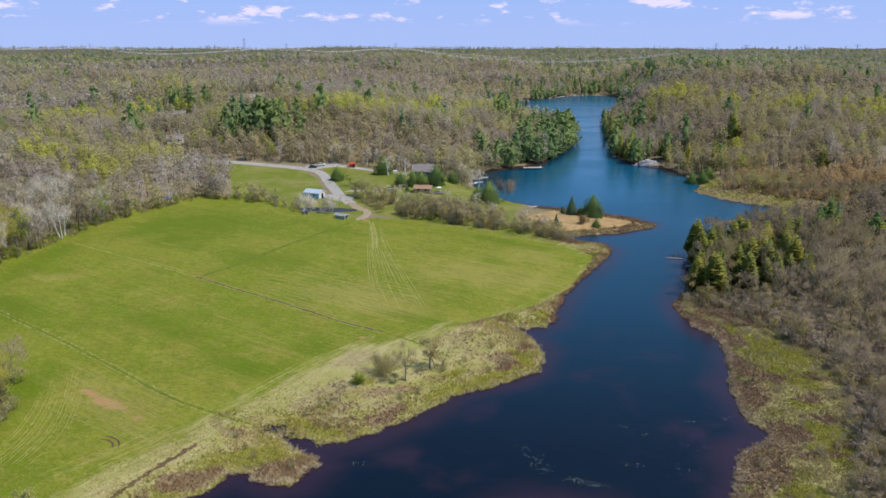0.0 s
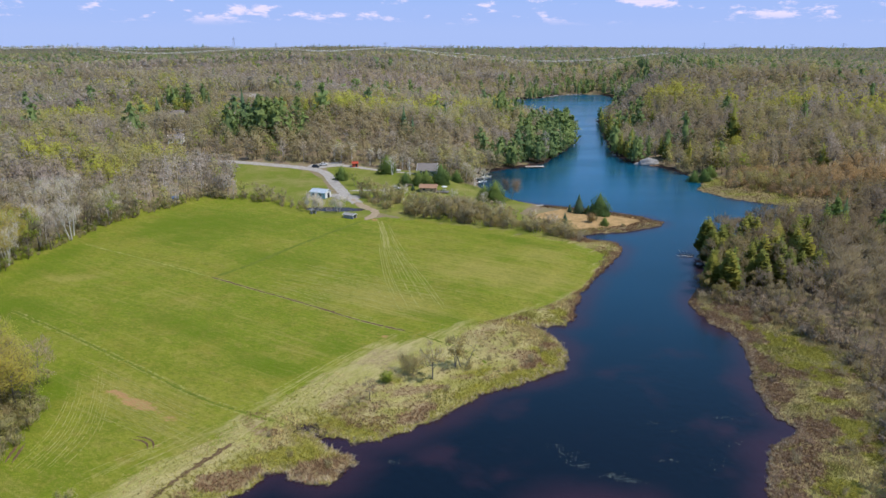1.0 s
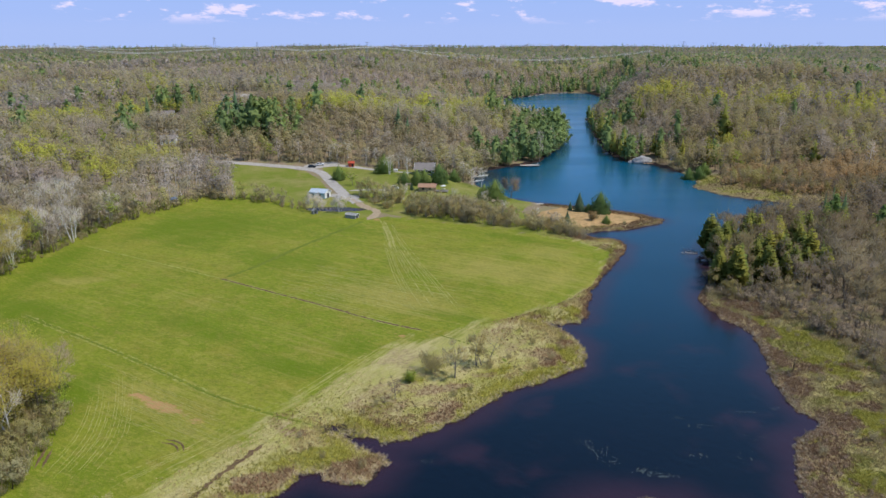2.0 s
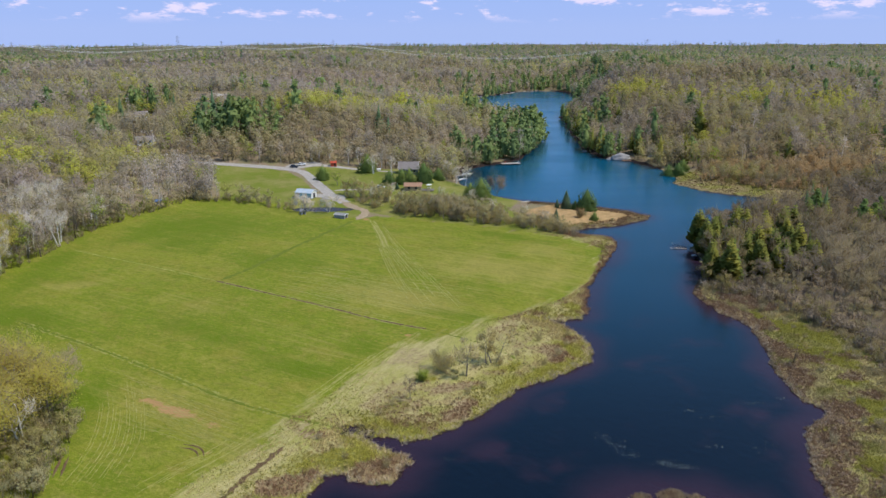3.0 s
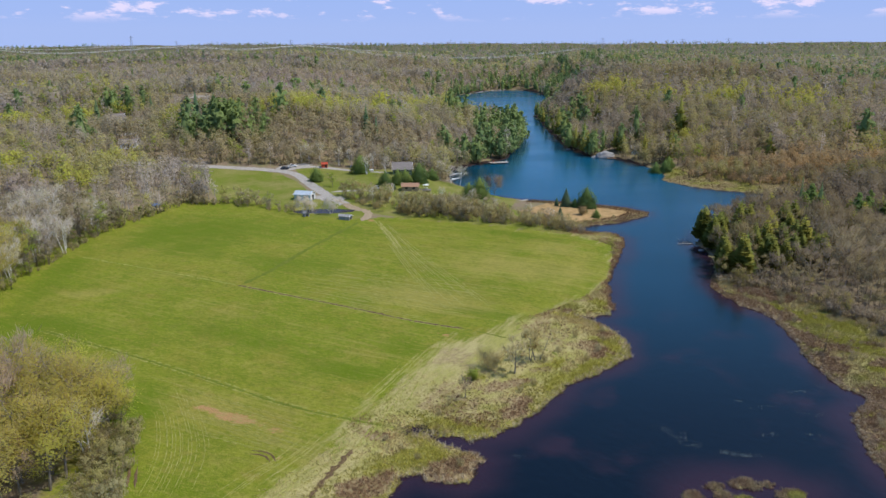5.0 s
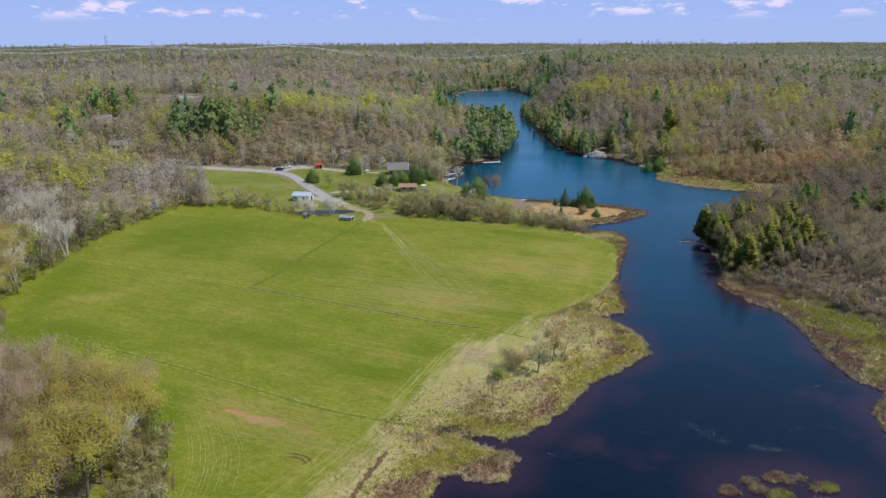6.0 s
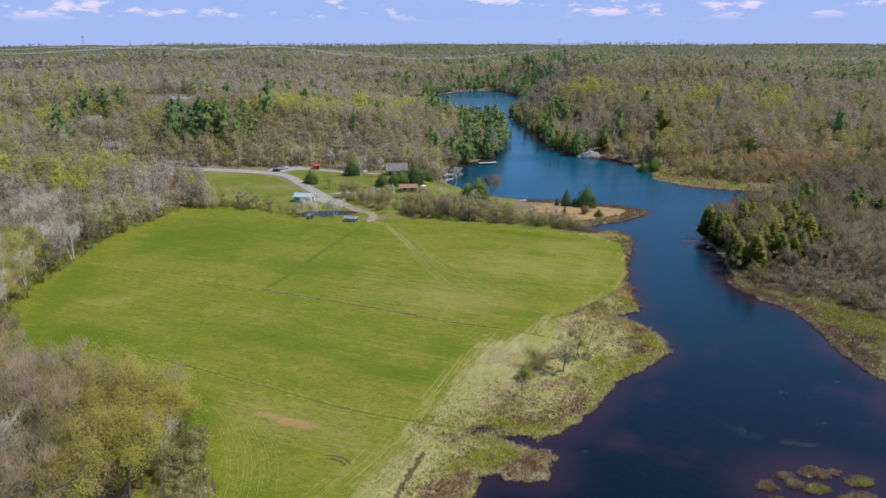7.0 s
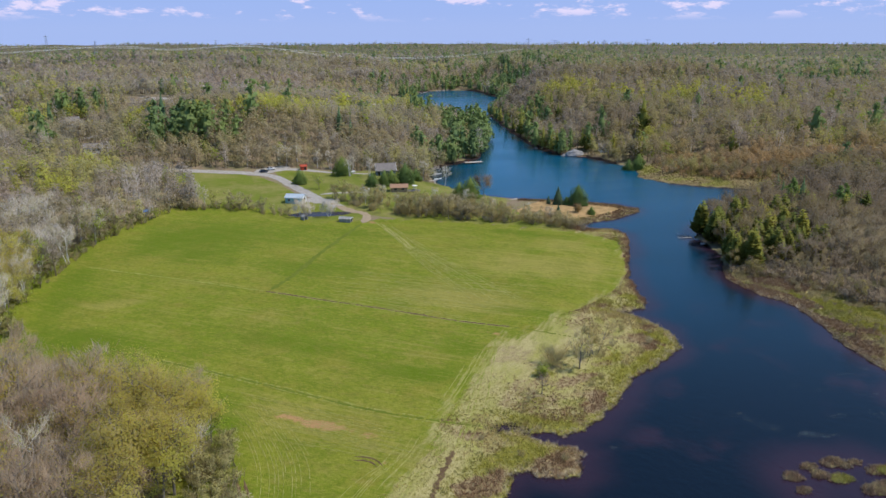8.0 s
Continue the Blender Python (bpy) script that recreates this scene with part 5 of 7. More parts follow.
CROWN_MATS = {0: (M_BARK, M_TWIG, M_BUD), 1: (M_BARK, M_OLIVE, M_BUD), 2: (M_BIRCH, M_PALE, M_FRESH), 3: (M_DARKBARK, M_PINE, M_PINE), 4: (M_DARKBARK, M_CEDAR, M_CEDAR),
              5: (M_DARKBARK, M_PINE, M_PINE), 8: (M_BIRCH, M_PALE, M_FRESH), 9: (M_BARK, M_TWIG, M_BUD), 10: (M_BARK, M_SCRUB, M_SCRUBBUD), 11: (M_BARK, M_OLIVE, M_SCRUBBUD), 14: (M_BARK, M_MAUVE, M_BUD), 15: (M_BARK, M_FRESH, M_FRESH), 6: (M_BARK, M_TWIG, M_FRESH), 7: (M_BARK, M_SCRUB, M_SCRUBBUD), 12: (M_DARKBARK, M_PINE, M_PINE), 16: (M_DARKBARK, M_SPRUCE, M_SPRUCE), 17: (M_DARKBARK, M_PINE, M_PINE), 13: (M_BARK, M_RUSSET, M_RUSSET)}
KIND_NAME = {16: ("spruce_tree", "dark pointed spruce", "tree"), 17: ("juniper", "round green juniper", "shrub"), 15: ("shrub", "rounded bush in fresh green leaf", "shrub"), 14: ("bare_tree", "leafless mauve-grey hardwood tree beside the field", "tree"), 12: ("pine_tree", "bushy green pine, full to the ground", "tree"), 13: ("shrub", "round russet-brown bush", "shrub"), 11: ("marsh_bush", "large rounded leafless bush in the marsh", "shrub"), 8: ("willow_tree", "pale leafless willow beside the pond", "tree"), 9: ("bare_tree", "broad leafless grey tree", "tree"), 10: ("sapling", "slender leafless sapling in the scrub", "tree"), 0: ("bare_tree", "leafless grey-brown hardwood tree in early spring", "tree"), 1: ("budding_tree", "hardwood tree hazy with yellow-green spring buds", "tree"),
             2: ("birch_tree", "slender white-barked birch with pale bare twigs", "tree"), 3: ("pine_tree", "tall broad green white pine with clumped needles", "tree"),
             4: ("cedar_tree", "narrow olive-green cedar on the wooded bank", "tree"), 5: ("spruce_tree", "dark green pointed spruce", "tree"),
             6: ("leafing_tree", "small tree in fresh light green leaf", "tree"), 7: ("shrub", "low grey-brown leafless shrub", "shrub")}
MASTER = {}


def tree_at(x, y, kind, scale=1.0, template=0, label="", group="", turn=None, sink=0.05):
    """A tree of its own, with trunk and crown."""
    key = (kind, template % len(NEAR[kind]))
    name, lab, cat = KIND_NAME[kind]
    if key not in MASTER:
        (v0, t0, m0), (v1, t1, m1) = NEAR[kind][key[1]]
        wood, twig, bud = CROWN_MATS[kind]
        t1, out = rounded(v1, t1, SOFT.get(kind, 0.7))
        MASTER[key] = (raw_mesh("trunk", v0, t0, [wood]), raw_mesh("crown", v1, t1, [twig, bud], m1, smooth_faces=True, normals=out))
    root = new(name)
    root.empty_display_size = 0.5
    root.matrix_basis = pose(x, y, gz(x, y) - sink, 0, 0, rng.uniform(0, 360) if turn is None else turn) @ Matrix.Diagonal((scale, scale, scale, 1))
    tagged(root, label or lab, cat, group)
    part("trunk", MASTER[key][0], root)
    part("crown", MASTER[key][1], root)
    return root


# woodland close to the farm and creek
x, y, d = scatter(60, 300, 4.9)
kind = choose_kind(x, y, d)
scale = rng.uniform(0.85, 1.28, len(x)) * np.where((x > 55) & (y < 320), np.where(kind >= 3, 1.15, 1.0), np.where(x < -60, 1.12, 1.0))
scale = scale * np.where((x < -60) & (y < 185), 0.75 + 0.25 * smooth(1, 9, -inside_distance(x, y, FIELD)), 1.0)
# low towards the marsh, taller inside the wood
scale = scale * np.where((x > 55) & (y < 320) & (kind < 3), 0.50 + 0.50 * smooth(2, 26, -inside_distance(x, y, RIGHT_MARSH)), 1.0)
# the trees that stand nearest the creek and field are things of their own
reach = np.hypot((x + 35) * 0.9, y)
order = np.argsort(reach)
single, count = np.zeros(len(x), bool), {k: 0 for k in range(8)}
for i in order:
    if count[kind[i]] < 130:
        count[kind[i]] += 1
        single[i] = True
for i in np.nonzero(single)[0]:
    tree_at(x[i], y[i], 14 if kind[i] == 0 and x[i] < 0 else int(kind[i]), float(scale[i]), int(rng.integers(10)), group="wood beside the field" if x[i] < 0 else "wood beside the creek")
rest = ~single
NEAR_SOUP = {k: [both(p) for p in v] for k, v in LIGHT.items()}
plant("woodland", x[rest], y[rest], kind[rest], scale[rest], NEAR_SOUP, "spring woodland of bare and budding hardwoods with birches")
x, y, d = scatter(300, 560, 5.3, 0.5)
kind = choose_kind(x, y, d)
# low growth along the edges of the wood
rim = np.maximum.reduce([inside_distance(x, y, p) for p in (FIELD, MEADOW, YARD)]) > -9
rim |= (d < 9) | (line_distance(x, y, ROAD) < 13) | (line_distance(x, y, DRIVE) < 11)
ex, ey = (np.repeat(q[rim], 3) + rng.normal(0, 2.0, rim.sum() * 3) for q in (x, y))
ok = forest_room(ex, ey, shore_distance(ex, ey))
plant("undergrowth", ex[ok], ey[ok], np.full(ok.sum(), 7), rng.uniform(0.5, 1.15, ok.sum()), MIDDLE, "leafless undergrowth along the edge of the wood")
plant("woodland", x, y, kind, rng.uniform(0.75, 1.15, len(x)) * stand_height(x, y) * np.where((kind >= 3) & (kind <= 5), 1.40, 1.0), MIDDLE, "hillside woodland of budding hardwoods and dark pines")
x, y, d = scatter(560, 1150, 7.6, 0.5)
kind = choose_kind(x, y, d)
plant("woodland", x, y, kind, rng.uniform(0.8, 1.15, len(x)) * stand_height(x, y) * 1.05, FAR, "distant mixed woodland on rolling hills")
x, y, d = scatter(1150, 2100, 15, 0.5)
kind = choose_kind(x, y, d)
plant("woodland", x, y, kind, rng.uniform(1.0, 1.6, len(x)), VAST, "far woodland towards the horizon")
x, y, d = scatter(2100, 4700, 50, 0.5)
kind = choose_kind(x, y, d)
plant("woodland", x, y, kind, rng.uniform(1.0, 1.8, len(x)), VAST, "far woodland along the horizon")

# ---------------------------------------------------------------- road, tracks, ditches
M_GRAVEL = plain("gravel", (0.31, 0.285, 0.25), (0.41, 0.38, 0.34), 1.2, 0.95, 0.1, bump=0.4)
M_DIRT = plain("packed_dirt", (0.30, 0.23, 0.15), (0.38, 0.30, 0.20), 1.0, 0.95, 0.1, bump=0.4)
M_MUD = plain("wet_mud", (0.105, 0.066, 0.034), (0.175, 0.120, 0.066), 0.5, 0.95, 0.08, bump=0.5)
M_STRAW = plain("cut_straw", (0.345, 0.315, 0.115), (0.275, 0.275, 0.070), 0.9, 0.95, 0.1)
M_FAINT = plain("pressed_grass", (0.225, 0.245, 0.048), (0.310, 0.298, 0.088), 1.5, 0.95, 0.1)
M_DARKGRASS = plain("dark_grass", (0.118, 0.150, 0.016), (0.15, 0.172, 0.026), 1.2, 0.95, 0.1)


def spline(pts, step):
    """Evenly spaced places on a smooth line through pts."""
    p = np.array([pts[0]] + list(pts) + [pts[-1]], float)
    out = []
    for i in range(1, len(p) - 2):
        n = max(2, int(np.linalg.norm(p[i + 1] - p[i]) / step))
        t = (np.arange(n) / n)[:, None]
        out.append(0.5 * (2 * p[i] + (p[i + 1] - p[i - 1]) * t + (2 * p[i - 1] - 5 * p[i] + 4 * p[i + 1] - p[i + 2]) * t ** 2 + (3 * p[i] - p[i - 1] - 3 * p[i + 1] + p[i + 2]) * t ** 3))
    return np.concatenate(out + [p[-2:-1]])


def ribbon(pts, width, step=1.0, lift=0.07, ragged=0.2, gaps=0.0, taper=True):
    """Corners and quads of a band that lies on the ground."""
    c = spline(pts, step)
    w = unit(np.gradient(c, axis=0))
    s = np.stack([-w[:, 1], w[:, 0]], 1)
    n = len(c)
    wl, wr = (width / 2 * (1 + ragged * rng.normal(size=n)) for _ in range(2))
    if taper:
        end = np.clip(np.minimum(np.arange(n), n - 1 - np.arange(n)) / 4, 0.15, 1)
        wl, wr = wl * end, wr * end
    cols = [c + s * (wl * f if f > 0 else wr * f)[:, None] for f in (-1, -0.4, 0.4, 1)]
    P = np.stack(cols, 1)
    z = ground(P[..., 0], P[..., 1]) + lift * np.array([0.3, 1, 1, 0.3])
    V = np.concatenate([P, z[..., None]], -1).reshape(-1, 3)
    i = (np.arange(n - 1)[:, None] * 4 + np.arange(3)[None]).ravel()
    F = np.stack([i, i + 1, i + 5, i + 4], 1)
    if gaps:
        F = F[np.repeat(rng.uniform(size=n - 1) > gaps, 3)]
    return V, F


def bands(name, parts_, mat, label, category, kind="structure"):
    V, F, b = [], [], 0
    for v, f in parts_:
        V.append(v); F.append(f + b); b += len(v)
    return tagged(new(name, raw_mesh(name, np.concatenate(V), np.concatenate(F), [mat])), label, category, kind=kind)


bands("road", [ribbon(ROAD[:9], 5.4, 1.2, 0.10, 0.05, taper=False)], M_GRAVEL, "pale grey gravel farm road curving past the field", "road")
bands("gravel_yard", [ribbon([(-56, 327), (-50, 329), (-44, 322)], 9, 1, 0.13, 0.12), ribbon([(-47, 331), (-42, 322)], 8.5, 1, 0.12, 0.1)], M_GRAVEL, "gravel turning area in front of the shed", "road")
bands("farm_track", [ribbon(ROAD[7:], 3.4, 1, 0.11, 0.1)], M_DIRT, "sandy dirt track leading into the field", "track")
bands("driveway", [ribbon(DRIVE, 3.6, 1.2, 0.09, 0.08), ribbon([(-75, 390), (-68, 397), (-56, 400)], 5, 1.2, 0.08, 0.1)], M_GRAVEL, "gravel driveway to the grey-roofed house", "road")
bands("lane", [ribbon(LANE, 2.4, 1.0, 0.08, 0.1)], M_GRAVEL, "narrow pale lane across the lawn", "road")
bands("rubble_clearing", [ribbon([(-147, 560), (-140, 565), (-133, 566), (-127, 564)], 7.5, 1.5, 0.12, 0.4), ribbon([(-150, 568), (-143, 573)], 5, 1.5, 0.12, 0.4)], M_GRAVEL, "pale rubble clearing on the wooded hillside", "ground")
bands("clearing", [ribbon([(184, 423), (192, 424.5), (199, 424)], 3.2, 1.5, 0.12, 0.4), ribbon([(219, 402), (228, 401.5)], 3.0, 1.5, 0.12, 0.4), ribbon([(248, 388), (256, 388.5), (264, 387)], 4.0, 1.5, 0.12, 0.4)], M_DIRT, "pale bare openings among the hillside trees", "ground")
bands("lane", [ribbon([(-188, 507), (-178, 498), (-166, 496), (-158, 500)], 3.0, 1.2, 0.10, 0.2)], M_GRAVEL, "gravel lane between the houses in the wood", "road")
DITCH_A = [(-74, 209.5), (-59, 199), (-44, 188.7), (-27, 176.3), (-15, 169.3)]
DITCH_A2 = [(-15, 169.3), (-3.6, 159.5), (4.1, 150.1), (9.6, 139.5)]
DITCH_B = [(-116, 179), (-97, 165.5), (-72, 147.1), (-55, 134), (-45.5, 128.6), (-38, 125.5), (-33, 123.6)]
bands("field_ditch", [ribbon(DITCH_A, 0.85, 0.5, 0.06, 0.5, 0.04)], M_MUD, "narrow muddy drainage ditch across the hay field", "ditch")
bands("field_ditch", [ribbon(DITCH_A2, 0.45, 0.6, 0.05, 0.6, 0.25)], M_DARKGRASS, "grassy drainage furrow through the marsh", "ditch")
bands("field_ditch", [ribbon([(-127, 243.5), (-100, 226.7), (-74, 209.5)], 0.5, 0.7, 0.05, 0.5, 0.05)], M_FAINT, "faint straw-lined furrow across the hay field", "ditch")
bands("field_ditch", [ribbon(DITCH_B, 0.6, 0.5, 0.05, 0.5, 0.1)], M_DARKGRASS, "overgrown drainage ditch along the field", "ditch")
bands("vehicle_track", [ribbon([(-43.9, 117.6), (-46.3, 113.6), (-49, 109), (-51.5, 104), (-53, 99), (-54, 90)], 0.9, 0.5, 0.08, 0.45)], M_MUD, "dark muddy vehicle track along the marsh edge", "track")
bands("vehicle_track", [ribbon([(-36, 284), (-44, 268), (-56, 244), (-66, 222), (-73, 210)], 1.6, 1.0, 0.04, 0.35)], M_DARKGRASS, "faint dark wheel track across the hay field", "track")
bands("wheel_rut", [ribbon([(-61.8, 117.8), (-60.2, 117.4), (-58.8, 116.3), (-58.1, 114.6)], 0.42, 0.4, 0.07, 0.2), ribbon([(-61.6, 118.9), (-59.6, 118.3), (-57.9, 116.8), (-57.2, 114.7)], 0.36, 0.4, 0.07, 0.2)], M_MUD, "pair of curved muddy wheel ruts in the grass", "track")
bands("wheel_rut", [ribbon([(-81.2, 116.5), (-80.8, 113.5), (-80.2, 110)], 0.55, 0.5, 0.07, 0.2), ribbon([(-80.0, 116.3), (-79.6, 113.5), (-79.0, 110)], 0.5, 0.5, 0.07, 0.2)], M_MUD, "short pair of muddy wheel ruts near the wood", "track")
bands("ditch_edge", [ribbon([(a, b + o) for a, b in DITCH_B], 0.30, 0.5, 0.06, 0.8, 0.35) for o in (-0.8, 0.7)] + [ribbon([(a, b + o) for a, b in DITCH_A], 0.4, 0.5, 0.06, 0.6, 0.05) for o in (-0.65, 0.65)], M_FAINT, "pale dry grass along both edges of the field ditches", "grass", "stuff")
# pale mown lines and wheel marks left in the hay
lines = []


def swath(n, gap, route, width):
    """Uneven parallel lines; route gives the line at an offset in metres."""
    for k in range(n):
        o = k * gap + rng.normal(0, gap * 0.25)
        c = spline(route(o), 1.0)
        a, b = sorted(rng.uniform(0, 1, 2))
        a, b = a * 0.6, 1 - (1 - b) * 0.6
        c = c[int(a * len(c)):max(int(b * len(c)), int(a * len(c)) + 6)]
        if len(c) > 4:
            lines.append(ribbon([tuple(q) for q in c[::3]], width, 0.7, 0.045, 0.7, 0.06))


swath(16, 0.8, lambda o: [(-30.5 + o * 0.30, 287), (-26.5 + o * 0.65, 245), (-22 + o * 1.05, 208), (-15.5 + o * 1.1, 178)], 0.17)
swath(2, 1.6, lambda o: [(-30.5 + o, 288), (-26.5 + o, 262), (-23.5 + o, 235), (-18 + o, 205)], 0.5)
swath(26, 0.9, lambda o: [(-62 + o * 0.4, 203.5 + o), (-38 + o * 0.9, 186.5 + o), (-16 + o, 171.8 + o)], 0.16)
swath(22, 1.0, lambda o: [(-88 + o * 0.7, 152 - o * 1.2), (-70 + o * 0.6, 140 - o * 1.1), (-52 + o * 0.2, 126.5 - o * 0.8)], 0.09)
swath(14, 0.7, lambda o: [(-86 + o, 147 - o * 0.2), (-80.5 + o, 132 - o * 0.3), (-78 + o, 118), (-79 + o, 104)], 0.08)
swath(9, 0.75, lambda o: [(-47 - o, 124.5 - o * 0.3), (-51.5 - o, 117.5 - o * 0.3), (-57.5 - o, 110.5), (-63 - o, 103)], 0.09)
swath(6, 1.0, lambda o: [(-22 - o, 160), (-30 - o, 146), (-38 - o, 134), (-44 - o, 128)], 0.15)
bands("mown_lines", lines, M_STRAW, "pale mown lines and wheel marks in the hay", "grass", "stuff")
lines = [ribbon([(-20.5, 163 - 0.2 * k), (-29 + 0.5 * k, 148), (-37 + 0.75 * k, 132), (-44 + 0.4 * k, 117)], 0.22, 0.8, 0.05, 0.6, 0.1) for k in (0, 1.6, 4.6)]
bands("marsh_path", lines, M_FAINT, "pale trampled wheel tracks through straw grass", "track", "stuff")

# ---------------------------------------------------------------- sedge, reeds, lilies
def tufts(name, x, y, tone, h, label, blades=6):
    n = len(x)
    z = ground(x, y) - 0.05
    base = np.repeat(np.stack([x, y, z], 1), blades, 0) + np.concatenate([rng.normal(0, 0.16, (n * blades, 2)), np.zeros((n * blades, 1))], 1)
    hh = np.repeat(h, blades) * rng.uniform(0.6, 1.2, n * blades)
    way = unit(np.concatenate([rng.normal(0, 0.75, (n * blades, 2)), np.ones((n * blades, 1))], 1))
    s = Soup()
    s.slivers(base, way, 0.11 * rng.uniform(0.6, 1.5, n * blades), hh, rng)
    v, t, _ = s.arrays()
    c = np.repeat(tone, blades, 0) * rng.uniform(0.8, 1.2, (n * blades, 1))
    return tagged(new(name, raw_mesh(name, v, t, [M_SEDGE], colours={"tint": np.tile(c, (3, 1))})), label, "grass", kind="stuff")


def marsh_places(n, x0, x1, y0, y1, test):
    x, y = rng.uniform(x0, x1, n), rng.uniform(y0, y1, n)
    d = shore_distance(x, y)
    ok = test(x, y, d)
    return x[ok], y[ok], d[ok]


def marsh_tone(x, y, d):
    straw, moss, rust, olive = np.array((0.42, 0.345, 0.175)), np.array((0.37, 0.345, 0.075)), np.array((0.255, 0.165, 0.10)), np.array((0.31, 0.29, 0.085))
    a = smooth(0.40, 0.58, vnoise(x, y, 7, 91, 3))[:, None]
    c = straw * (1 - a) + olive * a
    u = rng.uniform(-0.25, 0.25, (2, len(x)))
    b, m = (smooth(0.30, 0.70, brown_mask(x, y, d) + u[0])[:, None], smooth(0.30, 0.70, moss_mask(x, y, d) + u[1])[:, None])
    c = c * (1 - m) + moss * m
    c = c * (1 - b) + rust * b
    tips = (smooth(2.4, 0.6, d) * (rng.uniform(size=len(x)) < 0.45) * (y < 178))[:, None]
    c = c * (1 - tips) + np.array((0.52, 0.44, 0.32)) * tips
    low = ((x > 4) & (x < 32) & (y < 104))[:, None]
    mixed = np.clip(vnoise(x, y, 1.6, 93, 2)[:, None] * 2.4 - 0.7, 0, 1)
    return np.where(low, np.where((np.hypot((x - 17.2) / 2.2, (y - 93.6) / 1.2) < 1) | (np.hypot((x - 26) / 1.6, (y - 93.6) / 1.2) < 1), 1, 0)[:, None] * np.array((0.06, 0.13, -0.05)) + np.array((0.44, 0.345, 0.20)) * (1 - mixed) + np.array((0.30, 0.205, 0.13)) * mixed, c)


x, y, d = marsh_places(110000, -60, 60, 95, 262, lambda x, y, d: (d > 0.05) & (d < 22) & (inside_distance(x, y, FIELD) < 0.8) & (line_distance(x, y, WEST_SHORE) < 30) & (rng.uniform(size=len(x)) < smooth(24, 6, d) * 0.9 + 0.1))
tufts("sedge", x, y, marsh_tone(x, y, d) * (1.35, 1.30, 1.2), (0.15 + 0.38 * vnoise(x, y, 4, 97, 2)) * (1 + 1.7 * smooth(10, 3, d)), "straw, moss green and rust-coloured sedge along the creek", 5)
x, y, d = marsh_places(60000, 36, 90, 84, 206, lambda x, y, d: (d > 0.05) & (inside_distance(x, y, RIGHT_MARSH) > -4) & (x > 40))
tn = marsh_tone(x, y, d)
tufts("sedge", x, y, tn, 0.25 + 0.60 * vnoise(x, y, 4, 97, 2), "brown and mossy sedge on the wooded bank", 5)
x, y, d = marsh_places(5000, 6, 29, 84, 102, lambda x, y, d: d > 0.0)
tufts("sedge", x, y, marsh_tone(x, y, d * 0 + 9), 0.4 + 0.7 * vnoise(x, y, 3, 97, 2), "sedge tussocks on low islets", 5)
x, y, d = marsh_places(16000, 30, 90, 252, 316, lambda x, y, d: (d > 0.05) & (d < 7) & (inside_distance(x, y, PENINSULA) > -9))
tufts("sedge", x, y, marsh_tone(x, y, d * 0 + 12) * (0.8, 0.72, 0.7), 0.4 + 0.7 * vnoise(x, y, 4, 97, 2), "brown reeds around the grassy point", 5)
x, y, d = marsh_places(26000, 112, 285, 290, 388, lambda x, y, d: (d > 0.1) & (inside_distance(x, y, BAY_MARSH) > -2))
tufts("sedge", x, y, marsh_tone(x, y, d * 0 + 6) * (0.60, 0.63, 0.46), 0.4 + 0.6 * vnoise(x, y, 4, 97, 2), "straw and olive marsh grass beside the bay", 4)
# tall grass along the overgrown ditch
c = spline(DITCH_B, 0.35)
o = rng.normal(0, 0.45, c.shape)
tufts("ditch_grass", c[:, 0] + o[:, 0], c[:, 1] + o[:, 1], np.where(rng.uniform(size=(len(c), 1)) < 0.7, (0.46, 0.41, 0.20), (0.20, 0.25, 0.05)), np.full(len(c), 0.16), "tall dry grass along the drainage ditch", 4)
c = spline(DITCH_A, 0.5)
o = rng.normal(0, 0.55, c.shape)
tufts("ditch_grass", c[:, 0] + o[:, 0], c[:, 1] + o[:, 1], np.where(rng.uniform(size=(len(c), 1)) < 0.5, (0.34, 0.25, 0.14), (0.25, 0.27, 0.06)), np.full(len(c), 0.2), "short brown grass along the muddy ditch", 4)

M_LILY = plain("lily_leaf", (0.20, 0.23, 0.15), (0.33, 0.35, 0.26), 0.4, 0.4, 0.4)


def lilies(spots):
    s = Soup()
    for cx, cy, sx, sy, n in spots:
        for _ in range(n):
            px, py = cx + rng.normal(0, sx), cy + rng.normal(0, sy) - 0.35 * 0
            r = rng.uniform(0.04, 0.095)
            a = np.arange(7) * 0.84 + rng.uniform(0, 6)
            v = np.concatenate([[(px, py, 0.03)], np.stack([px + r * np.cos(a), py + r * np.sin(a), np.full(7, 0.018)], 1)])
            s.add(v, [(0, i, i + 1) for i in range(1, 7)])
    v, t, _ = s.arrays()
    return tagged(new("water_lilies", raw_mesh("water_lilies", v, t, [M_LILY])), "scattered pale floating lily leaves on dark water", "lily", kind="stuff")


lilies([(13.8, 117.5, 0.8, 0.8, 16), (15, 114, 0.9, 1.2, 30), (17, 110.5, 0.9, 0.6, 20), (21.7, 107.6, 1.0, 0.5, 34), (24.6, 106, 1.0, 0.5, 36), (33, 112, 1.0, 0.5, 12), (41, 111, 1.2, 0.8, 14),
        (36.8, 121.9, 0.9, 0.4, 10), (48, 127, 1.5, 0.4, 12), (33.5, 125, 0.8, 0.3, 8), (-15.5, 112, 0.7, 0.4, 10), (46, 118, 1.6, 0.6, 10), (54, 128, 0.6, 0.5, 8)])

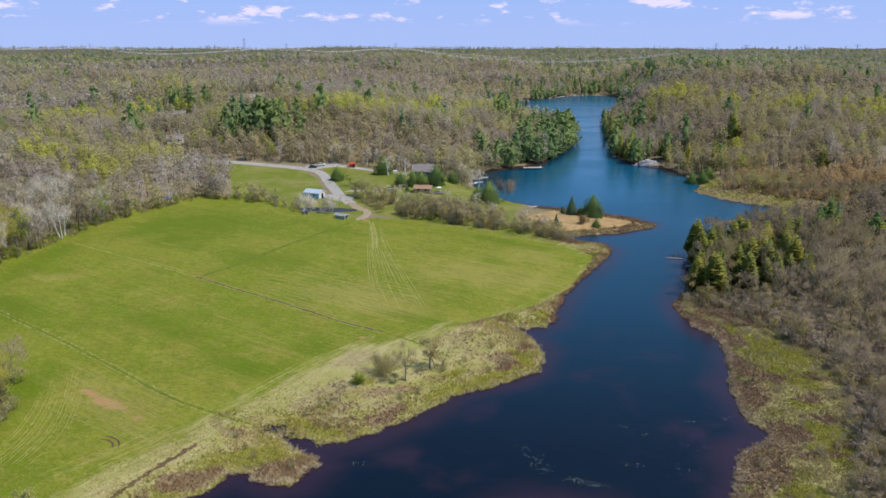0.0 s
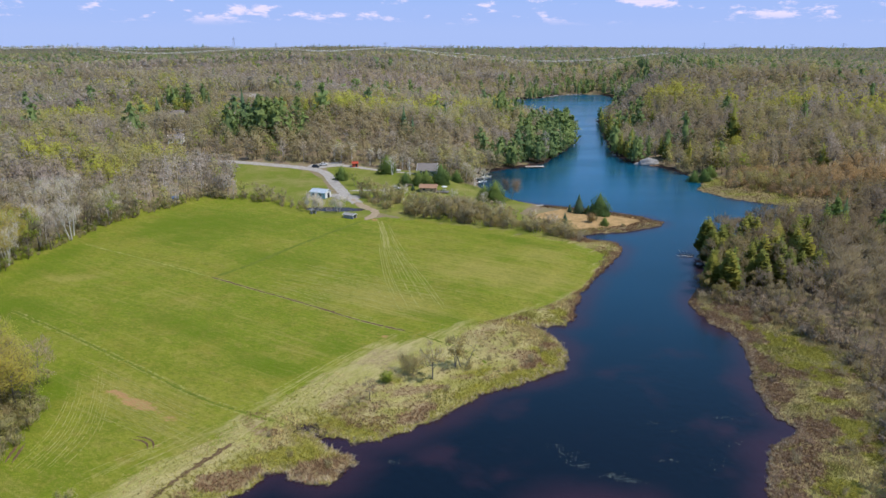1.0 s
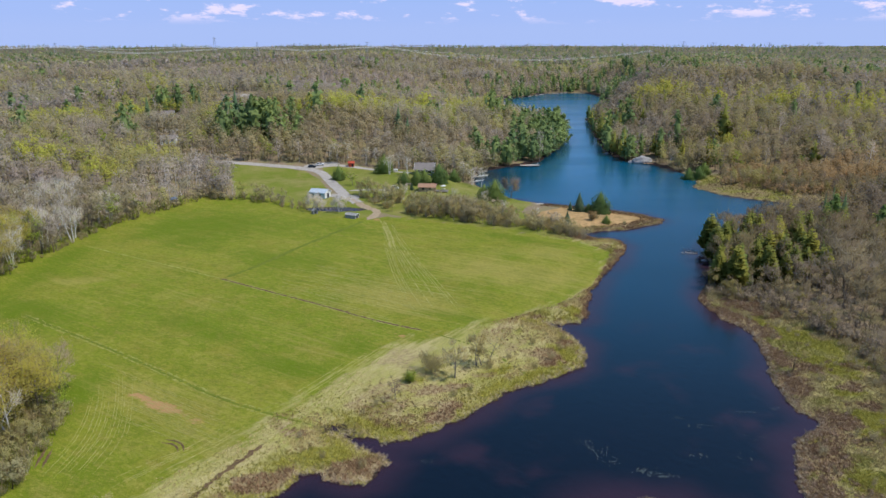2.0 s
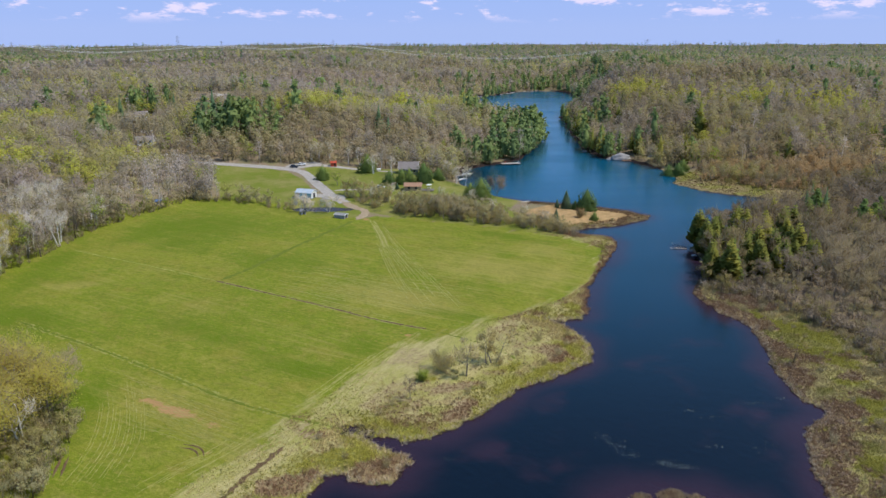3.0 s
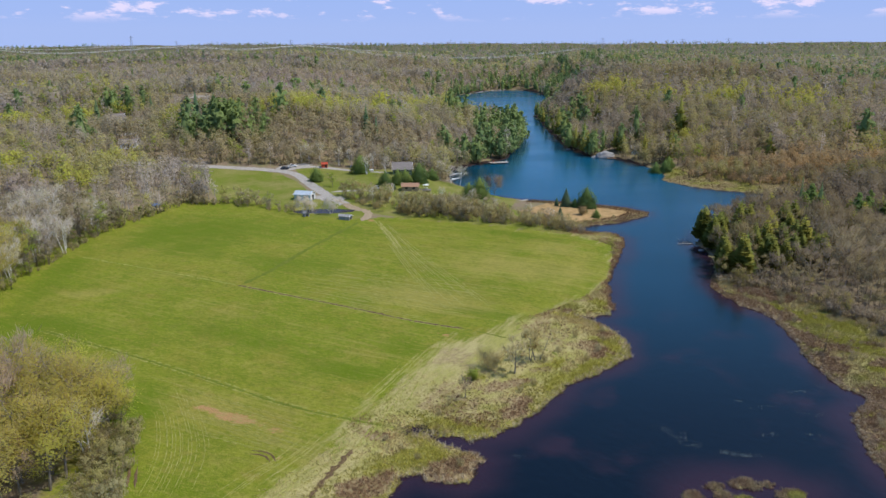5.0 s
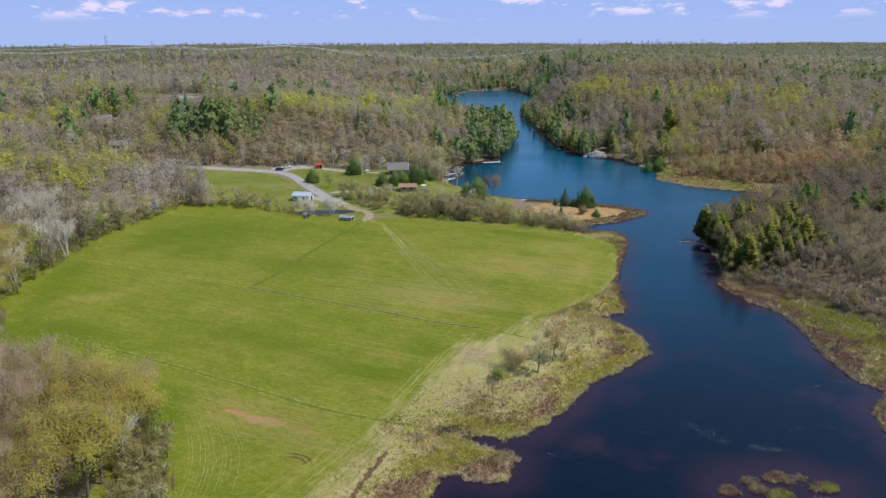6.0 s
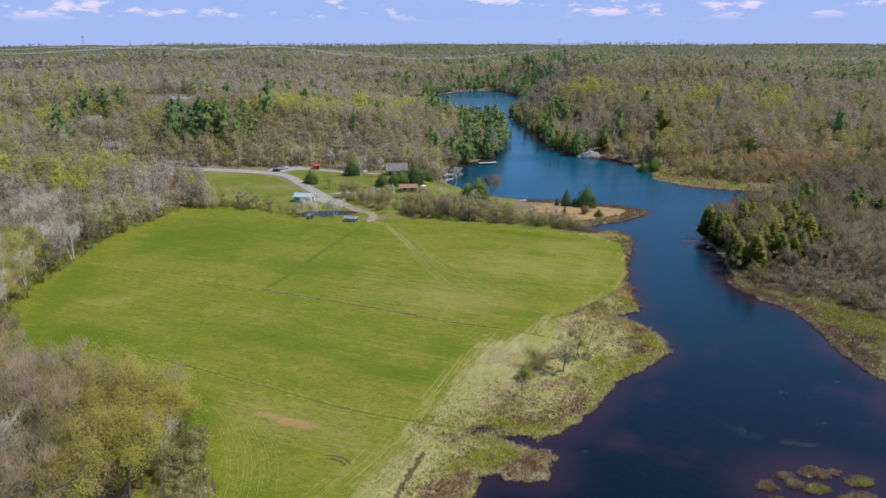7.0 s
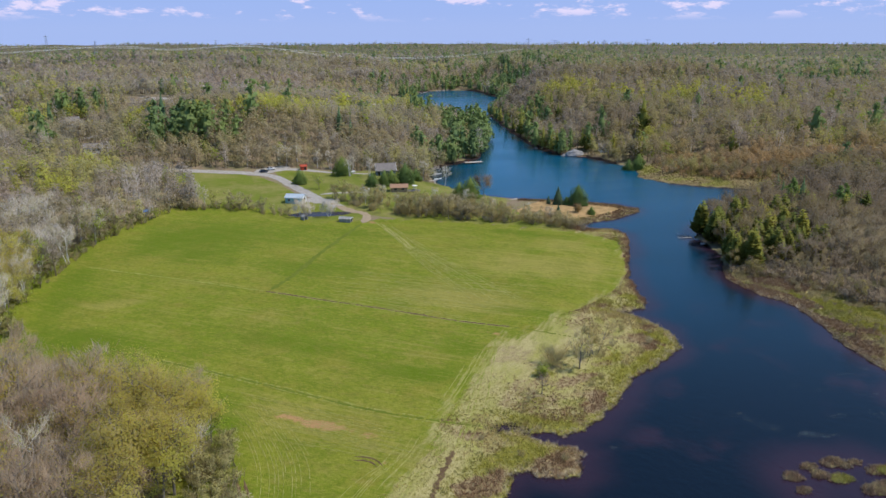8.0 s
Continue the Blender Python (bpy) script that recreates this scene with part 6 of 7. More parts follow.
# ---------------------------------------------------------------- buildings
M_BLUE = plain("faded_blue_siding", (0.20, 0.42, 0.52), (0.28, 0.50, 0.60), 0.8, 0.6, 0.3, stretch=(1, 1, 0.2))
M_ROOFTIN = plain("weathered_tin_roof", (0.42, 0.49, 0.55), (0.52, 0.59, 0.64), 1.0, 0.65, 0.3, 0.1)
M_WHITE = plain("white_paint", (0.78, 0.78, 0.76), (0.66, 0.66, 0.64), 0.8, 0.6, 0.3)
M_GREYWOOD = plain("weathered_boards", (0.15, 0.14, 0.13), (0.24, 0.225, 0.21), 0.4, 0.9, 0.1, bump=0.3, stretch=(1, 1, 0.2))
M_PALEWOOD = plain("bleached_boards", (0.27, 0.265, 0.26), (0.38, 0.37, 0.36), 0.4, 0.9, 0.1, bump=0.3, stretch=(1, 1, 0.2))
M_DARK = plain("dark_interior", (0.02, 0.02, 0.022), (0.035, 0.032, 0.03), 0.5)
M_SHINGLE = plain("grey_shingles", (0.20, 0.175, 0.155), (0.27, 0.24, 0.22), 0.5, 0.9, 0.15, bump=0.3)
M_RUST = plain("orange_brown_roof", (0.40, 0.235, 0.145), (0.33, 0.20, 0.13), 0.7, 0.85, 0.15)
M_RED = plain("red_paint", (0.52, 0.09, 0.045), (0.42, 0.07, 0.04), 0.6, 0.7, 0.2)
M_SIDING = plain("slate_blue_siding", (0.14, 0.17, 0.20), (0.20, 0.23, 0.26), 0.6, 0.8, 0.2, stretch=(0.2, 0.2, 1))
M_TAN = plain("tan_boards", (0.33, 0.25, 0.17), (0.42, 0.33, 0.24), 0.5, 0.85, 0.15)
M_DECK = plain("silvered_deck", (0.42, 0.37, 0.31), (0.54, 0.49, 0.43), 0.4, 0.85, 0.15, stretch=(0.2, 1, 1))
M_ROCK = plain("grey_granite", (0.25, 0.24, 0.23), (0.37, 0.355, 0.34), 1.4, 0.9, 0.15, bump=0.6)
M_STEEL = plain("galvanised_steel", (0.34, 0.36, 0.40), (0.44, 0.46, 0.50), 1.5, 0.5, 0.4, 0.6)
M_TYRE = plain("tyre_rubber", (0.02, 0.02, 0.02), (0.03, 0.03, 0.03), 0.3)
M_TARP = plain("blue_tarpaulin", (0.06, 0.13, 0.30), (0.10, 0.19, 0.38), 0.5, 0.6, 0.3)


def glass_material():
    n = Nodes("window_glass")
    n.done((0.03, 0.04, 0.05), 0.05, 0.5)
    return n.mat


M_GLASS = glass_material()


def bm_box(bm, sx, sy, sz, at=(0, 0, 0), turn=None):
    m = Matrix.Translation(at) @ (turn or Matrix.Identity(4)) @ Matrix.Diagonal((sx, sy, sz, 1))
    return bmesh.ops.create_cube(bm, size=1.0, matrix=m)["verts"]


def bm_done(bm, name, mat, bevel=0.0):
    if bevel:
        bmesh.ops.bevel(bm, geom=bm.edges[:], offset=bevel, segments=1, affect="EDGES")
    bmesh.ops.recalc_face_normals(bm, faces=bm.faces[:])
    me = bpy.data.meshes.new(name)
    bm.to_mesh(me)
    bm.free()
    me.materials.append(mat)
    return me


def box_part(name, parent, mat, sx, sy, sz, at, bevel=0.0, turn=None, label=""):
    bm = bmesh.new()
    bm_box(bm, sx, sy, sz, at, turn)
    return part(name, bm_done(bm, name, mat, bevel), parent, label)


def root_at(name, x, y, turn, label, category, z=None, group=""):
    ob = new(name)
    ob.matrix_basis = pose(x, y, gz(x, y) if z is None else z, 0, 0, turn)
    return tagged(ob, label, category, group)


def gable_wall(L, W, h, rise, thick, opening=None):
    """Four walls with two gables along x; opening: width and height of a doorway in the +x end."""
    bm = bmesh.new()
    for s in (-1, 1):
        bm_box(bm, L, thick, h + 0.5, (0, s * (W / 2 - thick / 2), h / 2 - 0.25))
    for s in (-1, 1):
        xo = s * (L / 2 - thick / 2)
        if s == 1 and opening:
            ow, oh = opening
            side = (W - 2 * thick - ow) / 2
            for k in (-1, 1):
                bm_box(bm, thick, side, h + 0.5, (xo, k * (ow / 2 + side / 2), h / 2 - 0.25))
            bm_box(bm, thick, ow, h - oh, (xo, 0, (h + oh) / 2))
        else:
            bm_box(bm, thick, W - 2 * thick, h + 0.5, (xo, 0, h / 2 - 0.25))
        v = [bm.verts.new((xo + dx * thick / 2, dy * (W / 2 - 0.03), h + dz)) for dx in (-1, 1) for dy, dz in ((-1, 0), (1, 0), (0, rise - 0.05))]
        for f in ((0, 1, 2), (3, 5, 4), (0, 3, 4, 1), (1, 4, 5, 2), (2, 5, 3, 0)):
            bm.faces.new([v[i] for i in f])
    return bm


def gable_building(name, x, y, turn, L, W, h, rise, wall_mat, roof_mat, label, category="building", trim=M_WHITE, opening=None, over=0.35, doors=(), windows=(), door_mat=M_DARK, z=None):
    """A gabled building with its ridge along its own x."""
    b = root_at(name, x, y, turn, label, category, z)
    part("wall", bm_done(gable_wall(L, W, h, rise, 0.16, opening), "wall", wall_mat), b)
    half, slope = W / 2 + over, math.atan2(rise, W / 2)
    run = half / math.cos(slope)
    for s in (-1, 1):
        bm = bmesh.new()
        m = Matrix.Rotation(-s * slope, 4, "X")
        bm_box(bm, L + 2 * over, run, 0.14, (0, s * half / 2, h + rise - half / 2 * math.tan(slope) + 0.10), m)
        part("roof", bm_done(bm, "roof", roof_mat, 0.02), b)
        for e in (-1, 1):
            bm = bmesh.new()
            bm_box(bm, 0.10, run, 0.22, (e * (L / 2 + over + 0.052), s * half / 2, h + rise - half / 2 * math.tan(slope) + 0.08), m)
            part("trim", bm_done(bm, "trim", trim), b)
    bm = bmesh.new()
    bm_box(bm, L + 2 * over, 0.35, 0.08, (0, 0, h + rise + 0.17))
    part("ridge_cap", bm_done(bm, "ridge_cap", roof_mat, 0.02), b)
    for side, along, wd, ht in doors:
        place = {"front": ((along, -W / 2 - 0.03, ht / 2), (wd, 0.08, ht)), "right": ((L / 2 + 0.03, along, ht / 2), (0.08, wd, ht)), "left": ((-L / 2 - 0.03, along, ht / 2), (0.08, wd, ht))}[side]
        box_part("door", b, door_mat, *place[1], place[0], 0.01)
    for side, along, wd, ht, sill in windows:
        at, size = {"front": ((along, -W / 2 - 0.03, sill + ht / 2), (wd, 0.08, ht)), "right": ((L / 2 + 0.03, along, sill + ht / 2), (0.08, wd, ht)), "left": ((-L / 2 - 0.03, along, sill + ht / 2), (0.08, wd, ht))}[side]
        wn = box_part("window", b, trim, size[0] + (0.2 if side == "front" else 0), size[1] + (0 if side == "front" else 0.2), size[2] + 0.2, at, 0.01)
        off = (0, -0.035, 0) if side == "front" else ((0.035, 0, 0) if side == "right" else (-0.035, 0, 0))
        box_part("pane", wn, M_GLASS, *size, [a + o for a, o in zip(at, off)])
    return b


shed = gable_building("shed", -58.2, 325.6, -24, 7.6, 5.2, 2.5, 1.15, M_BLUE, M_ROOFTIN, "faded blue shed with a pale tin roof and white gable", "shed", doors=[("right", 0.2, 1.7, 2.2)], windows=[("front", -2.2, 0.9, 0.8, 1.1), ("front", 1.4, 0.9, 0.8, 1.1)])
bm = bmesh.new()
v = [bm.verts.new((3.87 + dx, dy, dz)) for dx in (0, 0.05) for dy, dz in ((-2.5, 0.1), (2.5, 0.1), (2.5, 2.5), (0, 3.6), (-2.5, 2.5))]
for f in ((0, 1, 2, 3, 4), (5, 9, 8, 7, 6), (0, 5, 6, 1), (1, 6, 7, 2), (2, 7, 8, 3), (3, 8, 9, 4), (4, 9, 5, 0)):
    bm.faces.new([v[i] for i in f])
part("gable_boards", bm_done(bm, "gable_boards", M_WHITE), shed, "white painted gable end")
bpy.data.objects["door"].location.x += 0.06
gable_building("shelter", -41.2, 288.6, -28, 4.6, 2.8, 1.3, 0.55, M_PALEWOOD, M_PALEWOOD, "small weathered grey field shelter with an open doorway", "shed", trim=M_WHITE, opening=(1.5, 1.15), over=0.2)
gable_building("hut", -56.9, 294.9, -62, 2.1, 1.9, 1.25, 0.6, M_PALEWOOD, M_PALEWOOD, "tiny grey board hut beside the pond", "shed", trim=M_GREYWOOD, opening=(0.9, 1.1), over=0.15)
gable_building("red_shed", -49.7, 396.0, 8, 3.0, 2.6, 1.8, 0.8, M_RED, M_RED, "small bright red garden shed by the drive", "shed", trim=M_RED, over=0.2, doors=[("front", 0.6, 0.9, 1.8)])
gable_building("house", -10.4, 371.5, -4, 9.4, 8.4, 2.7, 2.9, M_SIDING, M_SHINGLE, "house with a broad grey shingle roof and slate siding", "house", over=0.5, doors=[("front", -3.6, 1.0, 2.0)],
               windows=[("front", -1.4, 1.5, 1.2, 0.9), ("front", 2.6, 1.8, 1.2, 0.9), ("left", 0, 1.4, 1.2, 0.9), ("right", 0, 1.4, 1.2, 0.9)])
gable_building("cottage", -9.8, 339.2, -8, 7.6, 4.6, 2.1, 1.2, M_TAN, M_RUST, "low cottage with an orange-brown roof behind the scrub", "house", trim=M_TAN, over=0.4, doors=[("right", 0.3, 0.9, 1.9)], windows=[("front", -1.8, 1.2, 0.9, 0.9), ("front", 1.6, 1.2, 0.9, 0.9)])
gable_building("far_house", -186, 519, 20, 11, 8, 3.2, 2.4, M_WHITE, M_SHINGLE, "white house with a grey roof among the trees", "house", windows=[("front", -2.5, 1.4, 1.2, 1.0), ("front", 2.5, 1.4, 1.2, 1.0)], doors=[("front", 0, 1.0, 2.0)])
gable_building("far_house", -157, 432, 8, 8.5, 6.5, 2.6, 1.9, M_WHITE, M_SHINGLE, "house with a dark roof and white porch in the wood", "house", windows=[("front", -2.4, 1.3, 1.1, 0.9), ("front", 2.4, 1.3, 1.1, 0.9)], doors=[("front", 0, 1.0, 2.0)])
gable_building("cabin", -160, 519, -15, 6, 5, 2.4, 1.8, M_SIDING, M_SHINGLE, "small dark cabin on the wooded hillside", "house", windows=[("front", 0, 1.2, 1.0, 1.0)])
gable_building("lake_house", 141, 430, -20, 8, 6, 2.8, 2.0, M_WHITE, M_SHINGLE, "pale lake house half hidden by bare trees", "house", windows=[("front", -2, 1.2, 1.0, 1.0), ("front", 2, 1.2, 1.0, 1.0)])
gable_building("tarp_shelter", -117.5, 308.5, 20, 2.6, 2.2, 1.5, 0.6, M_TARP, M_TARP, "blue tarpaulin shelter at the edge of the wood", "shed", trim=M_TARP, over=0.1)


# ---------------------------------------------------------------- vehicles and boats
def car_at(x, y, turn, paint, label, kind="car"):
    c = root_at("car", x, y, turn, label, "car", gz(x, y) + 0.08)
    bm = bmesh.new()
    sec = [(-2.15, 0.45, 0.80), (-1.9, 0.32, 0.92), (1.2, 0.30, 0.95), (2.0, 0.34, 0.86), (2.2, 0.45, 0.70)]
    rings = []
    for px, lo, hi in sec:
        rings.append([bm.verts.new((px, s * w, zz)) for s, w, zz in ((-1, 0.84, lo), (-1, 0.88, (lo + hi) / 2), (-1, 0.80, hi), (1, 0.80, hi), (1, 0.88, (lo + hi) / 2), (1, 0.84, lo))])
    for a, b in zip(rings, rings[1:]):
        for i in range(6):
            bm.faces.new((a[i], a[(i + 1) % 6], b[(i + 1) % 6], b[i]))
    bm.faces.new(rings[0]); bm.faces.new(rings[-1][::-1])
    part("body", bm_done(bm, "body", paint, 0.03), c)
    bm = bmesh.new()
    lo = [bm.verts.new(p) for p in ((-1.75, -0.78, 0.93), (1.05, -0.78, 0.93), (1.05, 0.78, 0.93), (-1.75, 0.78, 0.93))]
    hi = [bm.verts.new(p) for p in ((-1.35, -0.62, 1.45), (0.35, -0.62, 1.45), (0.35, 0.62, 1.45), (-1.35, 0.62, 1.45))]
    for i in range(4):
        bm.faces.new((lo[i], lo[(i + 1) % 4], hi[(i + 1) % 4], hi[i]))
    bm.faces.new(hi); bm.faces.new(lo[::-1])
    part("window", bm_done(bm, "window", M_GLASS, 0.03), c, "dark tinted glass")
    box_part("roof", c, paint, 1.6, 1.2, 0.06, (-0.5, 0, 1.47), 0.02)
    for px in (-1.35, 1.4):
        for s in (-1, 1):
            bm = bmesh.new()
            bmesh.ops.create_cone(bm, cap_ends=True, segments=14, radius1=0.33, radius2=0.33, depth=0.22, matrix=Matrix.Translation((px, s * 0.80, 0.33)) @ Matrix.Rotation(radians(90), 4, "X"))
            w = part("wheel", bm_done(bm, "wheel", M_TYRE, 0.02), c)
            bm = bmesh.new()
            bmesh.ops.create_cone(bm, cap_ends=True, segments=10, radius1=0.19, radius2=0.17, depth=0.04, matrix=Matrix.Translation((px, s * 0.92, 0.33)) @ Matrix.Rotation(radians(90), 4, "X"))
            part("rim", bm_done(bm, "rim", M_STEEL), w)
    return c


M_CARDARK = plain("dark_car_paint", (0.03, 0.035, 0.045), (0.04, 0.045, 0.055), 0.8, 0.25, 0.5)
M_CARWHITE = plain("white_car_paint", (0.75, 0.75, 0.75), (0.70, 0.70, 0.70), 0.8, 0.3, 0.5)
car_at(-70.2, 391.5, -8, M_CARDARK, "dark car parked beside the gravel road")
car_at(-66.5, 395.5, 20, M_CARWHITE, "white car parked at the road junction")
car_at(-25.2, 342.6, -12, M_CARWHITE, "white car on the narrow lane behind the scrub")


def garden_arch(x, y, turn):
    g = root_at("garden_arch", x, y, turn, "small weathered timber garden arch behind the scrub", "arch")
    for px in (-1.0, 1.0):
        for py in (-0.5, 0.5):
            box_part("post", g, M_TAN, 0.14, 0.14, 2.3, (px, py, 1.1), 0.01)
    for py in (-0.5, 0.5):
        box_part("beam", g, M_TAN, 2.4, 0.12, 0.16, (0, py, 2.32), 0.01)
    for k in range(7):
        box_part("slat", g, M_TAN, 0.1, 1.5, 0.1, (-1.05 + 0.35 * k, 0, 2.46), 0.01)


def gas_tank(x, y, turn):
    g = root_at("gas_tank", x, y, turn, "white gas tank on legs beside the drive", "tank")
    bm = bmesh.new()
    bmesh.ops.create_uvsphere(bm, u_segments=14, v_segments=8, radius=0.5)
    for v in bm.verts:
        v.co = Vector((v.co.x + (0.75 if v.co.x > 0 else -0.75), v.co.y, v.co.z + 0.9))
    part("shell", bm_done(bm, "shell", M_WHITE), g)
    for px in (-0.6, 0.6):
        box_part("leg", g, M_STEEL, 0.12, 0.7, 0.55, (px, 0, 0.25))


def patio(x, y, turn):
    d = root_at("patio_deck", x, y, turn, "grey plank deck beside the orange-roofed cottage", "deck")
    for k in range(16):
        box_part("plank", d, M_GREYWOOD, 0.33, 4.6, 0.08, (-2.7 + 0.36 * k, 0, 0.42))
    for px in (-2.6, 0, 2.6):
        for py in (-2.1, 2.1):
            box_part("post", d, M_GREYWOOD, 0.14, 0.14, 0.7, (px, py, 0.05))
    z = gz(x, y) + 0.46
    t = root_at("patio_table", x + 0.6, y + 1.2, turn, "white patio table under a small white canopy", "table", z)
    box_part("tabletop", t, M_WHITE, 1.8, 1.1, 0.05, (0, 0, 0.74), 0.01)
    for px in (-0.8, 0.8):
        for py in (-0.45, 0.45):
            box_part("leg", t, M_WHITE, 0.06, 0.06, 0.72, (px, py, 0.36))
    box_part("pole", t, M_STEEL, 0.06, 0.06, 2.2, (0, 0, 1.1))
    bm = bmesh.new()
    bmesh.ops.create_cone(bm, cap_ends=True, segments=8, radius1=1.5, radius2=0.05, depth=0.5, matrix=Matrix.Translation((0, 0, 2.25)))
    part("canopy", bm_done(bm, "canopy", M_WHITE), t)


garden_arch(-18.8, 342.6, 20)
gas_tank(-25.6, 381.0, 10)
patio(-3.0, 338.0, -8)


def boat_at(x, y, turn, z, label, mat=M_WHITE, L=4.6):
    b = root_at("boat", x, y, turn, label, "boat", z)
    bm = bmesh.new()
    prof = [(-0.5, 0.75, 0.0), (-0.2, 0.85, -0.02), (0.2, 0.75, 0.0), (0.42, 0.40, 0.10), (0.5, 0.04, 0.22)]
    rings = []
    for f, w, up in prof:
        rings.append([bm.verts.new((f * L, yy * w, zz + up)) for yy, zz in ((-1, 0.55), (-0.75, 0.1), (0.75, 0.1), (1, 0.55), (0.88, 0.52), (0.62, 0.20), (-0.62, 0.20), (-0.88, 0.52))])
    for a, c in zip(rings, rings[1:]):
        for i in range(8):
            bm.faces.new((a[i], a[(i + 1) % 8], c[(i + 1) % 8], c[i]))
    bm.faces.new(rings[0]); bm.faces.new(rings[-1][::-1])
    part("hull", bm_done(bm, "hull", mat), b)
    for f in (-0.25, 0.1):
        box_part("seat", b, M_TAN, 0.3, 1.25, 0.05, (f * L, 0, 0.42), 0.01)
    return b


def dock(x, y, turn, L, W, label, top=0.45, mat=M_DECK):
    """A plank dock on posts, reaching out along its own x."""
    d = root_at("dock", x, y, turn, label, "dock", 0.0)
    n = int(L / 0.42)
    for i in range(n):
        bm = bmesh.new()
        bm_box(bm, L / n - 0.04, W, 0.06, (-L / 2 + (i + 0.5) * L / n, 0, top))
        part("plank", bm_done(bm, "plank", mat), d)
    for s in (-1, 1):
        box_part("beam", d, M_GREYWOOD, L, 0.1, 0.16, (0, s * W * 0.42, top - 0.11))
        for px in (-L / 2 + 0.2, 0, L / 2 - 0.2):
            box_part("post", d, M_GREYWOOD, 0.14, 0.14, 2.6, (px, s * W * 0.42, top - 1.32))
    return d


dock(37.3, 316.0, 17, 8.0, 1.5, "narrow silvery wooden dock on the lake")
dock(14.6, 370.8, 20, 4.6, 1.6, "short wooden dock in the quiet cove")
dock(16.5, 384.5, 35, 6.0, 1.6, "short wooden dock with a pale boat beside it")
dock(16.8, 343.6, 30, 4.0, 1.3, "small landing dock below the lawn")
dock(51.0, 419.6, 4, 11.0, 4.2, "broad wooden landing deck below the pines", 0.7)
boat_at(18.2, 374.6, 25, 0.0, "small white rowing boat by the dock")
boat_at(21.4, 388.6, 20, 0.0, "small white rowing boat moored in the cove", L=5.0)


def chair_at(x, y, z, turn, mat, label):
    c = root_at("deck_chair", x, y, turn, label, "chair", z)
    box_part("seat", c, mat, 0.6, 0.6, 0.06, (0, 0, 0.38), 0.01)
    box_part("backrest", c, mat, 0.06, 0.6, 0.8, (-0.34, 0, 0.75), 0.01, Matrix.Rotation(radians(-14), 4, "Y"))
    for px in (-0.25, 0.25):
        for py in (-0.25, 0.25):
            box_part("leg", c, mat, 0.07, 0.07, 0.38, (px, py, 0.19))


chair_at(55.4, 420.4, 0.73, 190, M_WHITE, "white wooden deck chair on the landing deck")
chair_at(47.6, 419.4, 0.73, 200, M_RED, "red wooden deck chair on the landing deck")


def boulder(x, y, sx, sy, sz, label, seed):
    bm = bmesh.new()
    bmesh.ops.create_icosphere(bm, subdivisions=3, radius=1.0)
    for v in bm.verts:
        k = 1 + 0.28 * noise.noise(v.co * 1.3 + Vector((seed, 0, 0))) + 0.10 * noise.noise(v.co * 4 + Vector((0, seed, 0)))
        v.co = Vector((v.co.x * sx * k, v.co.y * sy * k, max(v.co.z, -0.4) * sz * k))
    ob = new("boulder", bm_done(bm, "boulder", M_ROCK))
    ob.location = (x, y, max(gz(x, y), -0.2))
    return tagged(ob, label, "rock")


boulder(119.5, 429.5, 6.0, 3.2, 3.3, "large smooth grey granite outcrop on the lake shore", 1.0)
boulder(114.2, 431.2, 2.6, 2.0, 1.3, "rounded grey granite boulder at the waterline", 2.0)
boulder(108.3, 466.0, 1.6, 1.4, 0.9, "small grey shore boulder", 3.0)
boulder(133.0, 379.0, 1.8, 1.5, 1.0, "low grey shore boulder beside the marsh", 4.0)
boulder(79.0, 228.5, 1.2, 1.0, 0.6, "low pale rock on the wooded bank", 5.0)
boulder(80.2, 234.0, 1.0, 0.8, 0.5, "low pale rock on the wooded bank", 6.0)
dock(121.5, 423.2, -8, 5.5, 1.6, "low orange-brown wooden dock below the granite", 0.4, M_RUST)


def fallen_tree(x, y, turn, L):
    s = Soup()
    s.tube((0, 0, 0.12), (L * 0.6, 0.1, 0.22), 0.14, 0.09, 5)
    s.tube((L * 0.6, 0.1, 0.22), (L, 0.4, 0.28), 0.09, 0.03, 4)
    for k in range(9):
        f = 0.35 + 0.07 * k
        s.tube((L * f, 0.1, 0.2), (L * f + rng.uniform(0.3, 1.3), rng.normal(0, 1.0), rng.uniform(0.2, 1.3)), 0.05, 0.012, 3)
    v, t, _ = s.arrays()
    ob = new("fallen_tree", raw_mesh("fallen_tree", v, t, [M_DECK]))
    ob.matrix_basis = pose(x, y, 0.0, 0, 0, turn)
    return tagged(ob, "bleached fallen tree lying in the water off the bank", "log")


bands("shore_rocks", [ribbon([(132, 960), (164, 1008), (192, 1023), (214, 1027)], 2.6, 3.0, 0.6, 0.6, 0.2), ribbon([(30, 866), (40, 892), (72, 910), (108, 938)], 1.8, 3.0, 0.5, 0.6, 0.45)], M_ROCK, "pale broken rocks along the far lake shore", "rock", "stuff")
fallen_tree(80.0, 236.5, 170, 5.5)
fallen_tree(80.6, 238.5, 150, 4.5)

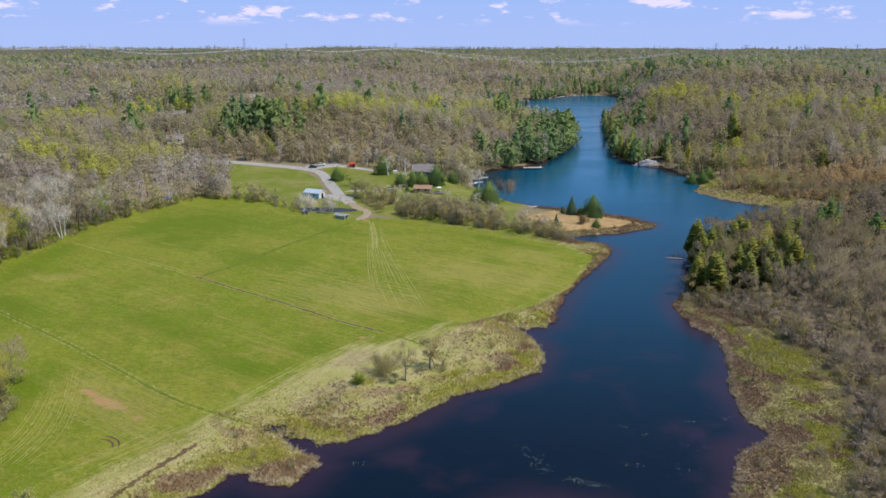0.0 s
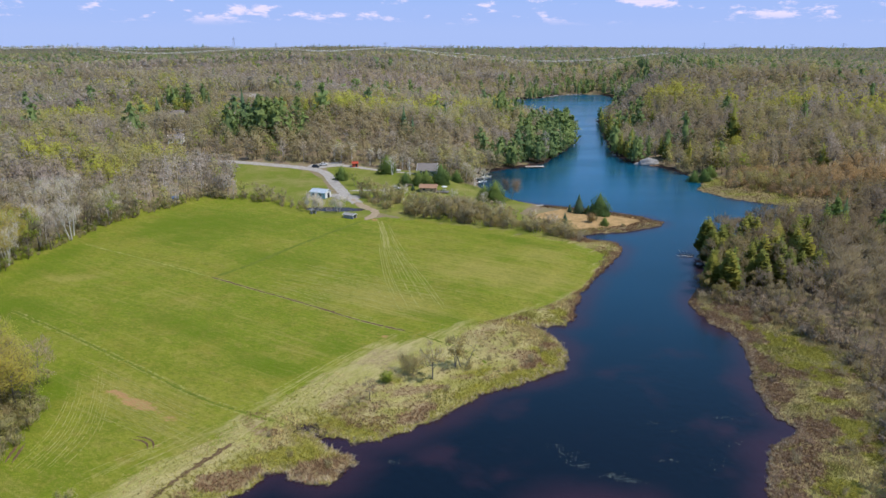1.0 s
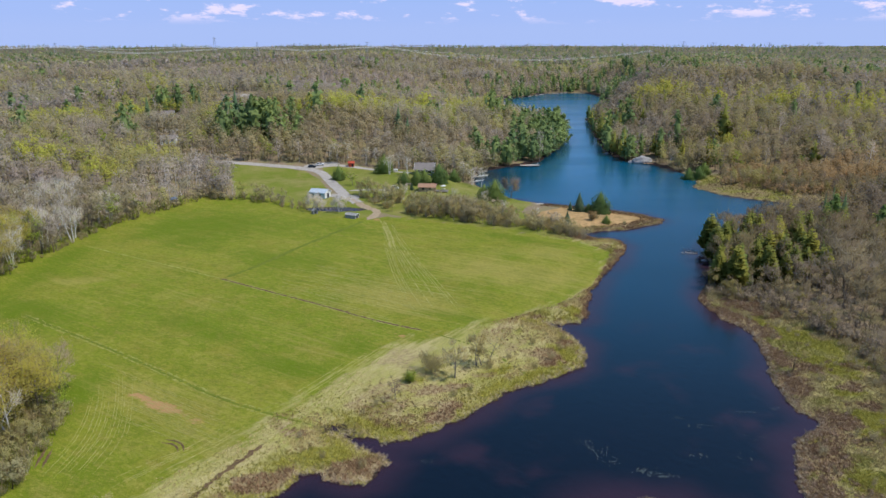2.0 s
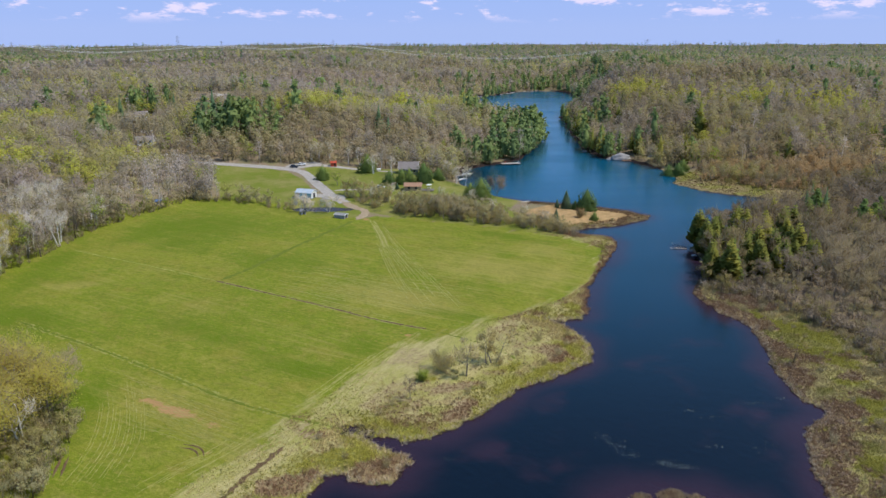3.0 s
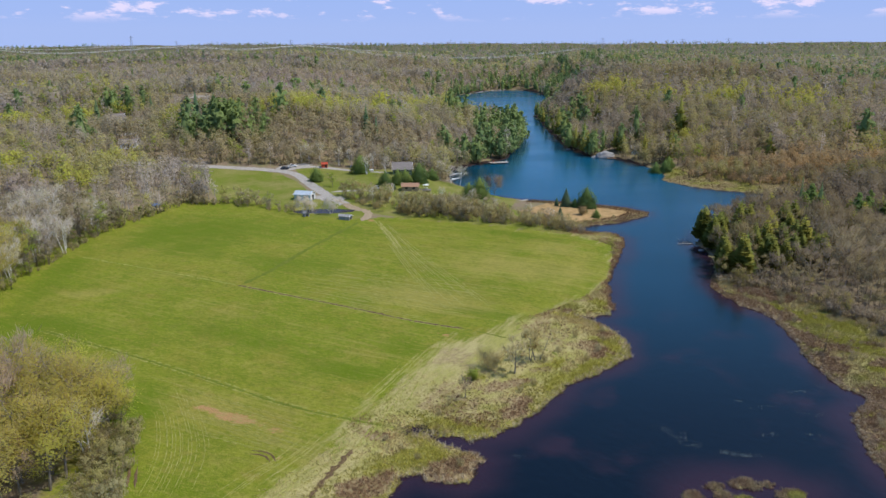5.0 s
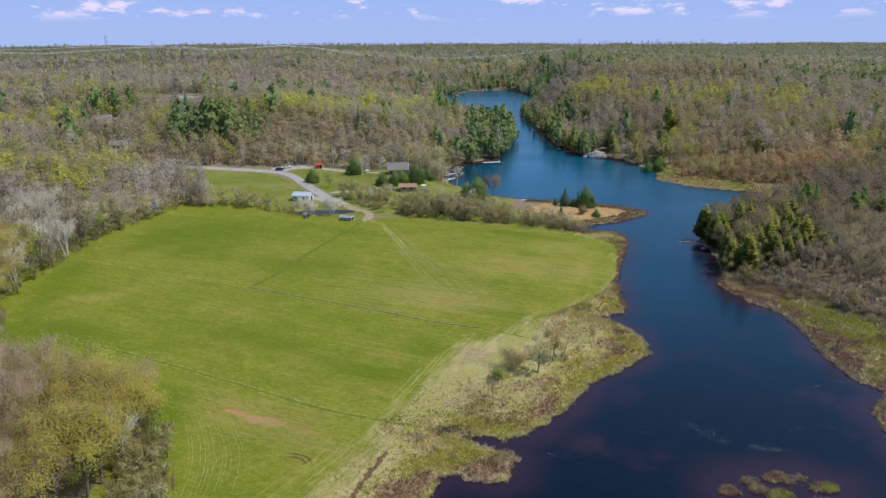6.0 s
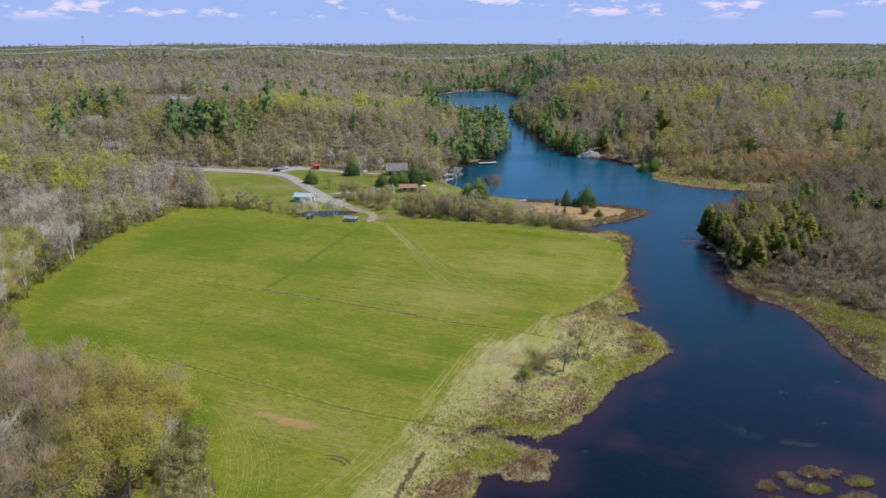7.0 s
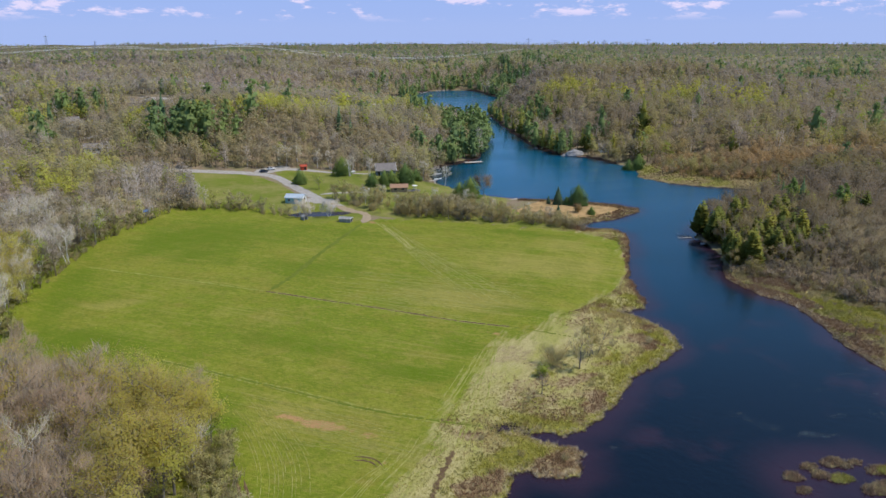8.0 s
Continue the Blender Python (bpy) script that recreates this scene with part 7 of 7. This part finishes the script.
# ---------------------------------------------------------------- single trees round the farm
for px, py, k, sc, lab in [
        (20.0, 322.5, 12, 1.16, "bushy green pine on the lawn by the lake"), (15.4, 324.5, 12, 0.84, "small bushy green pine on the lawn by the lake"),
        (52.9, 298.6, 16, 1.02, "dark pointed spruce on the grassy point"), (49.8, 301.8, 16, 0.46, "small dark spruce on the grassy point"),
        (61.0, 295.6, 12, 1.10, "broad green pine on the grassy point"),
        (56.6, 297.5, 17, 1.15, "small rounded green pine on the grassy point"), (59.2, 278.4, 17, 1.02, "round green juniper on dry grass"),
        (54.6, 282.0, 13, 1.25, "round russet-brown bush on dry grass"), (43.0, 275.2, 16, 0.72, "narrow dark cedar at the end of the scrub"),
        (-53.6, 366, 12, 0.86, "broad green pine beside the road"), (-31.4, 379, 12, 1.15, "tall green pine near the drive"), (-20.8, 349.4, 12, 0.80, "bushy green pine on the lawn"),
        (-14.6, 350.6, 12, 0.84, "bushy green pine in front of the house"), (-11.0, 351.2, 12, 0.84, "bushy green pine in front of the house"), (-3.8, 354.2, 12, 1.15, "tall green pine beside the house"),
        (4.2, 366.0, 12, 0.75, "green pine by the cove"), (-17.2, 340.6, 16, 0.42, "small dark spruce by the cottage"),
        (127.6, 374.5, 12, 0.90, "bushy green pine above the marsh"), (132.6, 373.6, 12, 0.84, "bushy green pine on the shore"), (139.5, 384.0, 12, 0.80, "green pine above the marsh"),
        (158, 356, 17, 1.1, "dark green juniper in the marsh"), (172, 366, 17, 1.2, "dark green juniper in the marsh")]:
    tree_at(px, py, k, sc, int(rng.integers(10)), lab)
for px, py, sc in ((137, 255.5, 1.12), (131, 250, 0.92), (142.5, 236.5, 1.10), (150, 240, 0.95), (199, 315, 0.80), (206, 318, 0.7), (160, 252, 0.9), (119, 243, 0.85)):
    tree_at(px, py, 3, sc, int(rng.integers(4)), "broad olive-green pine standing out of the wooded bank")
tree_at(28.2, 329.0, 9, 1.0, 0, "broad bare grey tree on the lake shore")
tree_at(-45.6, 351.5, 6, 0.72, 0, "small tree in light green leaf on the lawn")
for px, py, sc in ((-28.5, 372, 0.9), (-58, 402, 0.9), (-52, 404, 0.95), (-42, 400, 0.85), (-24, 394, 0.8), (9, 372, 0.9), (13, 362, 0.8), (-19, 366, 0.85), (-62, 404, 0.9), (-35, 398, 0.9), (-29, 318, 0.6), (-16, 312, 0.55), (-4, 302, 0.6), (8, 298, 0.5), (20, 290, 0.55), (31, 280, 0.5), (38, 272, 0.5), (-21, 322, 0.65), (2, 315, 0.6), (14, 308, 0.6), (17, 357, 0.9)):
    tree_at(px, py, 2, sc, int(rng.integers(3)), "slender bare birch beside the lawn")
for px, py, sc in ((-58.8, 300.6, 0.95), (-47.2, 297.6, 0.85), (-55.4, 299.4, 0.6)):
    tree_at(px, py, 8, sc, int(sc * 10), "pale leafless willow beside the pond")
# lone bushes of the marsh
tree_at(-12.8, 145.6, 11, 1.0, 0, "large rounded leafless bush in the marsh")
tree_at(-17.8, 140.6, 15, 0.85, 0, "small bush in fresh green leaf in the marsh")
tree_at(-20.9, 133.5, 0, 0.42, 1, "small bare leaning tree in the marsh")
tree_at(-8.4, 142.6, 10, 1.25, 0, "slender bare tree in the marsh")
tree_at(-3.4, 148.6, 10, 1.15, 1, "slender bare tree in the marsh")
tree_at(-1.6, 148.8, 10, 1.2, 2, "slender bare tree in the marsh")
for px, py, sc in ((-0.3, 147.6, 0.5), (-24.5, 131.2, 0.35), (-5.5, 137.5, 0.4), (9.5, 147, 0.42), (14, 152, 0.5), (17, 157, 0.42), (11, 160, 0.45), (4.5, 152.5, 0.4), (-9, 135, 0.4), (54.2, 281.6, 0.75), (19, 163, 0.4),
                   (-27, 128, 0.3), (-38, 120, 0.35), (-33, 113, 0.4), (-26, 110, 0.42), (57, 284, 0.5), (66, 276.5, 0.4)):
    tree_at(px, py, 7, sc, int(rng.integers(4)), group="marsh bushes")

# belt of scrub between the hay field and the lawn
x, y = rng.uniform(-42, 50, 5200), rng.uniform(255, 345, 5200)
low = np.interp(x, [-42, -33, -20, 1, 20, 44, 52], [320, 303, 293, 281, 270, 255, 250])
ok = (y > low + 1.0) & (y < low + np.interp(x, [-42, -30, 0, 30, 50], [18, 27, 24, 20, 12])) & (line_distance(x, y, ROAD) > 5) & (shore_distance(x, y) > 1.5) & (inside_distance(x, y, PENINSULA) < 4) & (line_distance(x, y, LANE) > 3)
ok &= np.hypot(x + 10, y - 338.5) > 8
x, y = x[ok], y[ok]
ok = rng.uniform(size=len(x)) < 0.25 + 0.75 * smooth(0.38, 0.60, vnoise(x, y, 12, 83, 2))
x, y = x[ok][:430], y[ok][:430]
kind = rng.choice([7, 7, 7, 7, 1, 1], len(x))
scale = np.where(kind == 7, rng.uniform(0.40, 0.85, len(x)), rng.uniform(0.40, 0.80, len(x)) * np.interp(x, [-30, 10, 45], [1.05, 0.9, 0.7]))
for i in range(170):
    up = int(kind[i]) != 7
    tree_at(x[i], y[i], 10 if up else 7, float(scale[i]) * (1.55 if up else 1.0), int(rng.integers(10)), group="scrub belt beside the field")
plant("scrub", x[170:], y[170:], kind[170:], scale[170:], NEAR_SOUP, "belt of leafless grey-brown scrub beside the field", (0.43, 0.36, 0.235))
# scrub of the far marsh and the wooded bank
def mixed_scrub(n):
    k = rng.choice([7, 7, 7, 7, 0, 1, 1], n)
    return k, np.where(k == 7, rng.uniform(0.4, 1.4, n), rng.uniform(0.3, 0.7, n))


x, y = rng.uniform(112, 290, 5200), rng.uniform(290, 400, 5200)
ok = (inside_distance(x, y, BAY_MARSH) > -1) & (shore_distance(x, y) > 6) & (rng.uniform(size=len(x)) < smooth(9, 24, shore_distance(x, y)) * 0.85)
x, y = x[ok], y[ok]
plant("scrub", x, y, *mixed_scrub(len(x)), MIDDLE, "russet and olive leafless scrub in the marsh beside the bay", (0.50, 0.35, 0.19))
# tussocks all over the marsh
def tussocks(n, x0, x1, y0, y1, test, lo, hi, label):
    x, y, d = marsh_places(n, x0, x1, y0, y1, test)
    plant("tussocks", x, y, np.full(len(x), 7), rng.uniform(lo, hi, len(x)) * (0.6 + 0.8 * vnoise(x, y, 5, 121, 2)), {7: TUSSOCK}, label, marsh_tone(x, y, d) * np.where(x > 40, 1.3, 1.02)[:, None])


TUSSOCK = [dome(rng, 4.0, 3.4, 12, 1.0, 14, 0.55, 0, 2.0) for _ in range(4)]
tussocks(17000, -60, 40, 95, 262, lambda x, y, d: (d > 0.0) & (d < 24) & (inside_distance(x, y, FIELD) < -5) & (rng.uniform(size=len(x)) < smooth(24, 3, d)), 0.05, 0.12, "tussocks of straw, moss green and rust sedge along the creek")
tussocks(11000, 36, 90, 84, 206, lambda x, y, d: (d > 0.0) & (inside_distance(x, y, RIGHT_MARSH) > -4) & (x > 40), 0.05, 0.14, "brown and mossy tussocks on the marshy bank")
tussocks(1500, 6, 29, 86, 101, lambda x, y, d: d > -0.2, 0.06, 0.16, "ragged sedge tussocks on low islets")
# red-brown sedge and low bushes round the point and the field's wet corner
x, y = rng.uniform(20, 110, 9000), rng.uniform(225, 315, 9000)
d = shore_distance(x, y)
ok = (d > 0.5) & (((inside_distance(x, y, PENINSULA) > -2) & (d < 4.0)) | ((d < 3.6) & (y < 268)))
ok &= rng.uniform(size=len(x)) < 0.75
x, y = x[ok], y[ok]
plant("scrub", x, y, np.full(len(x), 7), rng.uniform(0.08, 0.20, len(x)), {7: TUSSOCK}, "low red-brown scrub along the water's edge", (0.40, 0.29, 0.19))
x, y = rng.uniform(44, 92, 1500), rng.uniform(92, 206, 1500)
e = inside_distance(x, y, RIGHT_MARSH)
ok = (shore_distance(x, y) > 2.5) & (e > -5) & (rng.uniform(size=len(x)) < 0.10 + 0.6 * smooth(7, 0, e))
x, y = x[ok], y[ok]
plant("scrub", x, y, np.where(rng.uniform(size=len(x)) < 0.9, 7, 1), rng.uniform(0.22, 0.6, len(x)), NEAR_SOUP, "low brown scrub on the marshy bank")
x, y = rng.uniform(60, 150, 5200), rng.uniform(88, 268, 5200)
d, e = shore_distance(x, y), inside_distance(x, y, RIGHT_MARSH)
ok = (d > 1.5) & (e < 3) & (e > -48) & (rng.uniform(size=len(x)) < 0.18 + 0.82 * smooth(-16, -2, e))
x, y = x[ok], y[ok]
plant("undergrowth", x, y, np.full(len(x), 7), rng.uniform(0.30, 0.85, len(x)), MIDDLE, "grey-brown leafless brush under the trees of the wooded bank", (0.37, 0.30, 0.215))
x, y = rng.uniform(40, 92, 9000), rng.uniform(90, 206, 9000)
d = shore_distance(x, y)
ok = (d > 0.4) & (inside_distance(x, y, RIGHT_MARSH) > -6) & (brown_mask(x, y, d) > 0.55)
x, y = x[ok][:3400], y[ok][:3400]
plant("scrub", x, y, np.full(len(x), 7), rng.uniform(0.08, 0.22, len(x)), MIDDLE, "low rounded red-brown bushes massed on the marshy bank", (0.43, 0.315, 0.22))
x, y = rng.uniform(-148, -80, 3000), rng.uniform(186, 322, 3000)
e = inside_distance(x, y, FIELD)
ok = (e > -9) & (e < -0.5) & ((x < -88) | (y > 300))
x, y = x[ok][:260], y[ok][:260]
k = rng.choice([7, 7, 7, 1, 6], len(x))
plant("scrub", x, y, k, np.where(k == 7, rng.uniform(0.25, 0.65, len(x)), rng.uniform(0.25, 0.5, len(x))), NEAR_SOUP, "low scrub along the edge of the wood")
x, y = rng.uniform(-150, -62, 2600), rng.uniform(88, 190, 2600)
e = inside_distance(x, y, FIELD)
ok = (e > -7) & (e < 0.5) & ((x < -80) | (y < 178))
x, y = x[ok][:420], y[ok][:420]
k = rng.choice([7, 7, 1], len(x))
plant("scrub", x, y, k, np.where(k == 7, rng.uniform(0.4, 0.9, len(x)), rng.uniform(0.25, 0.5, len(x))), NEAR_SOUP, "low budding scrub at the foot of the wood")
x, y = rng.uniform(-112, -62, 110), rng.uniform(306, 326, 110)
ok = (inside_distance(x, y, FIELD) < -1.5) & (inside_distance(x, y, FIELD) > -9)
x, y = x[ok], y[ok]
plant("scrub", x, y, np.where(rng.uniform(size=len(x)) < 0.7, 7, 1), rng.uniform(0.35, 0.7, len(x)), NEAR_SOUP, "low budding scrub along the stream")


# ---------------------------------------------------------------- power line on the horizon
def pylon(x, y, top, wide, label):
    """A lattice tower with two cross arms."""
    base = gz(x, y)
    p = root_at("power_pylon", x, y, math.degrees(math.atan2(-(x + 35), y)), label, "pylon", base)
    H = top - base
    legs, r = 0.10 * H, 0.45
    for sx in (-1, 1):
        for sy in (-1, 1):
            s = Soup()
            s.tube((sx * legs, sy * legs, -1), (sx * 0.7, sy * 0.7, H), r, r * 0.7, 4)
            v, t, _ = s.arrays()
            part("leg", raw_mesh("leg", v, t, [M_STEEL]), p)
    s = Soup()
    for i in range(5):
        z0, z1 = H * i / 5, H * (i + 1) / 5
        w0, w1 = legs + (0.7 - legs) * i / 5, legs + (0.7 - legs) * (i + 1) / 5
        for sy in (-1, 1):
            s.tube((-w0, sy * w0, z0), (w1, sy * w1, z1), 0.2, 0.2, 3)
            s.tube((w0, sy * w0, z0), (-w1, sy * w1, z1), 0.2, 0.2, 3)
    v, t, _ = s.arrays()
    part("bracing", raw_mesh("bracing", v, t, [M_STEEL]), p)
    for f in (0.80, 0.94):
        box_part("cross_arm", p, M_STEEL, wide, 0.7, 0.7, (0, 0, H * f))


for px, py, top, wide in ((-1097, 2367, 66, 14), (-607, 2327, 82, 11), (-505, 2452, 66, 12), (-170, 2696, 67, 16), (1107, 3100, 66, 26), (1289, 3245, 60, 30), (1580, 3335, 60, 26), (1807, 3331, 62, 30)):
    pylon(px, py, top, wide, "grey steel lattice power pylon on the skyline")


def cable(pts, r):
    cu = bpy.data.curves.new("power_cable", "CURVE")
    cu.dimensions, cu.bevel_depth, cu.bevel_resolution = "3D", r, 0
    sp = cu.splines.new("POLY")
    c = spline(pts, 20)
    sp.points.add(len(c) - 1)
    for q, p in zip(sp.points, c):
        q.co = (*p, 1)
    # white paint stands in for the sunlit glint of thin wire
    cu.materials.append(M_WHITE)
    ob = new("power_cable", cu)
    return tagged(ob, "long sagging power cable above the woods, its glint painted white", "cable", "power cables")


LINE_A = [(-740, 1022, 58), (-578, 1119, 60.3), (-530, 1141, 61.5), (-436, 1179, 51.7), (-264, 1226, 59.8), (-182, 1239, 54), (-73, 1249, 59), (60, 1247, 43), (194, 1231, 38.5), (283, 1212, 43.5), (367, 1188, 53)]
LINE_B = [(-591, 1279, 61.3), (-493, 1318, 56), (-408, 1345, 59.2), (-293, 1373, 56.6), (-201, 1388, 54), (-79, 1398, 58.6), (3, 1399, 51.3), (138, 1391, 42)]
cable(LINE_A, 0.2)
cable([(a, b + 12, c + 1.2) for a, b, c in LINE_A], 0.15)
cable(LINE_B, 0.2)
